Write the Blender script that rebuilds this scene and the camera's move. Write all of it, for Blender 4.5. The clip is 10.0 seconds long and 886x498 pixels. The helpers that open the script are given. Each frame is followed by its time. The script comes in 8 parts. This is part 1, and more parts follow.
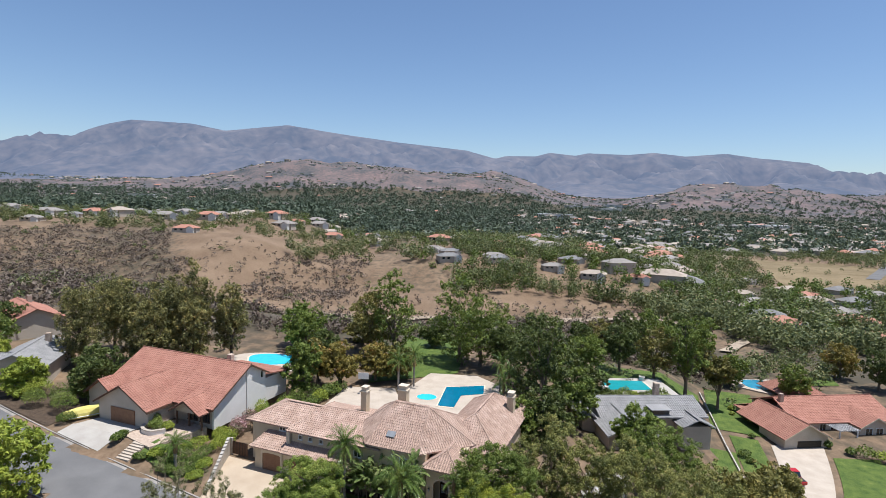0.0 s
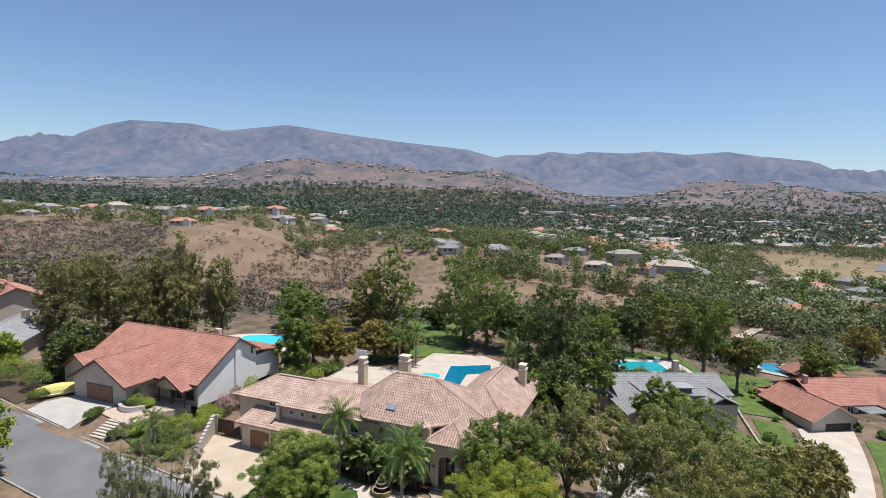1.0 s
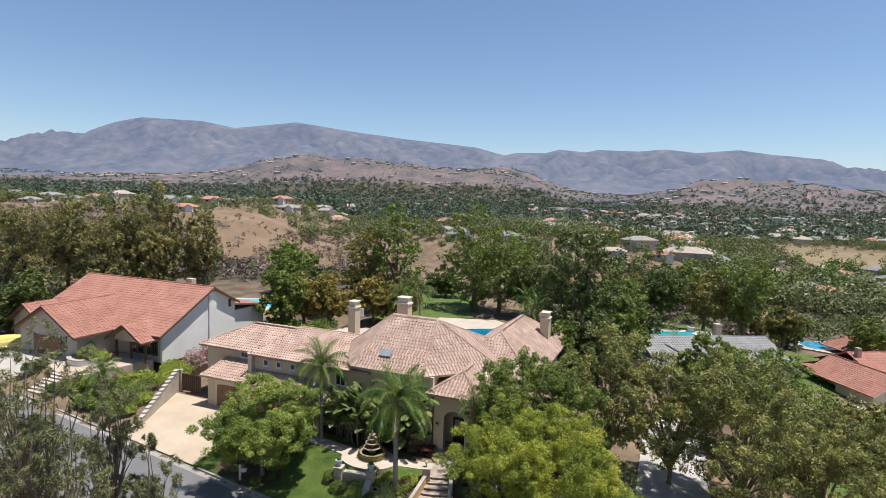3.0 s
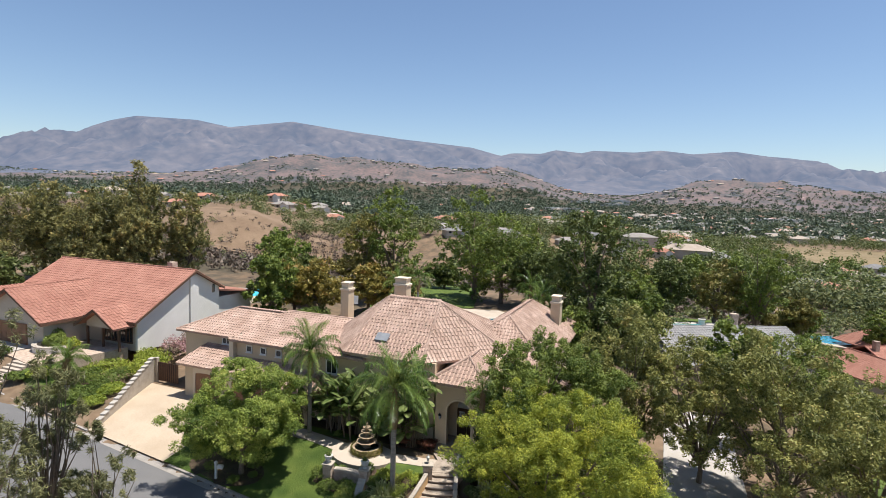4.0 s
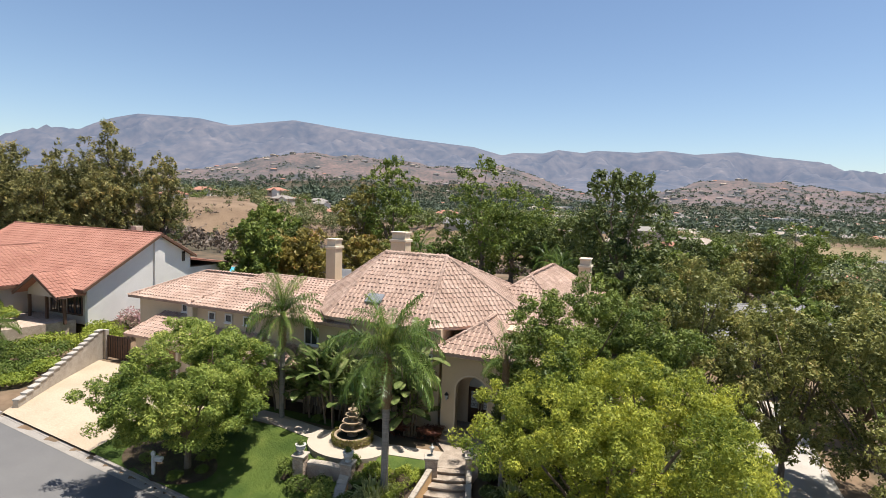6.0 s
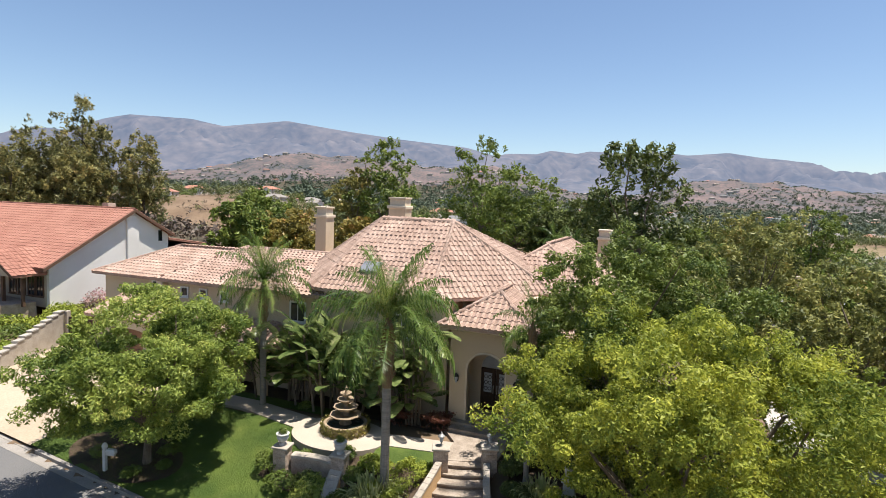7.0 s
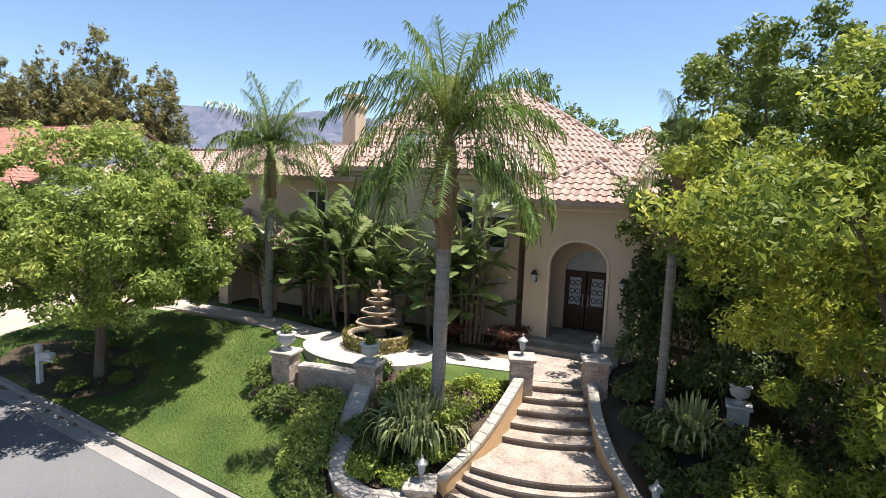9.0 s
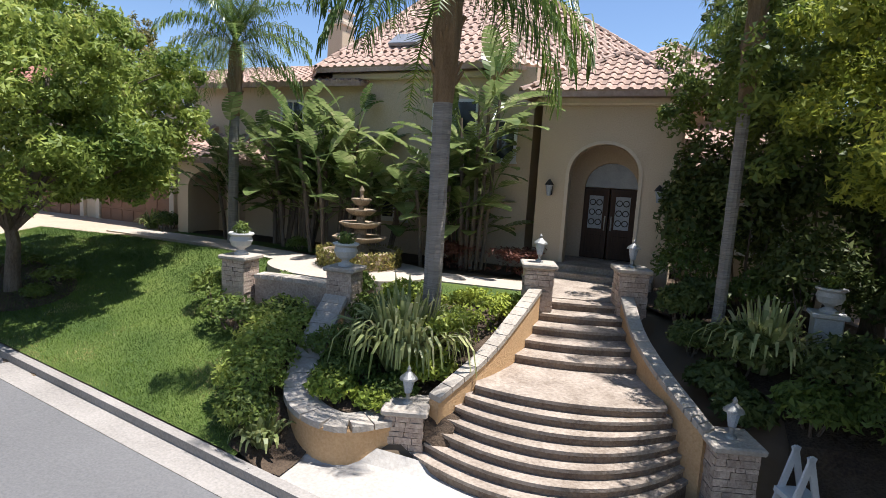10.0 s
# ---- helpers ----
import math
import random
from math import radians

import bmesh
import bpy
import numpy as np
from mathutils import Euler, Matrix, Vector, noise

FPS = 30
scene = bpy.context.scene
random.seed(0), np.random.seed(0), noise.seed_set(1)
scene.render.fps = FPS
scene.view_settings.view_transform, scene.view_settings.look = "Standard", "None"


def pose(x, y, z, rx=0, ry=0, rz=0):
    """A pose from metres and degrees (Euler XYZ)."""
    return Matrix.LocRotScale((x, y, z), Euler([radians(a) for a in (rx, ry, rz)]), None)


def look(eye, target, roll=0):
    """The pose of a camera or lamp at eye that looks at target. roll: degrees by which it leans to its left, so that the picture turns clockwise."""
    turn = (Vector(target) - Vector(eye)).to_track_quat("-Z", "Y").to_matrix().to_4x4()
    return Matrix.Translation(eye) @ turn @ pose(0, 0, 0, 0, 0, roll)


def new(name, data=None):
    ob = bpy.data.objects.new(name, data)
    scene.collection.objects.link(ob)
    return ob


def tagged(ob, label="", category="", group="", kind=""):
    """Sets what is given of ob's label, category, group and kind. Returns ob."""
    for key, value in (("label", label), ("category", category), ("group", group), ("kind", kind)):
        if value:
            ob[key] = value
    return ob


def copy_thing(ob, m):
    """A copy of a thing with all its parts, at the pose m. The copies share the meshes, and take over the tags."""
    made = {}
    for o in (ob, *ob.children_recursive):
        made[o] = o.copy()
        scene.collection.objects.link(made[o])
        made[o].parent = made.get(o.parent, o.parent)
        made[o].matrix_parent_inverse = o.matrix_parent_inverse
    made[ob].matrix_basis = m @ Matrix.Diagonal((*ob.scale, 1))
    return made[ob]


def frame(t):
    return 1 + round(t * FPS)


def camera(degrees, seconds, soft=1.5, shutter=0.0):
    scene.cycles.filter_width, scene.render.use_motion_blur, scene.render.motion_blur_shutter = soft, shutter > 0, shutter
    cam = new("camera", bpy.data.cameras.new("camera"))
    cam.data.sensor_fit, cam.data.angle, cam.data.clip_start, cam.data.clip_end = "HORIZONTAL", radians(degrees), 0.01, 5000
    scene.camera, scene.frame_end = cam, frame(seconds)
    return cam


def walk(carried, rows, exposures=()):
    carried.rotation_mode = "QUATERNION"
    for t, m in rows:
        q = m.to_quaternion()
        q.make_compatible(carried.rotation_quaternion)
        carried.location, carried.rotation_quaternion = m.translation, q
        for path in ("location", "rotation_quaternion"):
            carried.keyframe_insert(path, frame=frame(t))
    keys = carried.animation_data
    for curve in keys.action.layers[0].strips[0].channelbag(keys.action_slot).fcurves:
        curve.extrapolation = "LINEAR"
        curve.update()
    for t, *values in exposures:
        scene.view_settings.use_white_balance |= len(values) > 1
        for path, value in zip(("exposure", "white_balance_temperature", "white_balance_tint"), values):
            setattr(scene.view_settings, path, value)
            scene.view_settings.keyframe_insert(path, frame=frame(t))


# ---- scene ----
cam = camera(77.5, 10.0, soft=0.5)
PATH = [
    (0, (-2.387, 6.013, 35.278), (-3.116, 7.867, 35.106), 1.6),
    (0.5, (-3.747, 8.712, 32.207), (-4.472, 10.569, 32.042), 1.4),
    (1, (-4.97, 11.546, 29.532), (-5.701, 13.399, 29.36), 1.4),
    (1.5, (-5.975, 14.469, 26.982), (-6.71, 16.321, 26.814), 1.3),
    (2, (-7.058, 16.913, 24.511), (-7.816, 18.755, 24.337), 1.4),
    (2.5, (-7.654, 19.353, 22.412), (-8.418, 21.193, 22.235), 1.5),
    (4, (-10.92, 25.769, 18.073), (-11.664, 27.617, 17.899), 1.8),
    (4.5, (-11.621, 27.896, 16.801), (-12.365, 29.744, 16.627), 1.8),
    (5, (-12.665, 29.743, 15.615), (-13.404, 31.593, 15.439), 1.9),
    (5.5, (-13.461, 31.57, 14.61), (-14.216, 33.413, 14.434), 2.1),
    (7, (-16.628, 37.389, 10.882), (-17.355, 39.244, 10.713), 2.0),
    (7.5, (-17.759, 39.028, 9.518), (-18.525, 40.868, 9.349), 2.3),
    (8, (-18.584, 40.43, 8.156), (-19.365, 42.262, 7.974), 2.1),
    (8.5, (-19.148, 42.038, 6.499), (-19.943, 43.864, 6.316), 2.3),
    (9, (-20.385, 43.696, 5.238), (-21.217, 45.503, 5.031), 2.4),
    (9.5, (-21.093, 45.216, 3.962), (-21.919, 47.021, 3.716), 2.6),
    (10, (-21.573, 46.369, 2.539), (-22.379, 48.183, 2.291), 3.5),
]
walk(cam, [(t, look(eye, target, roll)) for t, eye, target, roll in PATH],
     [(0, 0.4, 5950, 11), (2.5, 0.47, 6130, 11), (4.5, 0.6, 6450, 11), (5.5, 0.65, 6550, 11), (7, 0.76, 6500, 11), (7.6, 0.84, 6400, 12), (8.5, 1.07, 6250, 13), (9.2, 1.1, 6150, 13), (10, 0.9, 6000, 13)])


# ---- world, sun, exposure ----
SUN_EL, SUN_AZ = radians(75), radians(71)   # azimuth clockwise from +y
sun_way = Vector((math.cos(SUN_EL) * math.sin(SUN_AZ), math.cos(SUN_EL) * math.cos(SUN_AZ), math.sin(SUN_EL)))
world = bpy.data.worlds.new("sky")
scene.world = world
world.use_nodes = True
wn = world.node_tree.nodes
sky = wn.new("ShaderNodeTexSky")
sky.sky_type, sky.sun_disc = "NISHITA", False
sky.sun_elevation, sky.sun_rotation = SUN_EL, SUN_AZ
sky.altitude, sky.air_density, sky.dust_density, sky.ozone_density = 300, 1.0, 0.45, 2.4
world.node_tree.links.new(sky.outputs[0], wn["Background"].inputs[0])
wn["Background"].inputs[1].default_value = 0.088
sun = new("sun", bpy.data.lights.new("sun", "SUN"))
sun.data.energy, sun.data.angle, sun.data.color = 5.0, radians(0.55), (1.0, 0.95, 0.87)
sun.matrix_world = look((0, 0, 60), Vector((0, 0, 60)) - sun_way)


# ---- materials ----
def mat(name, c1, c2, scale=1.0, rough=0.85, bump=0.2, fine=14.0, metal=0.0, vary=0.0, coords="Object", c3=None, spec=0.3, shear=None):
    """Two scales of noise between c1 and c2 (stains of c3), relief from the finer one, and a spread from piece to piece."""
    m = bpy.data.materials.new(name)
    m.use_nodes = True
    nt = m.node_tree
    N, L = nt.nodes, nt.links
    b = N["Principled BSDF"]
    tc = N.new("ShaderNodeTexCoord")
    big, small = N.new("ShaderNodeTexNoise"), N.new("ShaderNodeTexNoise")
    src = tc.outputs[coords]
    if shear:
        mp = N.new("ShaderNodeMapping")
        mp.inputs["Scale"].default_value = shear
        L.new(src, mp.inputs[0])
        src = mp.outputs[0]
    for n, s, d in ((big, scale, 4), (small, scale * fine, 6)):
        n.inputs["Scale"].default_value, n.inputs["Detail"].default_value = s, d
        L.new(src, n.inputs["Vector"])
    add = N.new("ShaderNodeMath")
    add.operation = "ADD"
    half = N.new("ShaderNodeMath")
    half.operation = "MULTIPLY_ADD"
    half.inputs[1].default_value, half.inputs[2].default_value = 1.6, -0.3
    L.new(big.outputs[0], add.inputs[0])
    L.new(small.outputs[0], add.inputs[1])
    mul = N.new("ShaderNodeMath")
    mul.operation = "MULTIPLY"
    mul.inputs[1].default_value = 0.5
    L.new(add.outputs[0], mul.inputs[0])
    L.new(mul.outputs[0], half.inputs[0])
    ramp = N.new("ShaderNodeValToRGB")
    ramp.color_ramp.elements[0].color, ramp.color_ramp.elements[1].color = (*c1, 1), (*c2, 1)
    ramp.color_ramp.elements[0].position, ramp.color_ramp.elements[1].position = 0.3, 0.72
    if c3:
        e = ramp.color_ramp.elements.new(0.9)
        e.color = (*c3, 1)
    L.new(half.outputs[0], ramp.inputs[0])
    col = ramp.outputs[0]
    if vary:
        info, hsv = N.new("ShaderNodeObjectInfo"), N.new("ShaderNodeHueSaturation")
        isl = N.new("ShaderNodeNewGeometry")
        sm = N.new("ShaderNodeMath")
        sm.operation = "ADD"
        L.new(info.outputs["Random"], sm.inputs[0])
        L.new(isl.outputs["Random Per Island"], sm.inputs[1])
        mr = N.new("ShaderNodeMapRange")
        mr.inputs["From Max"].default_value = 2.0
        mr.inputs["To Min"].default_value, mr.inputs["To Max"].default_value = 1 - vary, 1 + vary
        L.new(sm.outputs[0], mr.inputs["Value"])
        L.new(mr.outputs[0], hsv.inputs["Value"])
        L.new(col, hsv.inputs["Color"])
        col = hsv.outputs[0]
    L.new(col, b.inputs["Base Color"])
    b.inputs["Roughness"].default_value, b.inputs["Metallic"].default_value = rough, metal
    b.inputs["Specular IOR Level"].default_value = spec
    if bump:
        bp = N.new("ShaderNodeBump")
        bp.inputs["Strength"].default_value, bp.inputs["Distance"].default_value = bump, 0.05
        L.new(small.outputs[0], bp.inputs["Height"])
        L.new(bp.outputs[0], b.inputs["Normal"])
    return m


def leafmat(name, c1, c2, rough=0.5, through_light=0.25, tip=None, patch=1.5):
    """Leaves: a colour of its own for every leaf, and some light let through."""
    m = bpy.data.materials.new(name)
    m.use_nodes = True
    nt = m.node_tree
    N, L = nt.nodes, nt.links
    b = N["Principled BSDF"]
    g, ramp, ns = N.new("ShaderNodeNewGeometry"), N.new("ShaderNodeValToRGB"), N.new("ShaderNodeTexNoise")
    ns.inputs["Scale"].default_value = 0.5
    L.new(g.outputs["Position"], ns.inputs["Vector"])
    ad = N.new("ShaderNodeMath")
    ad.operation = "MULTIPLY_ADD"
    ad.inputs[1].default_value = 0.55 if patch < 2 else 0.3
    L.new(g.outputs["Random Per Island"], ad.inputs[0])
    sc = N.new("ShaderNodeMath")
    sc.operation = "MULTIPLY_ADD"
    sc.inputs[1].default_value, sc.inputs[2].default_value = patch, 0.25 - 0.5 * patch
    L.new(ns.outputs[0], sc.inputs[0])
    L.new(sc.outputs[0], ad.inputs[2])
    ramp.color_ramp.elements[0].color, ramp.color_ramp.elements[1].color = (*c1, 1), (*c2, 1)
    ramp.color_ramp.elements[0].position, ramp.color_ramp.elements[1].position = 0.15, 0.8
    if tip:
        e = ramp.color_ramp.elements.new(0.98)
        e.color = (*tip, 1)
    L.new(ad.outputs[0], ramp.inputs[0])
    L.new(ramp.outputs[0], b.inputs["Base Color"])
    b.inputs["Roughness"].default_value = rough
    b.inputs["Specular IOR Level"].default_value = 0.25
    tr, mx = N.new("ShaderNodeBsdfTranslucent"), N.new("ShaderNodeMixShader")
    L.new(ramp.outputs[0], tr.inputs[0])
    mx.inputs[0].default_value = through_light
    L.new(b.outputs[0], mx.inputs[1])
    L.new(tr.outputs[0], mx.inputs[2])
    L.new(mx.outputs[0], N["Material Output"].inputs[0])
    return m


def glassmat(name, tint=(0.02, 0.025, 0.03)):
    m = bpy.data.materials.new(name)
    m.use_nodes = True
    b = m.node_tree.nodes["Principled BSDF"]
    b.inputs["Base Color"].default_value = (*tint, 1)
    b.inputs["Roughness"].default_value = 0.06
    b.inputs["Specular IOR Level"].default_value = 0.8
    return m


def watermat(name, c):
    m = mat(name, c, tuple(v * 1.25 for v in c), 0.6, 0.05, 0.15, 8)
    m.node_tree.nodes["Principled BSDF"].inputs["Specular IOR Level"].default_value = 0.5
    return m


STUCCO = mat("beige_stucco", (0.49, 0.39, 0.265), (0.59, 0.48, 0.34), 0.5, 0.9, 0.25, 60)
TRIM = mat("cream_trim", (0.55, 0.46, 0.34), (0.63, 0.54, 0.41), 1.0, 0.8, 0.1)
STUCCO_W = mat("white_stucco", (0.66, 0.63, 0.58), (0.76, 0.73, 0.68), 0.5, 0.9, 0.2, 60)
STUCCO_T = mat("tan_stucco", (0.42, 0.36, 0.29), (0.52, 0.45, 0.37), 0.5, 0.9, 0.2, 60)
TILE_PINK = mat("faded_clay_tile", (0.3, 0.2, 0.15), (0.47, 0.34, 0.27), 0.9, 0.85, 0.2, 12, vary=0.34, c3=(0.56, 0.46, 0.385))
TILE_RED = mat("red_clay_tile", (0.27, 0.12, 0.085), (0.38, 0.19, 0.138), 0.6, 0.85, 0.2, 12, vary=0.16)
TILE_GREY = mat("grey_concrete_tile", (0.2, 0.195, 0.19), (0.29, 0.28, 0.27), 0.6, 0.85, 0.2, 12, vary=0.14)
ASPHALT = mat("asphalt", (0.115, 0.112, 0.11), (0.16, 0.155, 0.15), 0.3, 0.9, 0.4, 90)
CONCRETE = mat("pale_concrete", (0.33, 0.3, 0.26), (0.43, 0.4, 0.355), 0.5, 0.85, 0.15, 40)
KERB = mat("weathered_kerb_concrete", (0.22, 0.2, 0.175), (0.33, 0.3, 0.265), 0.8, 0.9, 0.3, 30)
CONCRETE_T = mat("tan_stained_concrete", (0.36, 0.28, 0.195), (0.46, 0.375, 0.275), 0.35, 0.85, 0.15, 30, c3=(0.3, 0.25, 0.21))
PATIO = mat("buff_paving", (0.37, 0.31, 0.245), (0.47, 0.4, 0.325), 0.5, 0.85, 0.15, 30)
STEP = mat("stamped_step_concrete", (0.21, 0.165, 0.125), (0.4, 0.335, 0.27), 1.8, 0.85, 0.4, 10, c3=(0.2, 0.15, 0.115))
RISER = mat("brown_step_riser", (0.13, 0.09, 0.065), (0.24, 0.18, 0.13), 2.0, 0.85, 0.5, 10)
WALLSTUC = mat("orange_tan_stucco", (0.46, 0.28, 0.13), (0.58, 0.38, 0.2), 0.8, 0.9, 0.3, 30, c3=(0.3, 0.18, 0.09))
CAP = mat("sandstone_cap", (0.33, 0.285, 0.23), (0.46, 0.405, 0.335), 2.0, 0.85, 0.4, 10)
LEDGE = mat("ledge_stone", (0.3, 0.22, 0.17), (0.5, 0.4, 0.31), 3.0, 0.9, 0.5, 8, vary=0.3)
URN = mat("weathered_urn_stone", (0.45, 0.44, 0.41), (0.62, 0.6, 0.56), 3.0, 0.8, 0.2)
FOUNT = mat("fountain_stone", (0.2, 0.145, 0.09), (0.4, 0.31, 0.21), 3.0, 0.75, 0.4, 8)
IRON = mat("aged_metal", (0.3, 0.29, 0.26), (0.42, 0.41, 0.38), 4.0, 0.5, 0.1, metal=0.6)
DARKMET = mat("dark_metal", (0.03, 0.028, 0.026), (0.05, 0.045, 0.04), 4.0, 0.5, 0.1, metal=0.5)
DOORWOOD = mat("dark_stained_door_wood", (0.03, 0.014, 0.008), (0.06, 0.028, 0.014), 3.0, 0.45, 0.2, shear=(8, 8, 1))
GARAGE = mat("brown_garage_door", (0.2, 0.1, 0.055), (0.26, 0.14, 0.08), 1.5, 0.6, 0.1)
WHITE = mat("white_paint", (0.58, 0.58, 0.56), (0.68, 0.68, 0.66), 2.0, 0.5, 0.05)
BROWNTRIM = mat("brown_fascia", (0.1, 0.055, 0.035), (0.15, 0.085, 0.055), 2.0, 0.7, 0.1)
BARK = mat("grey_brown_bark", (0.12, 0.09, 0.065), (0.24, 0.19, 0.14), 3.0, 0.95, 0.8, 8, shear=(3, 3, 0.6))
PALMBARK = mat("palm_bark", (0.2, 0.18, 0.155), (0.33, 0.3, 0.26), 1.0, 0.9, 0.7, 9, shear=(0.5, 0.5, 8))
PALMBOOT = mat("palm_boots", (0.16, 0.1, 0.05), (0.3, 0.2, 0.11), 2.0, 0.9, 0.6, shear=(6, 6, 0.7))
SOIL = mat("dark_mulch", (0.045, 0.03, 0.02), (0.1, 0.07, 0.045), 2.0, 0.95, 0.8, 12)
LAWN = mat("mown_lawn", (0.042, 0.078, 0.013), (0.12, 0.16, 0.03), 0.6, 0.9, 1.0, 60, c3=(0.36, 0.29, 0.12))
L_GRASS = leafmat("grass_blades", (0.045, 0.085, 0.012), (0.13, 0.195, 0.028), through_light=0.2, tip=(0.42, 0.34, 0.15), patch=2.8)
GLASS = glassmat("window_glass")
WATER = watermat("pool_water", (0.03, 0.42, 0.5))
WATER_D = watermat("deep_pool_water", (0.006, 0.12, 0.2))
L_ASH = leafmat("ash_leaves", (0.09, 0.145, 0.028), (0.33, 0.39, 0.08), through_light=0.4, tip=(0.5, 0.5, 0.13))
L_YEL = leafmat("yellow_green_leaves", (0.115, 0.165, 0.026), (0.43, 0.45, 0.065), through_light=0.45, tip=(0.62, 0.58, 0.09))
L_MID = leafmat("green_leaves", (0.07, 0.11, 0.021), (0.215, 0.26, 0.052), through_light=0.28)
L_DARK = leafmat("dark_green_leaves", (0.046, 0.07, 0.018), (0.135, 0.16, 0.042), through_light=0.24)
L_OLIVE = leafmat("olive_leaves", (0.116, 0.118, 0.032), (0.273, 0.240, 0.068), through_light=0.3, tip=(0.394, 0.284, 0.090))
L_GOLD = leafmat("golden_leaves", (0.13, 0.12, 0.03), (0.32, 0.25, 0.055), tip=(0.4, 0.2, 0.07))
L_BRIGHT = leafmat("lime_hedge_leaves", (0.151, 0.206, 0.027), (0.336, 0.372, 0.054))
L_HEDGE = leafmat("hedge_leaves", (0.064, 0.103, 0.020), (0.162, 0.206, 0.041))
L_RED = leafmat("red_barberry_leaves", (0.135, 0.047, 0.034), (0.270, 0.121, 0.068), tip=(0.405, 0.297, 0.135))
L_PALM = leafmat("palm_leaflets", (0.05, 0.095, 0.02), (0.17, 0.235, 0.05), rough=0.3, through_light=0.35, tip=(0.34, 0.35, 0.1))
L_BOP = leafmat("paddle_leaves", (0.09, 0.14, 0.04), (0.28, 0.33, 0.12), rough=0.22, through_light=0.42, tip=(0.42, 0.42, 0.2))
L_FLAX = leafmat("flax_blades", (0.15, 0.19, 0.055), (0.45, 0.47, 0.2), rough=0.35, through_light=0.35, tip=(0.62, 0.58, 0.32))
L_PINK = leafmat("pink_blossom", (0.135, 0.162, 0.068), (0.472, 0.270, 0.270), tip=(0.600, 0.405, 0.432))
L_PINE = leafmat("pine_needles", (0.075, 0.085, 0.035), (0.22, 0.215, 0.09), through_light=0.2)
# Haze of the distance mixed into this leaf colour: greyer and bluer.
L_FAR = leafmat("haze_tinted_far_leaves", (0.045, 0.068, 0.045), (0.105, 0.13, 0.078), through_light=0.2)
L_TOWN = leafmat("valley_tree_leaves", (0.06, 0.083, 0.033), (0.2, 0.215, 0.08), through_light=0.28, tip=(0.3, 0.27, 0.11))
L_BRUSH = leafmat("dry_brush", (0.085, 0.064, 0.05), (0.19, 0.145, 0.11), through_light=0.15, tip=(0.13, 0.14, 0.06))
L_EUC = leafmat("eucalyptus_leaves", (0.065, 0.075, 0.028), (0.33, 0.3, 0.105), through_light=0.32, tip=(0.44, 0.34, 0.12))
L_PEP = leafmat("peppermint_leaves", (0.075, 0.095, 0.027), (0.33, 0.325, 0.095), through_light=0.32, tip=(0.36, 0.29, 0.09))


# ---- small builders ----
def mesh_from(name, verts, faces, material):
    me = bpy.data.meshes.new(name)
    me.from_pydata([tuple(v) for v in verts], [], faces)
    me.materials.append(material)
    me.update()
    return me


def quads_mesh(name, V, material):
    """A mesh of loose faces from an array (n, corners, 3)."""
    n, c = V.shape[:2]
    me = bpy.data.meshes.new(name)
    me.vertices.add(n * c)
    me.vertices.foreach_set("co", np.ascontiguousarray(V, dtype=np.float32).ravel())
    me.loops.add(n * c)
    me.loops.foreach_set("vertex_index", np.arange(n * c, dtype=np.int32))
    me.polygons.add(n)
    me.polygons.foreach_set("loop_start", np.arange(0, n * c, c, dtype=np.int32))
    me.polygons.foreach_set("loop_total", np.full(n, c, dtype=np.int32))
    me.materials.append(material)
    me.update(calc_edges=True)
    me.validate()
    return me


def part(name, bm, material, parent=None, label=""):
    """Links a bmesh, or a ready mesh, as one mesh object under a thing or a part."""
    if isinstance(bm, bpy.types.Mesh):
        me = bm
    else:
        me = bpy.data.meshes.new(name)
        bm.to_mesh(me)
        bm.free()
        me.materials.append(material)
    ob = new(name, me)
    ob.parent = parent
    if label:
        ob["label"] = label
    return ob


def thing(name, label, category, m=None, group="", kind=""):
    e = new(name)
    e.empty_display_size = 0.3
    if m is not None:
        e.matrix_world = m
    return tagged(e, label, category, group, kind)


def box(bm, x0, x1, y0, y1, z0, z1, bevel=0.0, m=None):
    mm = Matrix.LocRotScale(((x0 + x1) / 2, (y0 + y1) / 2, (z0 + z1) / 2), None, (x1 - x0, y1 - y0, z1 - z0))
    r = bmesh.ops.create_cube(bm, size=1, matrix=(m @ mm) if m is not None else mm)
    if bevel:
        bmesh.ops.bevel(bm, geom=list({e for v in r["verts"] for e in v.link_edges}), offset=bevel, segments=1, affect="EDGES")
    return bm


def bx(x0, x1, y0, y1, z0, z1, bevel=0.0):
    return box(bmesh.new(), x0, x1, y0, y1, z0, z1, bevel)


def lathe(profile, seg=20, wave=0.0, nw=0):
    """A turned body: profile of (radius, z); wave scallops its rim."""
    bm = bmesh.new()
    rings = []
    for r, z in profile:
        rings.append([bm.verts.new(((r * (1 + wave * math.cos(nw * 2 * math.pi * k / seg))) * math.cos(2 * math.pi * k / seg),
                                    (r * (1 + wave * math.cos(nw * 2 * math.pi * k / seg))) * math.sin(2 * math.pi * k / seg), z)) for k in range(seg)])
    for a, b in zip(rings, rings[1:]):
        for k in range(seg):
            bm.faces.new((a[k], a[(k + 1) % seg], b[(k + 1) % seg], b[k]))
    bm.faces.new(rings[-1])
    bm.faces.new(rings[0][::-1])
    return bm


def moved(bm, x, y, z, rz=0.0, s=1.0):
    bmesh.ops.transform(bm, matrix=pose(x, y, z, 0, 0, rz) @ Matrix.Scale(s, 4), verts=bm.verts)
    return bm


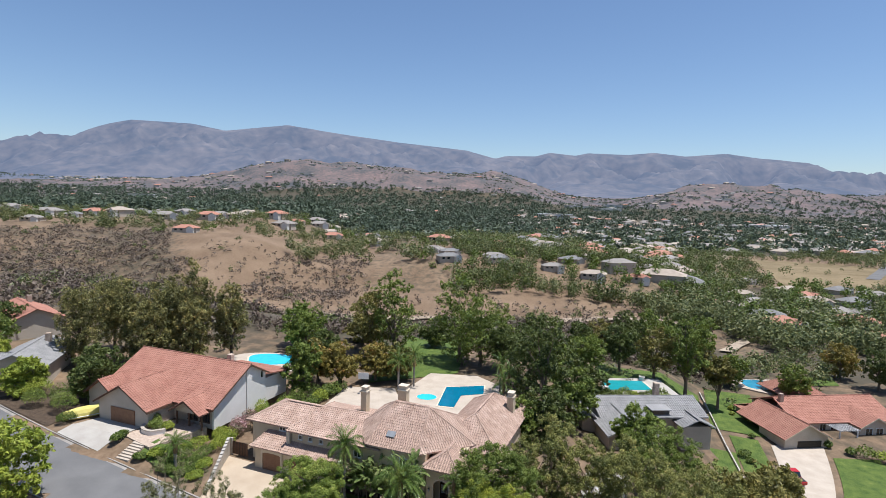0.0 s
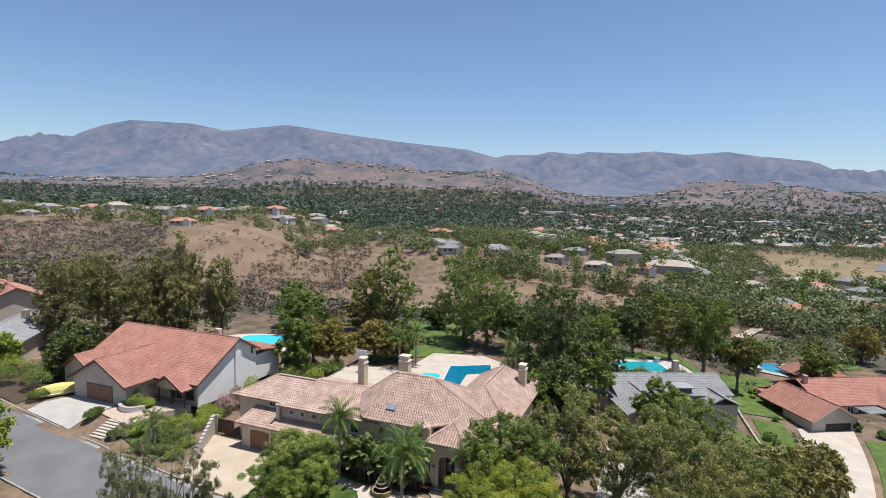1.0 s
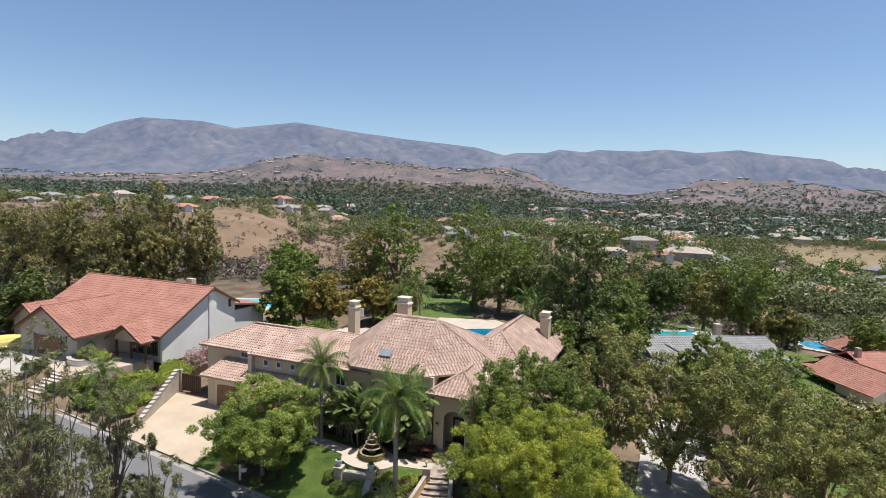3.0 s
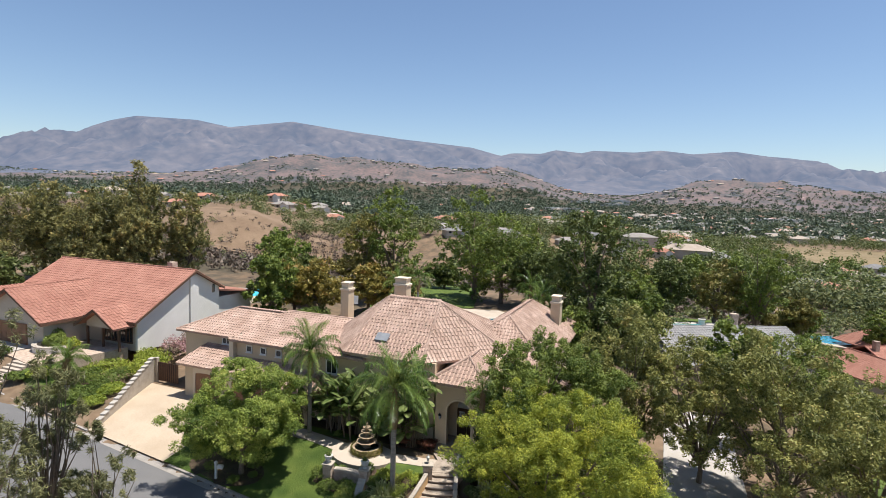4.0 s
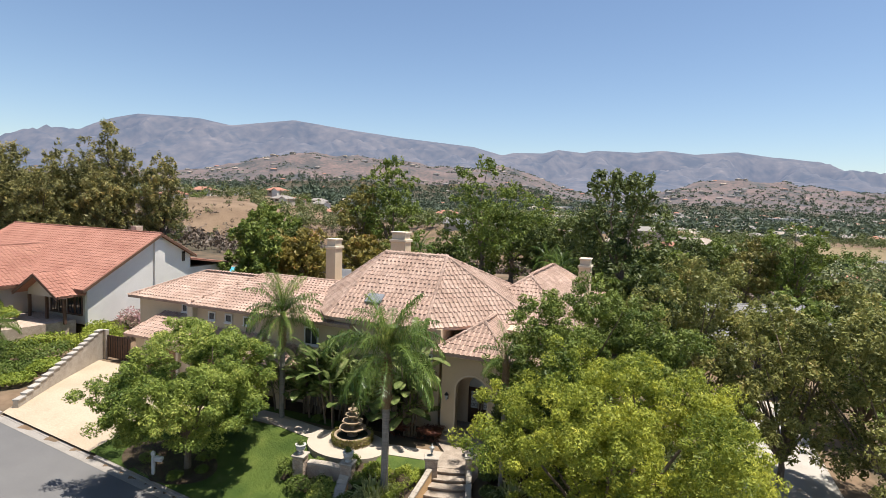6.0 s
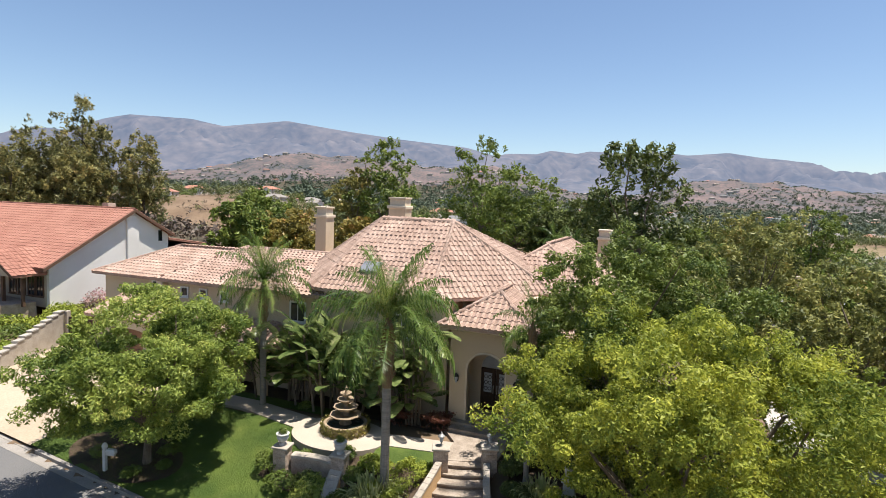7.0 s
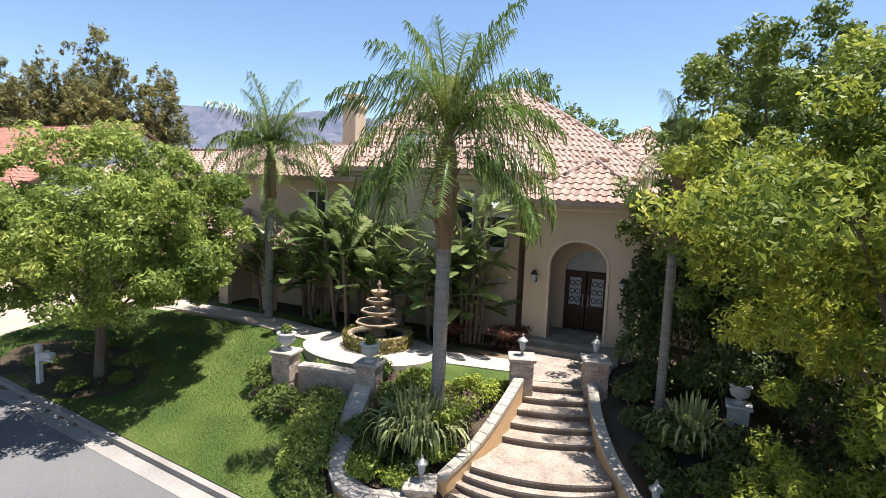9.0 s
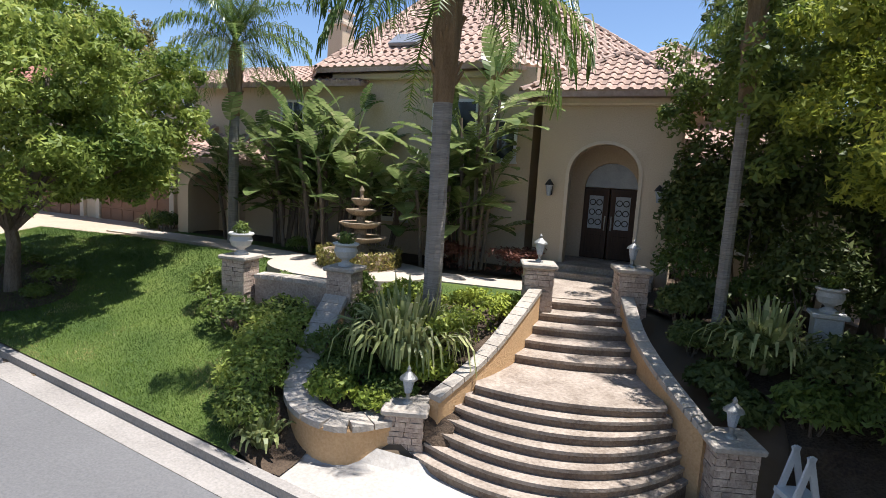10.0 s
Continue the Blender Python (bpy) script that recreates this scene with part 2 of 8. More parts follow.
def tube(verts, faces, pts, radii, n=6):
    """Adds a tapered tube along pts to lists of vertices and faces."""
    base = len(verts)
    pts = [Vector(p) for p in pts]
    for i, p in enumerate(pts):
        d = (pts[min(i + 1, len(pts) - 1)] - pts[max(i - 1, 0)]).normalized()
        u = d.orthogonal().normalized()
        w = d.cross(u)
        for k in range(n):
            a = 2 * math.pi * k / n
            verts.append(p + radii[i] * (math.cos(a) * u + math.sin(a) * w))
    for i in range(len(pts) - 1):
        for k in range(n):
            faces.append((base + i * n + k, base + i * n + (k + 1) % n, base + (i + 1) * n + (k + 1) % n, base + (i + 1) * n + k))
    faces.append(tuple(base + (len(pts) - 1) * n + k for k in range(n)))


def prism(pts, z0, z1):
    """An upright body over a plan outline."""
    bm = bmesh.new()
    lo = [bm.verts.new((x, y, z0)) for x, y in pts]
    hi = [bm.verts.new((x, y, z1)) for x, y in pts]
    bm.faces.new(hi)
    bm.faces.new(lo[::-1])
    for i in range(len(pts)):
        j = (i + 1) % len(pts)
        bm.faces.new((lo[i], lo[j], hi[j], hi[i]))
    bmesh.ops.recalc_face_normals(bm, faces=bm.faces)
    return bm


def wall_strip(line, thick, bottom):
    """A wall along line of (x, y, top z), following it, down to bottom(x, y)."""
    bm = bmesh.new()
    rows = []
    P = [Vector(p) for p in line]
    for i, p in enumerate(P):
        d = P[min(i + 1, len(P) - 1)] - P[max(i - 1, 0)]
        n = Vector((-d.y, d.x, 0)).normalized() * thick / 2
        zb = bottom(p.x, p.y)
        rows.append([bm.verts.new((*(p + s * n).xy, z)) for s, z in ((1, zb), (1, p.z), (-1, p.z), (-1, zb))])
    for a, b in zip(rows, rows[1:]):
        for k in range(3):
            bm.faces.new((a[k], a[k + 1], b[k + 1], b[k]))
    bm.faces.new(rows[0])
    bm.faces.new(rows[-1][::-1])
    bmesh.ops.recalc_face_normals(bm, faces=bm.faces)
    return bm


def curve_points(ctrl, n=24):
    """A smooth line through control points (Catmull-Rom)."""
    P = [Vector(p) for p in ctrl]
    P = [2 * P[0] - P[1]] + P + [2 * P[-1] - P[-2]]
    out = []
    seg = len(P) - 3
    for i in range(n + 1):
        u = i / n * seg
        k = min(int(u), seg - 1)
        t = u - k
        a, b, c, d = P[k:k + 4]
        out.append(0.5 * (2 * b + (c - a) * t + (2 * a - 5 * b + 4 * c - d) * t * t + (3 * b - a - 3 * c + d) * t ** 3))
    return out


# ---- ground ----
def sstep(v, a, b):
    t = np.clip((v - a) / (b - a), 0, 1)
    return t * t * (3 - 2 * t)


def kerb_y(x):
    x = np.asarray(x, float)
    return np.where(x < -25, 52.05 + 0.06 * (-25 - x) + 0.0009 * np.minimum(x + 57, 0) ** 2, 52.05 - 0.02 * (x + 25))


def street_z(x):
    return -2.05 + 0.064 * (-25 - np.asarray(x, float))


ORG, FWD, RGT = np.array([-2.4, 6.0]), np.array([-0.366, 0.9306]), np.array([0.9306, 0.366])
SKYLINE_U = [-1.2, -0.81, -0.737, -0.68, -0.562, -0.453, -0.395, -0.283, -0.19, -0.087, 0.037, 0.089, 0.109, 0.161, 0.187, 0.233, 0.254, 0.326, 0.373, 0.43, 0.502, 0.564, 0.636, 0.719, 0.81, 1.2]
SKYLINE_V = [0.1, 0.104, 0.117, 0.108, 0.13, 0.126, 0.115, 0.128, 0.115, 0.103, 0.092, 0.079, 0.084, 0.085, 0.092, 0.088, 0.093, 0.092, 0.097, 0.092, 0.099, 0.092, 0.089, 0.092, 0.09, 0.085]


def fbm(x, y, scale, seed=0.0, octs=4):
    """Smooth value noise by summed, turned sines."""
    out, amp, s = 0.0, 1.0, 1.0 / scale
    for k in range(octs):
        a = 1.3 + 2.1 * k + seed
        u, v = x * math.cos(a) - y * math.sin(a), x * math.sin(a) + y * math.cos(a)
        out = out + amp * np.sin(u * s + 1.7 * np.sin(v * s * 0.83 + a) + seed) * np.cos(v * s * 1.1 + 1.3 * np.sin(u * s * 0.7 - a))
        amp, s = amp * 0.5, s * 2.03
    return out


def far_z(x, y):
    """The canyon, the dry hill with houses on it, the valley, the low hills and the mountains."""
    dx, dy = x - ORG[0], y - ORG[1]
    d = dx * FWD[0] + dy * FWD[1]
    s = dx * RGT[0] + dy * RGT[1]
    r = np.hypot(dx, dy)
    u = s / np.maximum(d, 60)
    z = np.interp(d, [-4000, -200, 0, 110, 200, 260, 700, 1200, 2000, 2600, 3400, 4600], [-30, -12, -6, -6, -13, -15, -18, -14, 22, 60, 115, 150])
    edge = -96 + 0.42 * (400 - np.clip(d, 200, 440))
    hill = (0.85 * sstep(d, 232, 405) + 0.15 * sstep(d, 400, 520)) * sstep(edge - s, -12, 66) * (1 - 0.6 * sstep(d, 760, 1200)) * (1 - 0.5 * sstep(-s, 700, 1200))
    hill = hill + 0.16 * np.exp(-((s + 146) / 45) ** 2 - ((d - 392) / 55) ** 2)
    z = z + 27 * hill
    bench = sstep(d, 292, 365) * (1 - sstep(d, 520, 760)) * sstep(s, -190, -120) * (1 - sstep(s, 90, 190))
    z = z + 14 * bench * (1 - np.minimum(hill, 1))
    z = z - 7 * np.exp(-((s + 82) / 26) ** 2) * sstep(d, 250, 330) * (1 - sstep(d, 480, 560))
    z = z + (1.7 * fbm(x, y, 40, 0.4) + 0.9 * fbm(x, y, 9, 1.4)) * sstep(d, 140, 240) * (1 - 0.7 * sstep(s, 60, 200) * (1 - sstep(d, 1300, 1800)))
    low = np.exp(-((d - 2500) / 430) ** 2) * (0.35 + 0.65 * sstep(u, -0.5, -0.25)) * (1 - sstep(u, 0.08, 0.26))
    z = z + low * (118 + 14 * fbm(x, y, 260, 2.0) + 9 * fbm(x, y, 60, 3.0))
    low2 = np.exp(-((d - 2300) / 330) ** 2) * sstep(u, 0.28, 0.45)
    z = z + low2 * (70 + 24 * fbm(x, y, 190, 5.0) + 8 * fbm(x, y, 60, 3.5))
    rise = sstep(d, 2900, 4300)
    sky_h = np.interp(u, SKYLINE_U, SKYLINE_V)
    ridge = np.abs(fbm(x, y, 330, 0.9, 5))
    top = 35 + sky_h * d
    z = z * (1 - rise) + rise * (top - (1 - sstep(d, 3900, 4250)) * 180 * ridge)
    return np.where(d > 4300, np.minimum(z, top) - (d - 4300) * 0.4, z)


def lot_z(x, y, cut=True):
    """The graded lots, the street and the banks between them; far_z beyond."""
    x, y = np.asarray(x, float), np.asarray(y, float)
    yk, zs = kerb_y(x), street_z(x)
    bank = x - (-0.58 * np.clip(y - 54.2, 0, 9)) + 3.4
    pad = np.interp(bank, [-300, -130, -84, -57, -53, -12, -6, 8, 17, 60, 300], [9, 4.5, 2, 2, 0, 0, -1.6, -1.8, -9.5, -10.5, -16])
    pad = pad + 1.5 * sstep(y, 70, 78) * sstep(x, -56, -53) * (1 - sstep(x, -16, -10))
    t = np.clip((y - yk) / (58.3 - yk), 0, 1)
    right = sstep(x, -8, 6)
    t = t * (1 - right) + right * sstep(y, yk, yk + 40)
    front = (zs + 0.15) * (1 - t) + pad * t
    z = np.where(y > yk, front, zs)
    over = yk - 9.4
    z = np.where(y < over, zs + 0.15 - 0.05 * np.clip(over - y, 0, 60), z)
    flat = sstep(x, -27.6, -26.9) * (1 - sstep(x, -19.7, -18.8)) * (1 - sstep(y - 0.42 * np.clip(x + 25.2, -1, 4.5), 53.3, 53.9))
    z = np.where((y > yk) & (flat > 0), z * (1 - flat) + flat * np.minimum(z, -1.9), z)
    if cut:   # room for the front steps
        ys = y - 0.35 * (x + 23)
        half = np.interp(ys, [53.5, 55, 58.6], [2.2, 1.45, 0.95])
        z = z - 0.9 * (np.abs(x + 23.2 + 0.1 * (ys - 56)) < half) * (ys > 53.6) * (ys < 58.7)
    wy = [53.5, 55.7, 56.1, 56.75, 57.5, 58.4]   # the bed stays below the stair wall
    off = x - np.interp(y, wy, [-20.6, -21.1, -21.35, -21.75, -22.08, -22.5])
    lim = np.interp(y, wy, [-1.6, -1.3, -1.1, -0.85, -0.45, -0.02]) + 0.3 * np.clip(off - 0.4, 0, 9)
    z = np.where((y > 53.5) & (y < 58.4) & (off > -0.3) & (off < 7), np.minimum(z, lim), z)
    back = sstep(y, 116, 190)
    side = sstep(np.abs(x + 35), 130, 260)
    w = np.maximum(back, side)
    return z * (1 - w) + far_z(x, y) * w


def zl(x, y):
    return float(lot_z(x, y, False))


def sheet(fn, u, v, material, name, lift=0.0, cut=False):
    """A surface over a plan patch: fn(u, v) gives x, y; it follows the lots, lifted a little."""
    U, V = np.meshgrid(np.linspace(0, 1, u), np.linspace(0, 1, v))
    x, y = fn(U, V)
    z = lot_z(x, y, cut) + lift
    verts = np.stack([x.ravel(), y.ravel(), z.ravel()], 1)
    faces = [(j * u + i, j * u + i + 1, (j + 1) * u + i + 1, (j + 1) * u + i) for j in range(v - 1) for i in range(u - 1)]
    return mesh_from(name, verts, faces, material)


def ground_material():
    m = mat("dry_grass_and_brush", (0.135, 0.088, 0.052), (0.23, 0.16, 0.102), 0.05, 0.95, 0.8, 28)
    nt = m.node_tree
    N, L = nt.nodes, nt.links
    at = N.new("ShaderNodeAttribute")
    at.attribute_name = "cover"
    ns = N.new("ShaderNodeTexNoise")
    ns.inputs["Scale"].default_value, ns.inputs["Detail"].default_value = 0.3, 8
    tc = N.new("ShaderNodeTexCoord")
    L.new(tc.outputs["Object"], ns.inputs["Vector"])
    ad = N.new("ShaderNodeMath")
    ad.operation = "ADD"
    L.new(at.outputs["Fac"], ad.inputs[0])
    L.new(ns.outputs[0], ad.inputs[1])
    mr = N.new("ShaderNodeMapRange")
    mr.inputs["From Min"].default_value, mr.inputs["From Max"].default_value = 0.9, 1.25
    L.new(ad.outputs[0], mr.inputs["Value"])
    br = N.new("ShaderNodeMixRGB")
    br.inputs[1].default_value, br.inputs[2].default_value = (0.085, 0.06, 0.043, 1), (0.055, 0.058, 0.033, 1)
    n2 = N.new("ShaderNodeTexNoise")
    n2.inputs["Scale"].default_value = 0.02
    L.new(tc.outputs["Object"], n2.inputs["Vector"])
    L.new(n2.outputs[0], br.inputs[0])
    mx = N.new("ShaderNodeMixRGB")
    L.new(mr.outputs[0], mx.inputs[0])
    b = N["Principled BSDF"]
    L.new(b.inputs["Base Color"].links[0].from_socket, mx.inputs[1])
    L.new(br.outputs[0], mx.inputs[2])
    L.new(mx.outputs[0], b.inputs["Base Color"])
    return m


GROUND = ground_material()
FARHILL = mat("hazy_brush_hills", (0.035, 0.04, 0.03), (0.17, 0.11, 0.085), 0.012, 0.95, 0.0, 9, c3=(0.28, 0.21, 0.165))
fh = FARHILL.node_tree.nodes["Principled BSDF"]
fh.inputs["Emission Color"].default_value = (0.3, 0.38, 0.6, 1)   # haze (air light) of the far backdrop, painted as a bluish glow
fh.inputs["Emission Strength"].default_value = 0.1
MOUNTAIN = mat("hazy_chaparral_mountain", (0.035, 0.034, 0.03), (0.095, 0.078, 0.062), 0.004, 0.95, 0.0, 4, c3=(0.15, 0.12, 0.1))
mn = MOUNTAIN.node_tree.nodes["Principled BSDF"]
mn.inputs["Emission Color"].default_value = (0.26, 0.38, 0.66, 1)   # air light of the far backdrop: haze put in as a stronger blue glow
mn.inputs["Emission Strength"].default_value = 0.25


def on_bank(x, y):
    """The bare graded bank below the lower lot."""
    return sstep(9 - np.abs((x - 27) * 0.94 + (y - 205) * 0.33), 0, 3) * sstep(y, 168, 176) * (1 - sstep(y, 238, 246))


def cover(x, y):
    """How much brush grows: much in the canyon and on the low hills, little on the dry slope."""
    dx, dy = x - ORG[0], y - ORG[1]
    d, s = np.maximum(dx * FWD[0] + dy * FWD[1], 1.0), dx * RGT[0] + dy * RGT[1]
    c = 0.48 + 0.12 * fbm(x, y, 60, 2.2)
    slope = sstep(d, 222, 250) * (1 - sstep(d, 520, 560)) * sstep(s / d, -0.5, -0.44) * (1 - sstep(s, 88, 108)) * (1 - sstep(d, 288, 306) * sstep(s, -60, -40))
    slope = np.maximum(slope, on_bank(x, y))
    c = c - 0.24 * slope
    c = c + 0.16 * (1 - sstep(s / d, -0.53, -0.46)) * sstep(d, 180, 240) * (1 - sstep(d, 385, 420))
    c = c - 0.3 * sstep(u_of(d, s), 0.4, 0.5) * sstep(d, 355, 380) * (1 - sstep(d, 610, 650))
    c = c + 0.4 * sstep(d, 620, 760) * (1 - sstep(d, 1900, 2100)) + (0.24 + 0.2 * fbm(x, y, 90, 6.0)) * sstep(d, 1900, 2100)
    c = c + 0.25 * (1 - sstep(d, 215, 240)) * sstep(d, 120, 150) + 0.25 * sstep(s, 150, 200) * (1 - sstep(d, 1000, 1200)) * (1 - sstep(u_of(d, s), 0.4, 0.5) * sstep(d, 355, 380) * (1 - sstep(d, 610, 650)))
    return c


def u_of(d, s):
    return s / np.maximum(d, 60)


def build_ground():
    fwd_ang = math.atan2(FWD[1], FWD[0])
    ang = np.concatenate([np.linspace(-52, 52, 340), np.linspace(52, 308, 80)[1:-1]])
    ang = np.radians(ang) + fwd_ang
    rad = np.concatenate([[0.0], np.geomspace(2.5, 1700, 160), np.linspace(1750, 4900, 70)])
    c0 = np.array([-30.0, 60.0])
    A, R = np.meshgrid(ang, rad)
    x, y = c0[0] + R * np.cos(A), c0[1] + R * np.sin(A)
    z = lot_z(x, y) - 0.07
    n, k = len(ang), len(rad)
    near, cut = int(np.searchsorted(rad, 1980)), int(np.searchsorted(rad, 2850))
    quad = [(j * n + i, j * n + (i + 1) % n, (j + 1) * n + (i + 1) % n, (j + 1) * n + i) for j in range(k - 1) for i in range(n)]
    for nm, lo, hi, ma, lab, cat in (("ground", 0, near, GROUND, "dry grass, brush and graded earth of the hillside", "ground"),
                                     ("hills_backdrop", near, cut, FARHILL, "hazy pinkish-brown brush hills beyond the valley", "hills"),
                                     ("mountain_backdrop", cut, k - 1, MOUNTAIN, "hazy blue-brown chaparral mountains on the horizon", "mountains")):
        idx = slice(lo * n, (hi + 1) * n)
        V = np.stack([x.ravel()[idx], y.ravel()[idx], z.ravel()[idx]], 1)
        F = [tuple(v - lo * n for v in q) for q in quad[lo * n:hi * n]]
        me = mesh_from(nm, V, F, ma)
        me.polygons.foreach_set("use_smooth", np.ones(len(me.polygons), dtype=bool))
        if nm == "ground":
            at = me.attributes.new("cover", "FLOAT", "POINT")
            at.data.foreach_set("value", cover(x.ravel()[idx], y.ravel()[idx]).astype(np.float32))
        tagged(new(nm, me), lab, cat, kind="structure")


build_ground()

# street, gutter, kerb
xs0, xs1 = -135.0, 30.0
lin = lambda u: xs0 + (xs1 - xs0) * u
road = new("road", sheet(lambda U, V: (lin(U), kerb_y(lin(U)) - 9.3 + 8.75 * V), 140, 8, ASPHALT, "road", 0.012))
tagged(road, "grey asphalt residential street sloping down the hill", "road", kind="structure")
gut = new("gutter", sheet(lambda U, V: (lin(U), kerb_y(lin(U)) - 0.55 + 0.46 * V), 140, 2, KERB, "gutter", 0.02))
tagged(gut, "pale concrete gutter along the street", "gutter", kind="structure")


def kerb(off, nm):
    for i in range(55):
        xa = xs0 + i * 3.0
        pts = [(xa + 3.0 * k / 4, float(kerb_y(xa + 3.0 * k / 4)) + off) for k in range(5)]
        if off < 0.1 and -50.4 < xa + 1.5 < -42.4:
            h = 0.035
        else:
            h = 0.165
        line = [(x + (0.003 if k == 0 else -0.003 if k == 4 else 0), y, float(street_z(x)) + h) for k, (x, y) in enumerate(pts)]
        bm = wall_strip(line, 0.18, lambda x, y: float(street_z(x)) - 0.2)
        part("kerb_stone", bm, KERB, nm)


kerb_n = thing("kerb", "grey concrete kerb at the street edge", "kerb", kind="structure")
kerb(0.0, kerb_n)
kerb_s = thing("kerb_far_side", "grey concrete kerb across the street", "kerb", kind="structure")
kerb(-9.45, kerb_s)

# driveway, lawns, planting beds, patio
dr = new("driveway", sheet(lambda U, V: ((1 - V) * (-50.9 + 8.3 * U) + V * (-55.6 + 18.0 * U), (kerb_y(-50 + 8 * U) + 0.085) * (1 - V) + V * (62.9 - 0.6 * U)), 20, 16, CONCRETE_T, "driveway", 0.015))
tagged(dr, "tan stained concrete driveway in front of the garage", "driveway", kind="structure")


def lawn_left(U, V):
    x = -42.6 + U * 15.2
    lo = kerb_y(x) + 0.085
    hi = np.interp(x, [-42.6, -38.5, -33, -31.2, -29.5, -27.4], [58.4, 59.0, 58.9, 58.3, 57.4, 57.2])
    return x, lo * (1 - V) + hi * V


lawn = new("front_lawn", sheet(lawn_left, 60, 40, LAWN, "front_lawn", 0.02))
tagged(lawn, "mown green front lawn with dry yellow patches", "lawn", kind="structure")
def on_lawn(n, seed):
    r = np.random.default_rng(seed)
    gx, gy = lawn_left(r.random(n), r.random(n))
    p = np.stack([gx, gy, lot_z(gx, gy, False) + 0.02], 1)
    a = r.uniform(0, 6.28, n)
    w = np.stack([np.cos(a), np.sin(a), a * 0], 1) * 0.007
    t = np.stack([r.normal(0, 0.02, n), r.normal(0, 0.02, n), r.uniform(0.025, 0.06, n)], 1)
    return np.stack([p - w, p + w, p + t], 1)


tagged(new("lawn_grass", quads_mesh("lawn_grass", on_lawn(90000, 4), L_GRASS)), "short mown grass blades of the front lawn", "grass", kind="stuff")
lw2 = new("small_lawn", sheet(lambda U, V: (-27.6 + 2.9 * U, 56.2 + (3.0 - 0.1 * U) * V), 10, 10, LAWN, "small_lawn", 0.03))
tagged(lw2, "small green lawn beside the fountain terrace", "lawn", kind="structure")
lw3 = new("house_bed_lawn", sheet(lambda U, V: (-39 + 7.5 * U, 60.3 + 0.9 * V), 10, 4, LAWN, "house_bed_lawn", 0.03))
tagged(lw3, "narrow strip of shaded grass by the house", "lawn", kind="structure")
bd = new("mulch_bed", sheet(lambda U, V: (-39 + 13 * U, 61.0 + 1.7 * V), 10, 4, SOIL, "mulch_bed", 0.02))
tagged(bd, "dark mulch bed along the house wall", "planting bed", kind="structure")
bd2 = new("shaded_bed", sheet(lambda U, V: ((1 - U) * (-19.9 - 2.45 * np.clip(V * 12.5 - 2.8, 0, 3.3) / 3.3) + U * -5.0, kerb_y(-20) + 1.2 + 12.5 * V), 20, 36, SOIL, "shaded_bed", 0.03))
tagged(bd2, "dark shaded planting bed under the trees", "planting bed", kind="structure")
bd3 = new("tree_bed", sheet(lambda U, V: (-38.0 + (1.1 + 1.9 * V) * np.cos(U * 2 * np.pi) * 1.0, 54.3 + 1.5 * V * np.sin(U * 2 * np.pi)), 28, 6, SOIL, "tree_bed", 0.035))
tagged(bd3, "mulched bed round the driveway tree", "planting bed", kind="structure")


# ---- roofs and house parts ----
TU = np.array([0.0, 0.14, 0.3, 0.46, 0.6, 1.0])
TH = np.array([0.0, 0.8, 1.0, 0.8, 0.0, 0.0])


def tile_quads(w, ln, h):
    """One S-shaped roof tile in its own axes: x across, y up the slope, z out; its lower end stands proud."""
    q = []
    x, z = TU * w, TH * h
    for i in range(5):
        q.append(((x[i], 0, z[i] + 0.035), (x[i + 1], 0, z[i + 1] + 0.035), (x[i + 1], ln * 1.08, z[i + 1]), (x[i], ln * 1.08, z[i])))
        q.append(((x[i], 0, -0.02), (x[i + 1], 0, -0.02), (x[i + 1], 0, z[i + 1] + 0.035), (x[i], 0, z[i] + 0.035)))
    return np.array(q)


def tile_face(poly, w, ln, h, rng):
    """Places of tiles on a flat convex roof face whose first edge is the eave. Returns origin, axes and places."""
    P = [Vector(p) for p in poly]
    e = (P[1] - P[0]).normalized()
    n = e.cross(P[2] - P[0]).normalized()
    up = n.cross(e)
    uv = [((p - P[0]).dot(e), (p - P[0]).dot(up)) for p in P]
    top = max(v for _, v in uv)
    out = []
    v = 0.0
    while v < top - 0.06:
        lo, hi = 1e9, -1e9
        vv = v + 0.35 * ln
        for (a, b), (c, d) in zip(uv, uv[1:] + uv[:1]):
            if (b - vv) * (d - vv) <= 0 and abs(b - d) > 1e-6:
                t = a + (c - a) * (vv - b) / (d - b)
                lo, hi = min(lo, t), max(hi, t)
        k = int(round((hi - lo) / w)) if hi > lo else 0
        for i in range(k):
            out.append((lo + (hi - lo - k * w) / 2 + i * w, v))
        v += ln
    return P[0], e, up, n, out


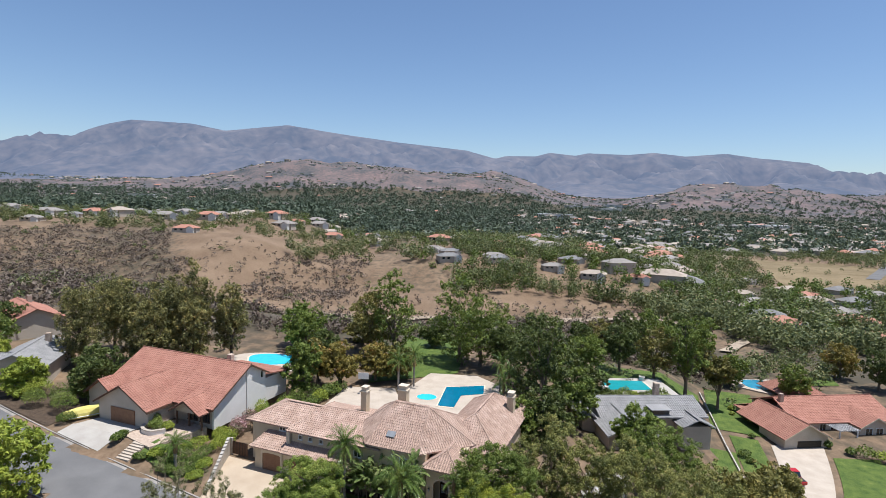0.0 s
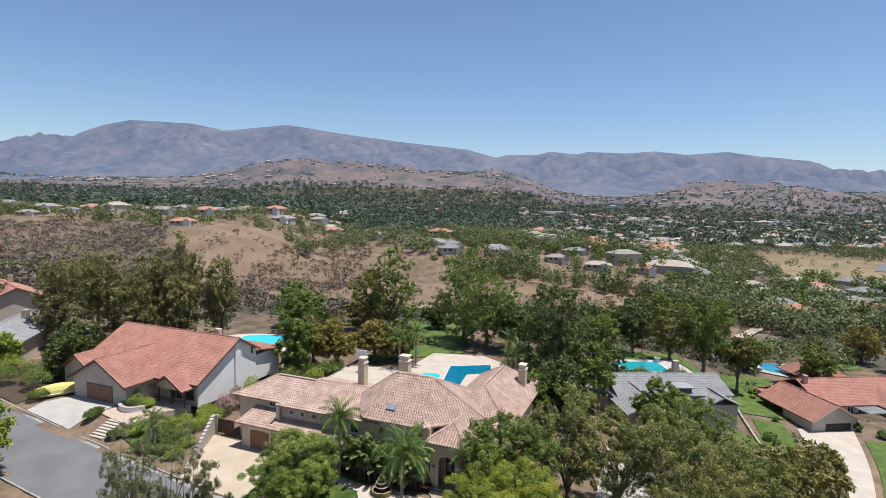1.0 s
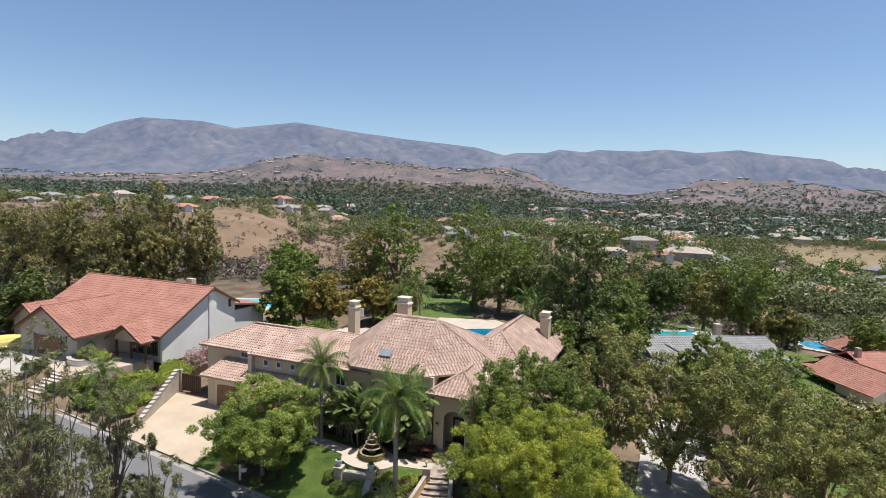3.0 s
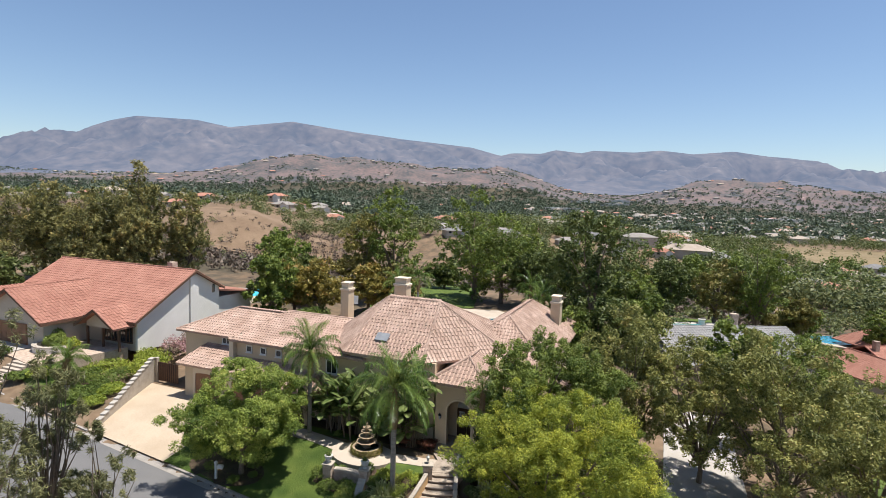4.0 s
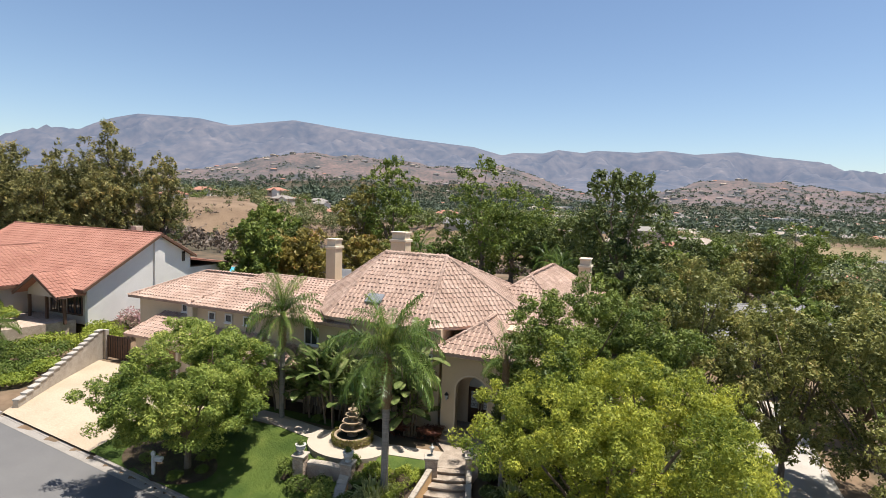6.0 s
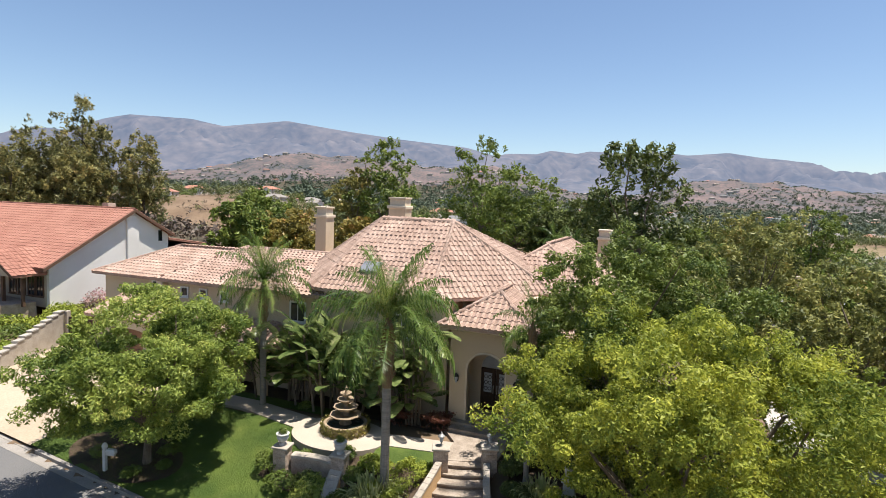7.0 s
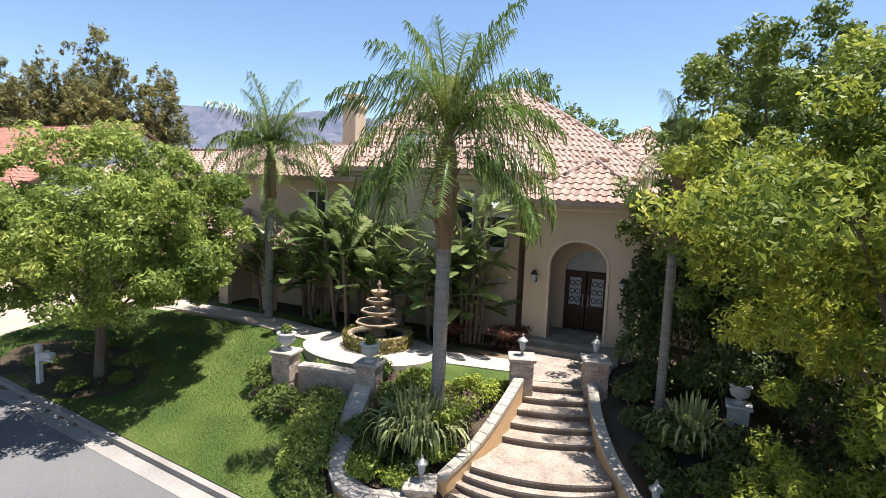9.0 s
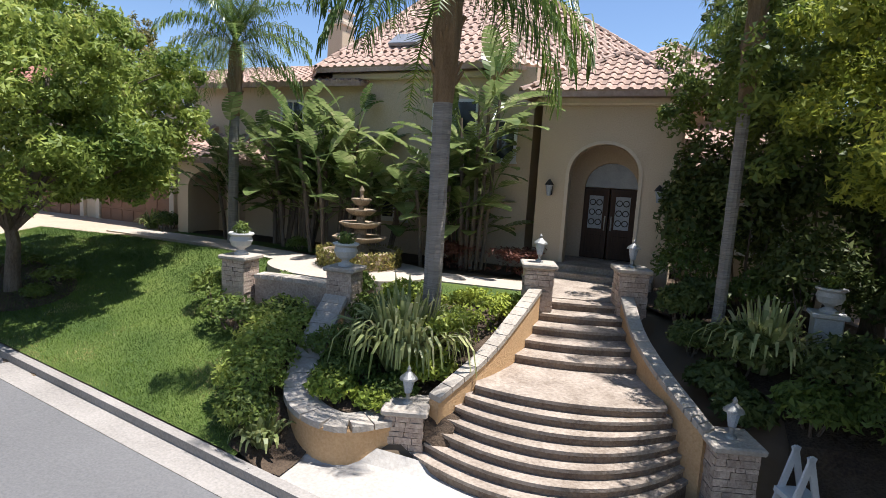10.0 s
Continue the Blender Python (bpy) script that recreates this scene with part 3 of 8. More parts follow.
def roof_faces(parent, faces, material, tile=(0.3, 0.37, 0.055), thick=0.14, name="roof", pieces=0, seed=1, label=""):
    """A roof of one slab for each face with tiles laid on it; the first rows of the first face are single pieces."""
    rng = np.random.default_rng(seed)
    w, ln, h = tile
    bm = bmesh.new()
    one = tile_quads(w, ln, h)
    allq = []
    single = None
    roof = None
    todo = []
    for poly in faces:
        o, e, up, n, places = tile_face(poly, w, ln, h, rng)
        a = [bm.verts.new(Vector(p) + n * 0.005) for p in poly]
        b = [bm.verts.new(Vector(p) - Vector((0, 0, thick))) for p in poly]
        bm.faces.new(a)
        bm.faces.new(b[::-1])
        for i in range(len(a)):
            j = (i + 1) % len(a)
            bm.faces.new((a[i], b[i], b[j], a[j]))
        E, U, N, O = (np.array(q) for q in (e, up, n, o))
        for i, (x, y) in enumerate(places):
            jz = rng.normal(0, 0.006)
            if pieces > 0:
                m = Matrix((e, up, n)).transposed().to_4x4()
                m.translation = o + e * x + up * y + n * (0.012 + jz)
                todo.append(m)
                pieces -= 1
                continue
            allq.append(O + (one[..., 0:1] + x + rng.normal(0, 0.008)) * E + (one[..., 1:2] + y + rng.normal(0, 0.012)) * U + (one[..., 2:3] + 0.012 + jz) * N)
    roof = part(name, bm, material, parent, label)
    if allq:
        t = part("roof_tiles", quads_mesh("roof_tiles", np.concatenate(allq), material), material, roof)
        t["kind"] = "stuff"
    if todo:
        me = quads_mesh("roof_tile", one, material)
        for m in todo:
            ob = part("roof_tile", me, material, roof)
            ob.matrix_local = m
    return roof


def hip(x0, x1, y0, y1, ze, zr, axis="x", r0=None, r1=None):
    """Four faces of a hip roof over an eave rectangle, ridge along axis from r0 to r1."""
    if axis == "x":
        ym, run = (y0 + y1) / 2, (y1 - y0) / 2
        r0, r1 = x0 + run if r0 is None else r0, x1 - run if r1 is None else r1
        A, B = (r0, ym, zr), (r1, ym, zr)
        return [[(x0, y0, ze), (x1, y0, ze), B, A], [(x1, y0, ze), (x1, y1, ze), B], [(x1, y1, ze), (x0, y1, ze), A, B], [(x0, y1, ze), (x0, y0, ze), A]]
    xm, run = (x0 + x1) / 2, (x1 - x0) / 2
    r0, r1 = y0 + run if r0 is None else r0, y1 - run if r1 is None else r1
    A, B = (xm, r0, zr), (xm, r1, zr)
    return [[(x0, y0, ze), (x1, y0, ze), A], [(x1, y0, ze), (x1, y1, ze), B, A], [(x1, y1, ze), (x0, y1, ze), B], [(x0, y1, ze), (x0, y0, ze), A, B]]


def gable(x0, x1, y0, y1, ze, zr, axis="x", ze2=None):
    """Two faces of a gable roof; ze2 is the eave height of the second face."""
    ze2 = ze if ze2 is None else ze2
    if axis == "x":
        ym = y0 + (y1 - y0) * (zr - ze) / ((zr - ze) + (zr - ze2))
        return [[(x0, y0, ze), (x1, y0, ze), (x1, ym, zr), (x0, ym, zr)], [(x1, y1, ze2), (x0, y1, ze2), (x0, ym, zr), (x1, ym, zr)]]
    xm = (x0 + x1) / 2
    return [[(x0, y1, ze), (x0, y0, ze), (xm, y0, zr), (xm, y1, zr)], [(x1, y0, ze), (x1, y1, ze), (xm, y1, zr), (xm, y0, zr)]]


def gable_wall(pts):
    """A wall body from an outline in x, z or y, z: pts of 3D points of one side and a depth vector."""
    bm = bmesh.new()
    p, d = pts
    a = [bm.verts.new(q) for q in p]
    b = [bm.verts.new(Vector(q) + Vector(d)) for q in p]
    bm.faces.new(a)
    bm.faces.new(b[::-1])
    for i in range(len(a)):
        j = (i + 1) % len(a)
        bm.faces.new((a[i], b[i], b[j], a[j]))
    bmesh.ops.recalc_face_normals(bm, faces=bm.faces)
    return bm


def ridge_caps(parent, lines, material, r=0.11):
    """Rows of half-round cap tiles along ridges and hips, joined to one part."""
    allq = []
    for a, b in lines:
        a, b = Vector(a), Vector(b)
        L = (b - a).length
        d = (b - a) / L
        s = d.cross(Vector((0, 0, 1))).normalized()
        u = s.cross(d)
        k = max(1, int(L / 0.4))
        for i in range(k):
            p0, p1 = a + d * (L * i / k), a + d * (L * (i + 1.08) / k)
            for j in range(4):
                t0, t1 = math.pi * j / 4, math.pi * (j + 1) / 4
                f = lambda p, t, q: p + s * (q * math.cos(t)) + u * (q * math.sin(t) + 0.02)
                allq.append([f(p0, t0, r * 1.1), f(p0, t1, r * 1.1), f(p1, t1, r * 0.9), f(p1, t0, r * 0.9)])
    return part("ridge_tiles", quads_mesh("ridge_tiles", np.array([[tuple(v) for v in q] for q in allq]), material), material, parent)


def window(parent, x0, x1, z0, z1, y, side="-y", arched=False, frame_mat=None, bars=1, name="window"):
    """A window with a proud frame, a recessed pane, bars and a sill, set on a wall facing side; x runs along the wall."""
    fm = frame_mat or WHITE
    g = new(name)
    g.parent = parent
    R = {"-y": lambda a, b: (a, b), "+x": lambda a, b: (-b, a), "-x": lambda a, b: (b, a), "+y": lambda a, b: (a, -b)}[side]

    def bb(a0, a1, d0, d1, c0, c1):
        p, q = R(a0, d0), R(a1, d1)
        X, Yy = sorted((p[0], q[0])), sorted((p[1], q[1]))
        return bx(X[0], X[1], Yy[0], Yy[1], c0, c1)

    yy = y if side in ("-y", "-x") else -y
    if side == "+x":
        yy = -y
    t = 0.09
    fr = bb(x0 - t, x0, yy - 0.07, yy + 0.02, z0 - t, z1 + t)
    for a in ((x1, x1 + t, z0 - t, z1 + t), (x0, x1, z1, z1 + t), (x0, x1, z0 - t, z0)):
        p, q = R(a[0], yy - 0.07), R(a[1], yy + 0.02)
        X, Yy = sorted((p[0], q[0])), sorted((p[1], q[1]))
        box(fr, X[0], X[1], Yy[0], Yy[1], a[2], a[3])
    part("window_frame", fr, fm, g)
    part("pane", bb(x0, x1, yy - 0.02, yy + 0.01, z0, z1), GLASS, g)
    for i in range(bars):
        xm = x0 + (x1 - x0) * (i + 1) / (bars + 1)
        part("glazing_bar", bb(xm - 0.025, xm + 0.025, yy - 0.045, yy - 0.021, z0, z1), fm, g)
    part("window_sill", bb(x0 - t - 0.05, x1 + t + 0.05, yy - 0.13, yy - 0.071, z0 - t - 0.06, z0 - t + 0.01), fm, g)
    if arched:
        r = (x1 - x0) / 2
        cxm = (x0 + x1) / 2
        bm = bmesh.new()
        vs = [bm.verts.new((cxm + r * math.cos(a), yy - 0.03, z1 + t + 0.01 + r * 0.7 * math.sin(a))) for a in np.linspace(0, math.pi, 11)]
        bm.faces.new(vs)
        part("arched_pane", bm, GLASS, g)
        bm = bmesh.new()
        for (q0, q1) in zip(np.linspace(0, math.pi, 11)[:-1], np.linspace(0, math.pi, 11)[1:]):
            f = lambda a, k: (cxm + (r + k) * math.cos(a), yy - 0.06, z1 + t + 0.01 + (r * 0.7 + k) * math.sin(a))
            bm.faces.new([bm.verts.new(f(q0, 0)), bm.verts.new(f(q1, 0)), bm.verts.new(f(q1, t)), bm.verts.new(f(q0, t))])
        part("arched_frame", bm, fm, g)
    return g


def arch_wall(x0, x1, y0, y1, z0, z1, ax0, ax1, spring, rise, n=14):
    """A wall with an arched opening right through it."""
    bm = bmesh.new()
    cx, r = (ax0 + ax1) / 2, (ax1 - ax0) / 2
    arc = [(cx - r * math.cos(a), spring + rise * math.sin(a)) for a in np.linspace(0, math.pi, n)]
    for y, flip in ((y0, 1), (y1, -1)):
        f = lambda x, z: bm.verts.new((x, y, z))
        polys = [[(x0, z0), (ax0, z0), (ax0, spring), (x0, spring)], [(ax1, z0), (x1, z0), (x1, spring), (ax1, spring)],
                 [(x0, spring), (ax0, spring), (ax0, z1), (x0, z1)], [(ax1, spring), (x1, spring), (x1, z1), (ax1, z1)]]
        for a, b in zip(arc, arc[1:]):
            polys.append([a, b, (b[0], z1), (a[0], z1)])
        for p in polys:
            bm.faces.new([f(*q) for q in (p if flip > 0 else p[::-1])])
    ring = [(ax0, z0)] + arc + [(ax1, z0)]
    for a, b in zip(ring, ring[1:]):
        bm.faces.new([bm.verts.new((a[0], y0, a[1])), bm.verts.new((a[0], y1, a[1])), bm.verts.new((b[0], y1, b[1])), bm.verts.new((b[0], y0, b[1]))])
    out = [(x0, z0), (x0, z1), (x1, z1), (x1, z0)]
    for a, b in zip(out, out[1:]):
        bm.faces.new([bm.verts.new((a[0], y0, a[1])), bm.verts.new((b[0], y0, b[1])), bm.verts.new((b[0], y1, b[1])), bm.verts.new((a[0], y1, a[1]))])
    bmesh.ops.remove_doubles(bm, verts=bm.verts, dist=0.0005)
    bmesh.ops.recalc_face_normals(bm, faces=bm.faces)
    return bm


def chimney(parent, x, y, z0, z1, sx=0.5, sy=0.5):
    c = part("chimney", bx(x - sx, x + sx, y - sy, y + sy, z0, z1 - 0.55, 0.02), STUCCO, parent)
    part("chimney_band", bx(x - sx - 0.08, x + sx + 0.08, y - sy - 0.08, y + sy + 0.08, z1 - 0.75, z1 - 0.55, 0.03), TRIM, c)
    bm = bx(x - sx + 0.06, x + sx - 0.06, y - sy + 0.06, y + sy - 0.06, z1 - 0.55, z1 - 0.12)
    part("chimney_crown", bm, TRIM, c)
    part("chimney_cap", bx(x - sx - 0.02, x + sx + 0.02, y - sy - 0.02, y + sy + 0.02, z1 - 0.12, z1, 0.02), TRIM, c)


# ---- the main house ----
H = thing("house", "large two-storey beige stucco house with faded clay tile roof", "house", pose(0, 0, 0))
part("wall", bx(-33.2, -26.151, 62.75, 74, -0.6, 6.0), STUCCO, H)
part("wall", bx(-26.15, -22.2, 64.9, 74, -0.6, 6.0), STUCCO, H)
part("wall", bx(-27, -19.0, 67.2, 83.5, -0.6, 5.5), STUCCO, H)
part("wall", bx(-52.2, -44.9, 64.2, 71.8, -0.6, 5.3), STUCCO, H)
part("wall", bx(-44.9, -33.2, 62.8, 71.8, -0.6, 5.55), STUCCO, H)
EZ = 6.05
RL, RR = (-32.5, 67.5, 9.75), (-27.8, 67.5, 9.75)
c1, c2, c3, c4 = (-33.75, 62.25, EZ), (-27.0, 62.25, EZ), (-21.6, 67.6, EZ), (-21.6, 74.4, EZ)
c5, c6 = (-37.6, 74.4, EZ), (-37.6, 66.4, EZ)
roof_faces(H, [[c1, c2, RR, RL], [c2, c3, RR], [c3, c4, RR], [c4, c5, RL, RR], [c5, c6, RL], [c6, c1, RL]], TILE_PINK, pieces=150, seed=3)
ridge_caps(H, [(RL, RR), (c2, RR), (c3, RR), (c4, RR), (c5, RL), (c6, RL), (c1, RL)], TILE_PINK)
# Skylight glass: the reflected sky is put into its grey base colour.
part("skylight", bx(-31.6, -30.5, 63.1, 63.9, 6.6, 6.74, 0.02), mat("reflecting_skylight_glass", (0.2, 0.21, 0.22), (0.26, 0.27, 0.28), 2.0, 0.15, 0.0, spec=0.6), H, "grey flat roof skylight").matrix_local = Matrix.Translation((-31.1, 63.7, 7.22)) @ pose(0, 0, 0, 35) @ Matrix.Translation((31.05, -63.5, -6.65))
# right wing
roof_faces(H, hip(-27.4, -18.5, 66.8, 84.0, 5.5, 8.5, "y"), TILE_PINK, seed=4)
hw = hip(-27.4, -18.5, 66.8, 84.0, 5.5, 8.5, "y")
ridge_caps(H, [(hw[0][0], hw[0][2]), (hw[0][1], hw[0][2]), (hw[1][3], hw[1][2]), (hw[1][1], hw[1][2]), (hw[2][1], hw[2][2])], TILE_PINK)
# garage wing
wl = hip(-52.9, -40.0, 63.7, 72.2, 5.3, 7.05, "x", -49.2, -41)
wr = hip(-45.3, -32.0, 62.25, 73.5, 5.6, 7.3, "x", -43.2, -33)
roof_faces(H, wl, TILE_PINK, seed=5)
roof_faces(H, wr, TILE_PINK, seed=6)
ridge_caps(H, [(wl[0][3], wl[0][2]), (wl[0][0], wl[0][3]), (wl[3][0], wl[0][3]), (wr[0][3], wr[0][2]), (wr[0][0], wr[0][3]), (wr[3][0], wr[0][3])], TILE_PINK)
# lower skirt roof over the garage doors
roof_faces(H, [[(-50.4, 61.35, 3.05), (-45.4, 61.35, 3.05), (-45.4, 64.3, 4.35), (-49.6, 64.3, 4.35)]], TILE_PINK, seed=7)
roof_faces(H, [[(-45.4, 61.1, 3.15), (-38.8, 61.1, 3.15), (-38.8, 62.85, 4.1), (-45.4, 62.85, 4.1)]], TILE_PINK, seed=8)
gw = part("garage_wall", bx(-50.0, -38.9, 62.0, 64.3, -0.5, 3.0), STUCCO, H)
for x0, x1 in ((-48.7, -45.9), (-44.6, -40.4)):
    g = part("garage_door", bx(x0, x1, 61.94, 62.02, -0.05, 2.3), GARAGE, H, "brown panelled garage door")
    for j in range(4):
        n = int((x1 - x0) / 0.7)
        for i in range(n):
            w = (x1 - x0) / n
            part("door_panel", bx(x0 + i * w + 0.07, x0 + (i + 1) * w - 0.07, 61.915, 61.945, 0.05 + j * 0.56, 0.5 + j * 0.56, 0.01), GARAGE, g)
    part("garage_surround", arch_wall(x0 - 0.25, x1 + 0.25, 61.85, 61.998, -0.1, 2.75, x0, x1, 2.15, 0.18), TRIM, H)
window(H, -47.7, -46.9, 4.55, 5.0, 64.2, arched=True)
for x in (-43.7, -42.2, -40.6):
    window(H, x, x + 0.45, 4.65, 5.1, 62.8, bars=0)
part("corner_post", bx(-45.35, -44.85, 62.35, 62.85, 3.3, 5.45, 0.04), TRIM, H)
# loggia beside the garage
part("loggia_wall", arch_wall(-39.0, -36.0, 61.1, 61.35, -0.3, 2.65, -38.5, -36.6, 1.75, 0.6), STUCCO, H)
part("loggia_wall", bx(-39.0, -38.75, 61.351, 62.8, -0.3, 2.65), STUCCO, H)
roof_faces(H, [[(-39.5, 60.6, 2.75), (-35.6, 60.6, 2.75), (-36.3, 62.8, 3.75), (-38.8, 62.8, 3.75)], [(-35.6, 60.6, 2.75), (-35.6, 62.8, 2.75), (-36.3, 62.8, 3.75)], [(-39.5, 62.8, 2.75), (-39.5, 60.6, 2.75), (-38.8, 62.8, 3.75)]], TILE_PINK, seed=9)
# low wing right of the entrance
part("wall", bx(-22.2, -16.4, 65.0, 68.0, -0.6, 3.4), STUCCO, H)
roof_faces(H, [[(-22.44, 64.3, 3.35), (-15.9, 64.3, 3.35), (-17.6, 67.2, 4.9), (-22.44, 67.2, 4.9)], [(-15.9, 64.3, 3.35), (-15.9, 69.0, 3.35), (-17.6, 67.2, 4.9)]], TILE_PINK, seed=11)
window(H, -20.6, -19.2, 1.0, 2.3, 65.0)
# windows of the front
window(H, -31.2, -30.3, 1.2, 2.5, 62.75)
window(H, -29.4, -28.0, 3.9, 5.0, 62.75)
window(H, -27.4, -26.7, 3.3, 4.4, 62.75, bars=0)
window(H, -35.6, -34.7, 4.0, 5.0, 62.8)
part("eave_moulding", bx(-33.3, -27.2, 62.5, 62.75, 5.72, 5.92, 0.04), TRIM, H)
# entrance tower with its arch and doors
PF = 0.42
part("porch_wall", arch_wall(-25.7, -22, 62.0, 62.35, -0.5, 5.0, -24.8, -22.95, 2.95, 0.82), STUCCO, H)
part("porch_side_wall", bx(-25.7, -25.4, 62.351, 64.9, -0.5, 5.0), STUCCO, H)
part("porch_side_wall", bx(-22.3, -22, 62.351, 64.9, -0.5, 5.0), STUCCO, H)
part("porch_back_wall", arch_wall(-25.399, -22.301, 63.75, 63.95, -0.5, 5.0, -24.65, -23.1, 2.6, 0.75), STUCCO, H)
part("porch_ceiling", bx(-25.399, -22.301, 62.351, 63.749, 4.1, 4.2), STUCCO, H)
part("porch_floor", bx(-25.399, -22.301, 61.6, 63.749, -0.3, PF), STEP, H)
arc = [(-23.875 - 0.925 * k * math.cos(a), 2.95 + 0.82 * k * math.sin(a)) for k in (1.0, 1.1) for a in np.linspace(0, math.pi, 15)]
tm = bmesh.new()
for k in range(14):
    (xa, za), (xb, zb), (xc, zc), (xd, zd) = arc[k], arc[k + 1], arc[k + 16], arc[k + 15]
    for ya, yb, q in ((61.96, 61.96, ((xa, za), (xb, zb), (xc, zc), (xd, zd))), (61.96, 61.998, ((xd, zd), (xc, zc)))):
        if len(q) == 4:
            tm.faces.new([tm.verts.new((u, ya, v)) for u, v in q])
        else:
            tm.faces.new([tm.verts.new((u, w, v)) for (u, v), w in ((q[0], ya), (q[1], ya), (q[1], yb), (q[0], yb))])
for xa, xb in ((-24.8925, -24.8), (-22.95, -22.8575)):
    box(tm, xa, xb, 61.96, 61.998, PF, 2.95)
part("arch_trim", tm, TRIM, H)
part("cornice", bx(-25.85, -21.85, 61.82, 62.0, 4.78, 5.0, 0.05), TRIM, H)
pz = 5.08
roof_faces(H, [[(-26.2, 61.45, pz), (-21.5, 61.45, pz), (-23.85, 63.85, 6.55)], [(-21.5, 61.45, pz), (-21.5, 66.0, pz), (-23.85, 66.0, 6.55), (-23.85, 63.85, 6.55)],
               [(-26.2, 66.0, pz), (-26.2, 61.45, pz), (-23.85, 63.85, 6.55), (-23.85, 66.0, 6.55)]], TILE_PINK, pieces=150, seed=10)
ridge_caps(H, [((-26.2, 61.45, pz), (-23.85, 63.85, 6.55)), ((-21.5, 61.45, pz), (-23.85, 63.85, 6.55)), ((-23.85, 63.85, 6.55), (-23.85, 66.0, 6.55))], TILE_PINK)
FG = mat("frosted_door_glass", (0.3, 0.33, 0.36), (0.42, 0.45, 0.48), 3.0, 0.25, 0.1)
for x0, x1 in ((-24.65, -23.895), (-23.865, -23.1)):
    d = part("entrance_door", bx(x0, x1, 63.8, 63.87, PF, 2.58, 0.01), DOORWOOD, H, "dark wooden door leaf with scrolled iron glass panel")
    part("door_glass", bx(x0 + 0.17, x1 - 0.17, 63.775, 63.8, 1.35, 2.35), FG, d)
    for k in range(3):
        for sx in (-0.1, 0.1):
            ring = bmesh.new()
            for j in range(12):
                q0, q1 = 2 * math.pi * j / 12, 2 * math.pi * (j + 1) / 12
                f = lambda q, r: ring.verts.new(((x0 + x1) / 2 + sx + r * math.cos(q), 63.768, 1.55 + 0.3 * k + r * math.sin(q)))
                ring.faces.new((f(q0, 0.07), f(q0, 0.1), f(q1, 0.1), f(q1, 0.07)))
            part("iron_scroll", ring, DARKMET, d)
    part("door_handle", bx((x1 - 0.1) if x0 < -24.25 else (x0 + 0.06), (x1 - 0.06) if x0 < -24.25 else (x0 + 0.1), 63.73, 63.8, 1.3, 1.75, 0.01), IRON, d)
    part("door_panel", bx(x0 + 0.15, x1 - 0.15, 63.785, 63.802, 0.6, 1.15, 0.01), DOORWOOD, d)
fan = bmesh.new()
vs = [fan.verts.new((-23.875 - 0.77 * math.cos(a), 63.84, 2.6 + 0.74 * math.sin(a))) for a in np.linspace(0, math.pi, 14)]
fan.faces.new(vs)
part("fanlight", fan, FG, H)
chimney(H, -38.0, 69.6, 5, 10.3, 0.42, 0.5)
chimney(H, -32.6, 70.2, 7, 11.1, 0.6, 0.5)
chimney(H, -20.3, 79.0, 3, 9.3, 0.45, 0.6)


def wall_lantern(x, y, z):
    g = thing("wall_lantern", "dark metal wall lantern beside the entrance", "lamp", pose(x, y, z))
    part("back_plate", bx(-0.07, 0.07, -0.03, 0.0, -0.2, 0.1, 0.01), DARKMET, g)
    part("glass_cage", moved(lathe([(0.05, 0), (0.1, 0.3)], 6), 0, -0.16, -0.22), FG, g)
    part("cap", moved(lathe([(0.13, 0), (0.1, 0.06), (0.02, 0.16)], 8), 0, -0.16, 0.08), DARKMET, g)


wall_lantern(-25.3, 61.99, 2.5)
wall_lantern(-22.4, 61.99, 2.5)


# ---- plants ----
def leaf_quads(P, out, size, rng, aspect=0.45, up=0.5, spread=0.35):
    """Leaves at points P, turned half at chance and half outwards."""
    n = len(P)
    nrm = 0.8 * rng.normal(size=(n, 3)) + 0.9 * out + np.array([0, 0, up])
    nrm /= np.linalg.norm(nrm, axis=1, keepdims=True)
    a = np.cross(nrm, rng.normal(size=(n, 3)))
    a /= np.linalg.norm(a, axis=1, keepdims=True)
    b = np.cross(nrm, a)
    s = size * rng.uniform(1 - spread, 1 + spread, (n, 1))
    return np.stack([P - a * s, P + b * s * aspect - nrm * s * 0.1, P + a * s, P - b * s * aspect - nrm * s * 0.1], 1)


def clumps(rng, n, rx, ry, rz, fill=0.6, low=-0.55):
    """Clump centres in an uneven ellipsoid, more of them near its skin."""
    out = []
    lobes = rng.normal(size=(5, 3))
    while len(out) < n:
        v = rng.normal(size=3)
        v /= np.linalg.norm(v)
        if v[2] < low and rng.random() < 0.85:
            continue
        lob = 0.78 + 0.13 * max(float(np.dot(v, l)) for l in lobes)
        r = lob * (rng.uniform(0.5 + 0.5 * fill, 1.0) if rng.random() < 0.72 else rng.uniform(0.15, 0.5 + 0.5 * fill))
        out.append(v * r * np.array([rx, ry, rz]))
    return np.array(out)


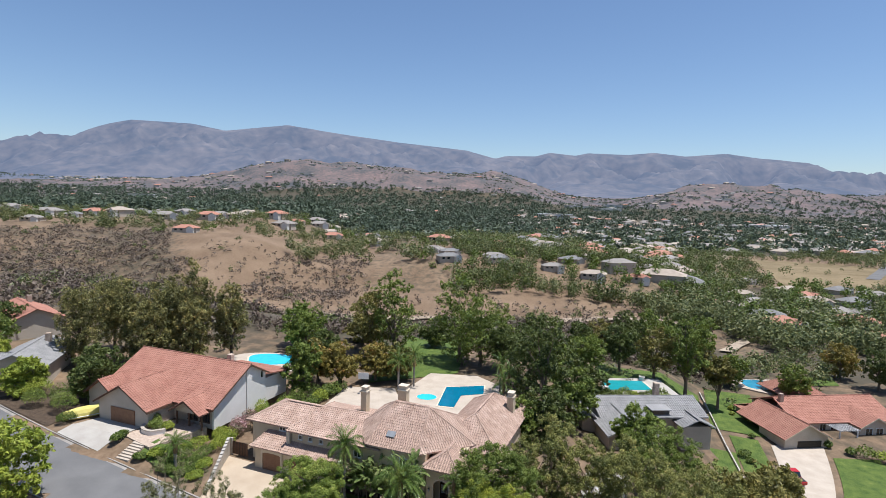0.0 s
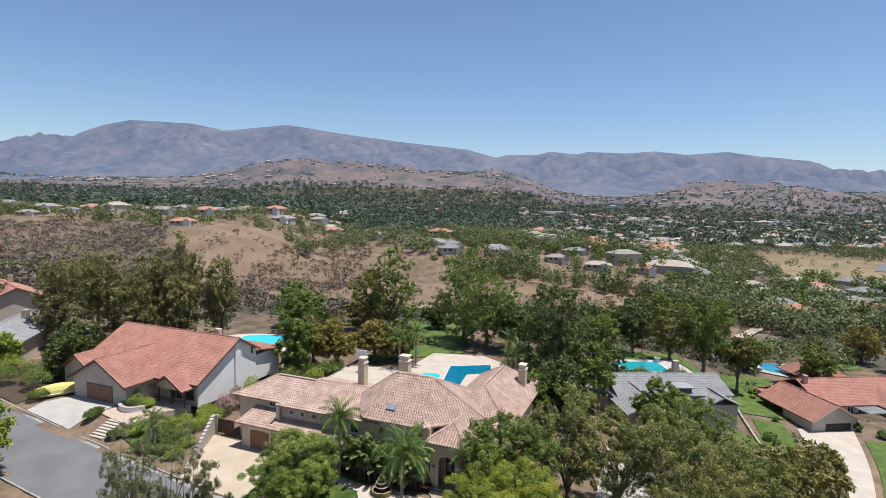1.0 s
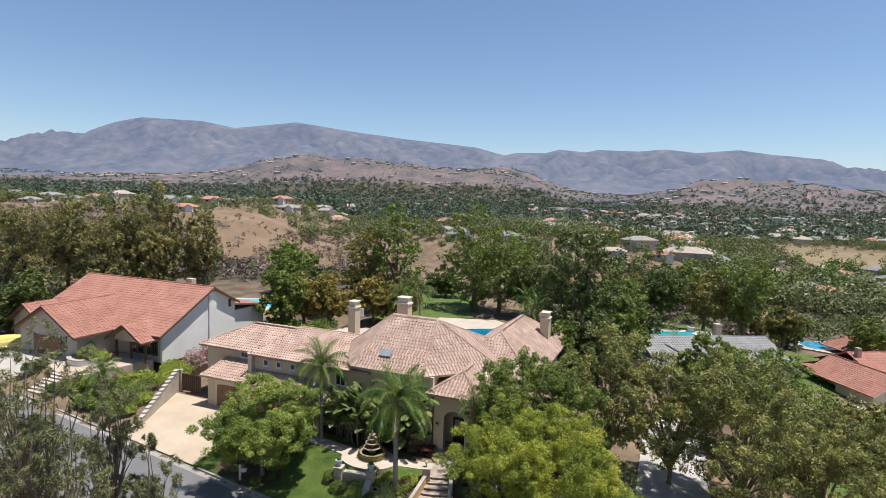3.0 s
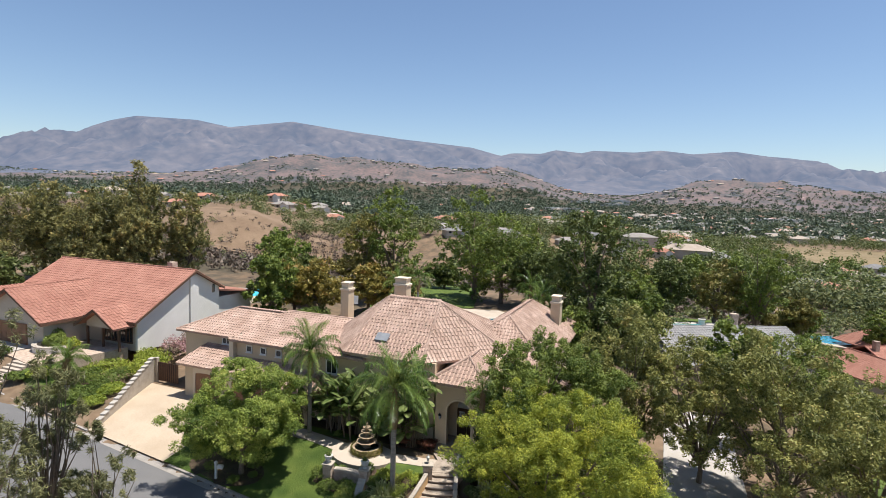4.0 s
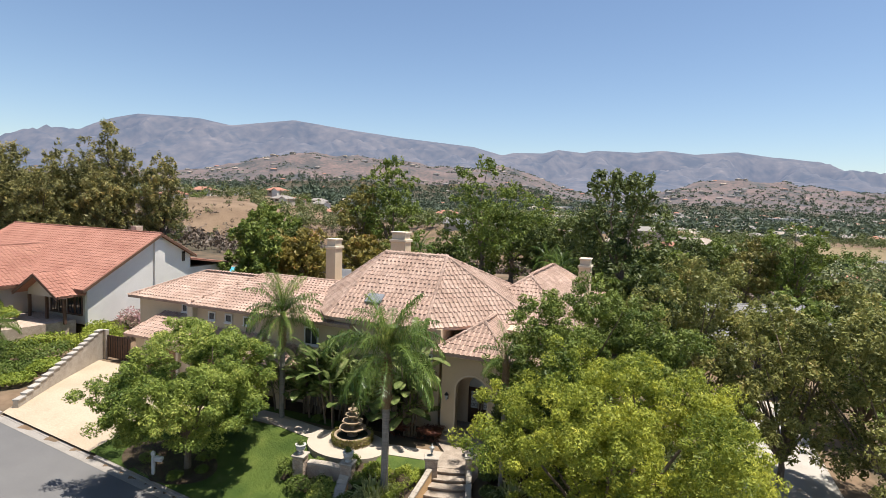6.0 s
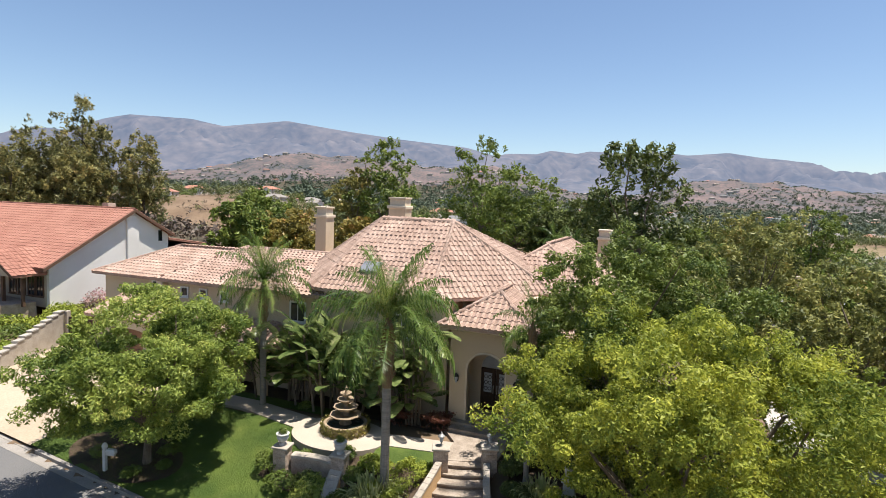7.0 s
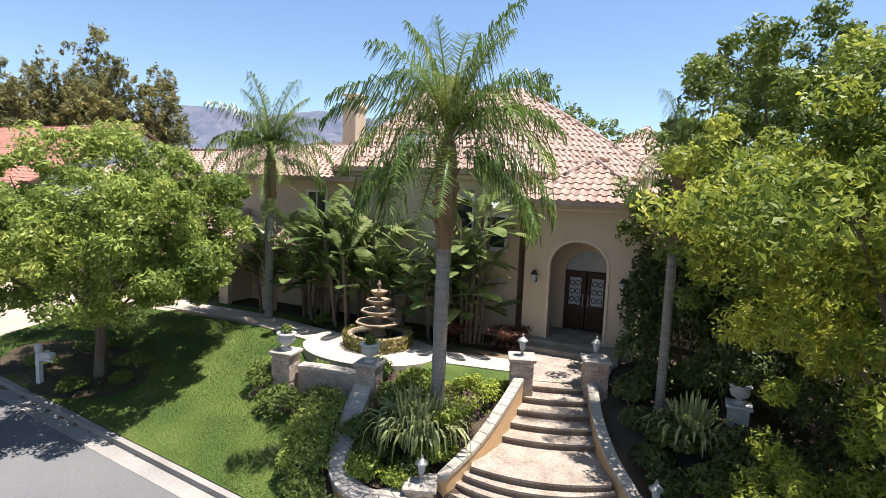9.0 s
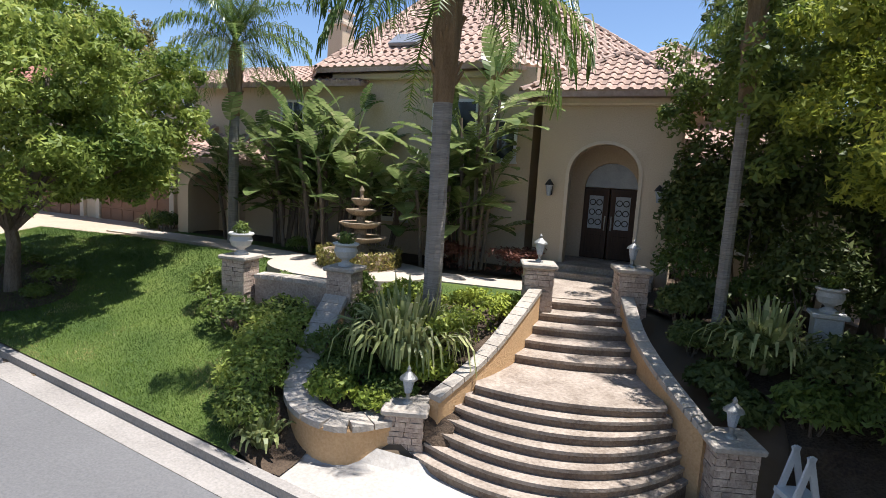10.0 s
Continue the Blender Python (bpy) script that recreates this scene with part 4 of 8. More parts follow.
def make_tree(name, label, x, y, z, height, rx, rz, leafm, n=9000, nc=60, size=0.16, seed=1, trunk_r=0.2, fork=0.3, bark=None, ry=None, cr=0.3, lean=(0, 0), limbs=9,
              aspect=0.45, category="tree", low=-0.55, fill=0.55, group="", strip=0, corners=3, tufts=5, wide=True, tuft=0.42):
    """A tapered trunk with limbs, and a crown of clumps, each of several tufts of single leaves with gaps between them."""
    rng = np.random.default_rng(seed)
    ry = rx if ry is None else ry
    g = thing(name, label, category, pose(x, y, z - 0.05), group)
    cz = height - rz
    C = clumps(rng, nc, rx, ry, rz, fill, low) + np.array([lean[0], lean[1], cz])
    rad = cr * min(rx, rz * 1.2)
    T = rng.normal(size=(nc, tufts, 3))
    T[..., 2] = np.abs(T[..., 2]) * 0.9 - 0.25
    T /= np.linalg.norm(T, axis=2, keepdims=True)
    T = (C[:, None, :] + T * rad * rng.uniform(0.6, 1.05, (nc, tufts, 1)) * np.array([1.0, 1.0, 0.8 + strip])).reshape(-1, 3)
    k = len(T)
    per = max(4, n // k)
    D = rng.normal(size=(k, per, 3))
    D /= np.linalg.norm(D, axis=2, keepdims=True)
    tr = tuft * rad * rng.uniform(0.6, 1.3, (k, 1, 1))
    P = (T[:, None, :] + D * tr * rng.uniform(0.3, 1.0, (k, per, 1)) ** 0.6 * np.array([1.0, 1.0, 0.75 + strip])).reshape(-1, 3)
    mid = np.array([lean[0], lean[1], cz])
    over = (np.percentile(P[:, 2], 99.5) - cz) / rz
    spread = np.percentile(np.hypot((P[:, 0] - lean[0]) / rx, (P[:, 1] - lean[1]) / ry), 98) if wide else 1.0
    fit_to = np.array([1 / spread, 1 / spread, 1 / over])
    P, C = mid + (P - mid) * fit_to, mid + (C - mid) * fit_to
    crown = quads_mesh("crown", leaf_quads(P, D.reshape(-1, 3), size, rng, aspect * (1.6 if corners == 3 else 1))[:, :corners], leafm)
    V, F = [], []
    fz = height * fork
    bend = Vector((lean[0] * fork, lean[1] * fork, fz))
    tube(V, F, [(0, 0, -0.2), (0.02, 0, fz * 0.35), bend * 0.75 + Vector((0.05, 0.04, 0)), bend], [trunk_r * 1.35, trunk_r * 1.05, trunk_r * 0.95, trunk_r * 0.85], 8)
    for k in rng.choice(nc, min(limbs, nc), replace=False):
        c = Vector(C[k])
        mid = bend.lerp(c, 0.5) + Vector(rng.normal(0, 0.12 * rx, 3))
        mid.z += 0.08 * height
        tube(V, F, [bend * 0.93, bend.lerp(mid, 0.5) + Vector((0, 0, 0.02 * height)), mid, c], [trunk_r * 0.6, trunk_r * 0.42, trunk_r * 0.28, trunk_r * 0.08], 5)
    part("trunk", mesh_from("trunk", V, F, bark or BARK), BARK, g)
    part("crown", crown, leafm, g)
    return g


def shrub(name, label, x, y, z, rx, ry, h, leafm, n=1500, size=0.07, seed=1, rz=0.0, category="shrub", boxy=0.0, group=""):
    """A rounded or clipped bush of leaves over a few stems."""
    rng = np.random.default_rng(seed)
    g = thing(name, label, category, pose(x, y, z - 0.03, 0, 0, rz), group)
    v = rng.normal(size=(n, 3))
    v /= np.linalg.norm(v, axis=1, keepdims=True)
    v[:, 2] = np.where(v[:, 2] < -0.2, -v[:, 2] * 0.5, v[:, 2])
    p = np.sign(v) * np.abs(v) ** (1 - 0.75 * boxy)
    if boxy:
        p /= np.maximum(np.max(np.abs(p), axis=1, keepdims=True), 0.6)
    k = 1 + 0.1 * np.sin(v[:, 0:1] * 7 + seed) * np.cos(v[:, 1:2] * 6 + v[:, 2:3] * 5)
    P = p * rng.uniform(0.72, 1.0, (n, 1)) * k * np.array([rx, ry, h * 0.55]) + np.array([0, 0, h * 0.45])
    P[:, 2] = np.maximum(P[:, 2], 0.02)
    part("foliage", quads_mesh("foliage", leaf_quads(P, v, size, rng, 0.8)[:, :3], leafm), leafm, g)
    V, F = [], []
    for i in range(4):
        a = i * 1.6 + seed
        tube(V, F, [(0.1 * rx * math.cos(a), 0.1 * ry * math.sin(a), -0.1), (0.5 * rx * math.cos(a), 0.5 * ry * math.sin(a), 0.6 * h)], [0.03, 0.012], 4)
    part("stem", mesh_from("stem", V, F, BARK), BARK, g)
    return g


def frond_mesh(L, tilt, bend, rng, n=58):
    """A feather palm leaf out along +x: a rachis that rises at tilt and bows over, with two rows of leaflets hanging from it."""
    q = []
    t = np.linspace(0, 1, n)
    ang = np.radians(tilt - bend * t ** 1.25)
    X, Z = np.concatenate([[0], np.cumsum(np.cos(ang))[:-1]]) * L / n, np.concatenate([[0], np.cumsum(np.sin(ang))[:-1]]) * L / n
    for i in range(n - 1):
        w = 0.032 * (1 - t[i]) + 0.007
        q.append([(X[i], -w, Z[i]), (X[i], w, Z[i]), (X[i + 1], w * 0.9, Z[i + 1]), (X[i + 1], -w * 0.9, Z[i + 1])])
        if t[i] < 0.14:
            continue
        ln = L * 0.31 * math.sin(math.pi * min(1, 0.16 + 0.8 * t[i])) ** 0.6
        tx, tz = math.cos(ang[i]), math.sin(ang[i])
        for s in (-1, 1):
            k, lift, side = ln * rng.uniform(0.7, 1.15), rng.uniform(-0.25, 0.5), rng.uniform(0.45, 0.8)
            along = rng.uniform(0.3, 0.6)
            m = (X[i] + k * (0.5 * along * tx - 0.12 * lift * tz), s * 0.5 * side * k, Z[i] + k * (0.5 * along * tz + 0.3 * lift * tx))
            e = (m[0] + 0.35 * k * along * tx, m[1] + s * 0.25 * side * k, m[2] + 0.2 * k * along * tz - k * rng.uniform(0.3, 0.55))
            w2 = 0.014
            q.append([(X[i] - w2 * tx, 0, Z[i] - w2 * tz), (X[i] + w2 * tx, 0, Z[i] + w2 * tz), (m[0] + w2, m[1], m[2]), (m[0] - w2, m[1], m[2])])
            q.append([(m[0] - w2, m[1], m[2]), (m[0] + w2, m[1], m[2]), (e[0] + 0.004, e[1], e[2]), (e[0] - 0.004, e[1], e[2])])
    return quads_mesh("frond", np.array(q), L_PALM)


FR_RNG = np.random.default_rng(5)
FRONDS = [frond_mesh(2.9, a, b, FR_RNG) for a, b in ((84, 48), (72, 82), (60, 105), (46, 108), (30, 105), (12, 92), (-8, 72))]


def palm(x, y, z, crown_z, n=22, r=0.17, scale=1.0, seed=1, label="tall feather palm with a ringed grey trunk", lean=(0, 0), group="queen palms"):
    rng = np.random.default_rng(seed)
    g = thing("palm_tree", label, "palm tree", pose(x, y, z - 0.05), group)
    h = crown_z - z
    V, F = [], []
    k = 14
    pts = [(lean[0] * (i / k) ** 2, lean[1] * (i / k) ** 2, h * 0.8 * i / k) for i in range(k + 1)]
    rad = [r * (1.25 if i == 0 else 1.0 + 0.05 * (i % 2)) for i in range(k + 1)]
    tube(V, F, pts, rad, 10)
    part("trunk", mesh_from("trunk", V, F, PALMBARK), PALMBARK, g)
    V, F = [], []
    top = Vector((lean[0], lean[1], h))
    tube(V, F, [top - Vector((lean[0] * 0.3, lean[1] * 0.3, h * 0.34)), top - Vector((0, 0, h * 0.16)), top - Vector((0, 0, h * 0.03)), top + Vector((0, 0, 0.25))], [r * 1.1, r * 1.6, r * 1.3, r * 0.4], 9)
    for i in range(22):
        a = i * 2.4
        p = top - Vector((0, 0, h * rng.uniform(0.05, 0.32)))
        q = p + Vector((math.cos(a) * r * 1.9, math.sin(a) * r * 1.9, 0.38))
        tube(V, F, [p, p.lerp(q, 0.6) + Vector((0, 0, -0.05)), q], [0.07, 0.05, 0.02], 4)
    part("leaf_sheath", mesh_from("leaf_sheath", V, F, PALMBOOT), PALMBOOT, g)
    for i in range(n):
        a = i * 137.5 + rng.uniform(-12, 12)
        lvl = i / n
        me = FRONDS[min(6, int(lvl * 7))]
        ob = part("frond", me, L_PALM, g)
        ob.matrix_local = Matrix.Translation(top + Vector((0, 0, 0.1 - 0.25 * lvl))) @ pose(0, 0, 0, 0, 0, a) @ pose(0, 0, 0, rng.uniform(-10, 10), rng.uniform(-7, 7), 0) @ Matrix.Scale(scale * rng.uniform(0.85, 1.08), 4)
    return g


def paddle_mesh(rng, L=1.1, W=0.24, pet=1.0):
    """A paddle leaf on its long stalk, along +z and bending to +x."""
    q = []
    n = 9
    f = lambda s: Vector((0.16 * s * s * 0.9, 0, s))
    for i in range(5):
        a, b = f(pet * i / 5), f(pet * (i + 1) / 5)
        for o in ((0.022, 0, 0), (0, 0.022, 0)):
            o = Vector(o)
            q.append([a - o, a + o, b + o * 0.85, b - o * 0.85])
    tip = lambda t: f(pet) + Vector((0.26 * L * t * t + 0.2 * pet * t * L * 0.6, 0, L * (t - 0.18 * t * t)))
    for i in range(n):
        t0, t1 = i / n, (i + 1) / n
        w0, w1 = W * math.sin(math.pi * min(0.97, t0 * 0.92 + 0.06)) ** 0.6, W * math.sin(math.pi * min(0.99, t1 * 0.92 + 0.06)) ** 0.6
        gap = rng.uniform(0.93, 1.0)
        for s in (-1, 1):
            a, b = tip(t0), tip(t0 + (t1 - t0) * gap)
            q.append([a, a + Vector((0, s * w0, 0.07)), b + Vector((0, s * w1, 0.07 - rng.uniform(0, 0.06))), b])
    return quads_mesh("paddle_leaf", np.array([[tuple(v) for v in p] for p in q]), L_BOP)


PAD_RNG = np.random.default_rng(8)
PADDLES = [paddle_mesh(PAD_RNG, 1.05 + 0.15 * k, 0.23 + 0.025 * k, 0.5 + 0.22 * k) for k in range(4)]


def bird_plant(x, y, z, h, spread, n=26, seed=1, label="tall giant bird of paradise with torn paddle leaves"):
    rng = np.random.default_rng(seed)
    g = thing("bird_of_paradise", label, "plant", pose(x, y, z - 0.05), "giant bird of paradise plants")
    V, F = [], []
    tops = []
    for k in range(max(3, n // 10)):
        a = rng.uniform(0, 6.28)
        rr = spread * rng.uniform(0.1, 0.5)
        ht = h * rng.uniform(0.3, 0.78)
        b = Vector((rr * math.cos(a), rr * math.sin(a), 0))
        t = Vector((rr * 1.8 * math.cos(a), rr * 1.8 * math.sin(a), ht))
        tube(V, F, [b, b.lerp(t, 0.5) + Vector((0.03, 0.02, 0)), t], [0.065, 0.06, 0.05], 6)
        tops.append(t)
    part("stalk", mesh_from("stalk", V, F, BARK), BARK, g)
    for i in range(n):
        t = tops[i % len(tops)]
        ob = part("paddle_leaf", PADDLES[i % 4], L_BOP, g)
        s = rng.uniform(0.7, 1.05) * min(1.0, 0.3 * h)
        lev = 1.0 - 0.55 * rng.random() ** 2
        ob.matrix_local = Matrix.Translation(Vector((t.x, t.y, t.z * lev))) @ pose(0, 0, 0, rng.uniform(-22, 22), rng.uniform(8, 78), rng.uniform(0, 360)) @ Matrix.Scale(s, 4)
    return g


def flax(x, y, z, h, n=140, seed=1, label="large striped flax clump with arching strap leaves", m=None):
    rng = np.random.default_rng(seed)
    g = thing("flax_clump", label, "plant", pose(x, y, z - 0.03), "flax clumps")
    q = []
    for i in range(n):
        a, lean_ = rng.uniform(0, 6.28), rng.uniform(0.2, 1.35)
        L = h * rng.uniform(0.8, 1.35)
        d = np.array([math.cos(a), math.sin(a), 0])
        s = np.array([-d[1], d[0], 0])
        b = d * rng.uniform(0, 0.18 * h) + s * rng.uniform(-0.1, 0.1)
        pts = []
        for k in range(6):
            t = k / 5
            pts.append(b + d * L * (lean_ * 0.52 * (t - 0.3 * t ** 3)) + np.array([0, 0, L * (1.05 * t - (0.3 + 0.5 * lean_) * t ** 2.2)]))
        w = 0.045 * rng.uniform(0.8, 1.3)
        for k in range(5):
            w0, w1 = w * (1 - 0.8 * (k / 5) ** 2), w * (1 - 0.8 * ((k + 1) / 5) ** 2)
            q.append([pts[k] - s * w0, pts[k] + s * w0, pts[k + 1] + s * w1, pts[k + 1] - s * w1])
    part("leaf_tuft", quads_mesh("leaf_tuft", np.array(q), m or L_FLAX), m or L_FLAX, g)
    V, F = [], []
    tube(V, F, [(0, 0, -0.1), (0, 0, 0.12 * h)], [0.12 * h, 0.06 * h], 8)
    part("crown_base", mesh_from("crown_base", V, F, PALMBOOT), PALMBOOT, g)
    return g


# trees of the front, in plan order
make_tree("shade_tree", "round-crowned green ash tree at the driveway edge", -36.7, 54.3, zl(-36.7, 54.3), 7.5, 4.7, 3.25, L_ASH, 105000, 85, 0.082, 11, 0.16, 0.22, limbs=16, cr=0.26, low=-0.75, fill=0.5, tufts=7, tuft=0.42)
make_tree("shade_tree", "broad yellow-green tree with bright sunlit tips beside the steps", -15.6, 53.8, zl(-15.6, 53.8), 9.8, 5.3, 3.6, L_YEL, 140000, 95, 0.066, 12, 0.18, 0.26, limbs=18, cr=0.24, low=-0.65, fill=0.5, ry=4.8, tufts=8, lean=(-0.15, 0), tuft=0.38)
make_tree("shade_tree", "low yellow-green sapling at the kerb", -17.9, 52.4, zl(-17.9, 52.4), 5.0, 2.0, 2.0, L_YEL, 20000, 32, 0.06, 15, 0.07, 0.25, limbs=9, cr=0.32, low=-0.9, fill=0.45, tufts=5)
make_tree("shade_tree", "small green tree beside the shaded bed", -10.8, 56.4, zl(-10.8, 56.4), 5.2, 3.2, 2.4, L_ASH, 36000, 50, 0.07, 14, 0.14, 0.3, limbs=12, cr=0.26, low=-0.8, fill=0.45, tufts=6)
make_tree("shade_tree", "dense green feathery tree beside the entrance", -17.8, 60.8, zl(-17.8, 60.8), 10.0, 5.3, 4.4, L_MID, 80000, 95, 0.09, 13, 0.2, 0.25, limbs=10, cr=0.23, low=-0.8, fill=0.5, tufts=7, tuft=0.34)
for i, (x, y, h, r, rz, s) in enumerate(((-12.6, 67.5, 12.3, 4.4, 4.6, 21), (-7.6, 68.5, 11.2, 4.2, 4.4, 22), (-2.6, 66.5, 11.4, 5.2, 4.9, 23), (3.2, 70, 11.4, 5.2, 4.8, 24), (-1.0, 79, 10.0, 4.8, 4.2, 25), (6, 82, 10.2, 5.4, 4.4, 26))):
    make_tree("peppermint_tree", "olive-green spreading tree with several dark stems", x, y, zl(x, y), h, r, rz, L_PEP if i != 4 else L_MID, 28000, 60, 0.12, s, 0.17, 0.12, limbs=22, cr=0.28, low=-0.92, fill=0.5, tufts=6, tuft=0.38)
palm(-25.8, 55.5, zl(-25.8, 55.5), 6.4, 38, 0.17, 1.12, 31)
palm(-35.3, 60.1, zl(-35.3, 60.1), 6.4, 32, 0.15, 1.0, 32)
palm(-20.9, 58.0, zl(-20.9, 58), 6.3, 10, 0.11, 0.62, 33)


# ---- front terrace, steps and walls ----
ap = new("apron", sheet(lambda U, V: (-26.9 + 7.6 * U, (kerb_y(-26.9 + 7.6 * U) + 0.085) * (1 - V) + V * (53.1 + 2.0 * U)), 20, 8, CONCRETE, "apron", 0.02))
tagged(ap, "pale concrete apron at the foot of the steps", "pavement", kind="structure")
bd4 = new("planter_soil", sheet(lambda U, V: (-28.6 + 4.0 * U, (53.5 + 0.3 * U) * (1 - V) + V * 57.6), 14, 14, SOIL, "planter_soil", 0.05))
tagged(bd4, "dark planter soil behind the curved wall", "planting bed", kind="structure")
bd5 = new("shrub_soil", sheet(lambda U, V: (-31.6 + 3.4 * U, (55.3 - 0.7 * U) * (1 - V) + V * (57.0 - 0.5 * U)), 14, 8, SOIL, "shrub_soil", 0.045))
tagged(bd5, "dark edged shrub bed in the lawn", "planting bed", kind="structure")
bd6 = new("slope_bed", sheet(lambda U, V: ((-28.7 + 1.9 * U) * (1 - V) + V * (-27.6 + 1.0 * U), 55.2 * (1 - V) + V * 52.35), 8, 14, SOIL, "slope_bed", 0.05))
tagged(bd6, "dark bed beside the curved wall", "planting bed", kind="structure")

# fountain terrace and walks: separate flat slabs
TZ = 0.07
disc = [(-29.8 + 2.35 * math.cos(a), 58.75 + 1.75 * math.sin(a)) for a in np.linspace(0, 2 * math.pi, 40)[:-1]]
tagged(part("patio", prism(disc, -0.4, TZ), PATIO), "round buff patio under the fountain", "patio", kind="structure")
wk = [(-40.3, 59.2), (-36, 59.25), (-32.0, 58.4), (-31.8, 59.75), (-35.9, 60.45), (-40.3, 60.5)]
tagged(part("garden_walk", prism(wk, -0.4, TZ - 0.006), PATIO), "pale garden walk from driveway to patio", "path", kind="structure")
wk = [(-27.8, 58.5), (-24.6, 59.0), (-24.6, 60.2), (-27.8, 59.7)]
tagged(part("garden_walk", prism(wk, -0.4, TZ - 0.006), PATIO), "pale garden walk from patio to entrance", "path", kind="structure")
wk = [(-24.55, 58.3), (-22.4, 59.0), (-22.4, 61.599), (-25.85, 61.599), (-24.7, 60.2)]
tagged(part("entry_walk", prism(wk, -0.5, 0.1), STEP), "stamped concrete walk before the entrance", "path", kind="structure")
tagged(part("door_step", bx(-25.4, -22.3, 61.15, 61.599, -0.3, 0.27, 0.02), STEP), "low step before the entrance porch", "step", kind="structure")

ST = thing("front_steps", "curved stamped concrete steps up to the entrance", "steps", kind="structure")


def step(c, half, bow, yaw, z, depth, h=0.3):
    """One bowed tread: a thick slab with a slightly proud nosing."""
    a, n = Vector((math.cos(yaw), math.sin(yaw), 0)), Vector((math.sin(yaw), -math.cos(yaw), 0))
    S = np.linspace(-1, 1, 17)
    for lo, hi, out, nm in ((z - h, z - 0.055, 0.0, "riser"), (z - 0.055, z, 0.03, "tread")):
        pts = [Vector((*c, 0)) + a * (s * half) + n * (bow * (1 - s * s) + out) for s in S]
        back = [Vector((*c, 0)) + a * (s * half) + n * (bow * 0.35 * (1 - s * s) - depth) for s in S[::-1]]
        # Sunlit look of the treads put into a paler colour; risers are brown.
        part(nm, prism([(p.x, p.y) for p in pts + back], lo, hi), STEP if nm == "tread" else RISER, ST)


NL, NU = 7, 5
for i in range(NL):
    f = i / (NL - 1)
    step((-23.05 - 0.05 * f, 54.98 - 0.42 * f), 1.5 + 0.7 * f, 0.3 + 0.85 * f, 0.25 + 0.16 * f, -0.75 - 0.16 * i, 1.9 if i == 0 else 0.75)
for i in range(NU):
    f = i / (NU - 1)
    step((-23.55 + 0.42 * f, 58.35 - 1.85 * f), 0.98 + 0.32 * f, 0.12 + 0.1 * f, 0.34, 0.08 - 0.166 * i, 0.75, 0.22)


def top_of(line, n=26):
    return curve_points(line, n)


def retaining(line, name, label, drop=1.1, thick=0.3, wallm=None, over=0.06):
    """A stuccoed garden wall with a row of separate flat cap stones."""
    P = top_of(line)
    g = thing(name, label, "garden wall", kind="structure")
    part("wall_face", wall_strip([(p.x, p.y, p.z - 0.09) for p in P], thick, lambda x, y: min(p.z for p in P) - drop), wallm or WALLSTUC, g)
    k = 2
    for i in range(0, len(P) - 1, k):
        seg = [Vector(p) for p in P[i:i + k + 1]]
        if len(seg) < 2:
            continue
        d0, d1 = (seg[1] - seg[0]).normalized(), (seg[-1] - seg[-2]).normalized()
        seg[0], seg[-1] = seg[0] + d0 * 0.008, seg[-1] - d1 * 0.008
        bm = bmesh.new()
        rows = []
        for j, p in enumerate(seg):
            d = seg[min(j + 1, len(seg) - 1)] - seg[max(j - 1, 0)]
            n = Vector((-d.y, d.x, 0)).normalized() * (thick / 2 + over)
            rows.append([bm.verts.new(v) for v in (p + n - Vector((0, 0, 0.089)), p + n * 0.97, p - n * 0.97, p - n - Vector((0, 0, 0.089)))])
        for a, b in zip(rows, rows[1:]):
            for q in range(4):
                bm.faces.new((a[q], a[(q + 1) % 4], b[(q + 1) % 4], b[q]))
        bm.faces.new(rows[0])
        bm.faces.new(rows[-1][::-1])
        bmesh.ops.recalc_face_normals(bm, faces=bm.faces)
        part("cap_stone", bm, CAP, g)
    return g


retaining([(-24.36, 57.5, 0.42), (-24.36, 56.4, 0.18), (-24.55, 55.1, -0.34), (-24.98, 54.05, -0.86)], "stair_wall_west", "orange-tan stucco stair wall with stone cap", 1.4, 0.22, None, 0.025)
retaining([(-22.62, 58.4, 0.34), (-22.24, 57.2, -0.1), (-21.76, 56.0, -0.36), (-21.3, 55.35, -0.64), (-21.0, 55.1, -0.86)], "stair_wall_east", "orange-tan stucco stair wall with stone cap", 1.4, 0.22, None, 0.025)
retaining([(-25.65, 53.75, -1.22), (-26.2, 53.2, -1.22), (-27.1, 53.45, -1.15), (-27.75, 54.35, -0.9), (-28.05, 55.3, -0.35), (-28.1, 55.75, 0.05)], "planter_wall", "curved orange-tan planter wall with a broad stone cap", 0.85, 0.42)
retaining([(-30.35, 55.95, 0.2), (-29.3, 56.15, 0.2), (-28.4, 56.1, 0.2)], "low_stone_wall", "low stone wall between two pillars", 1.0, 0.3, LEDGE)


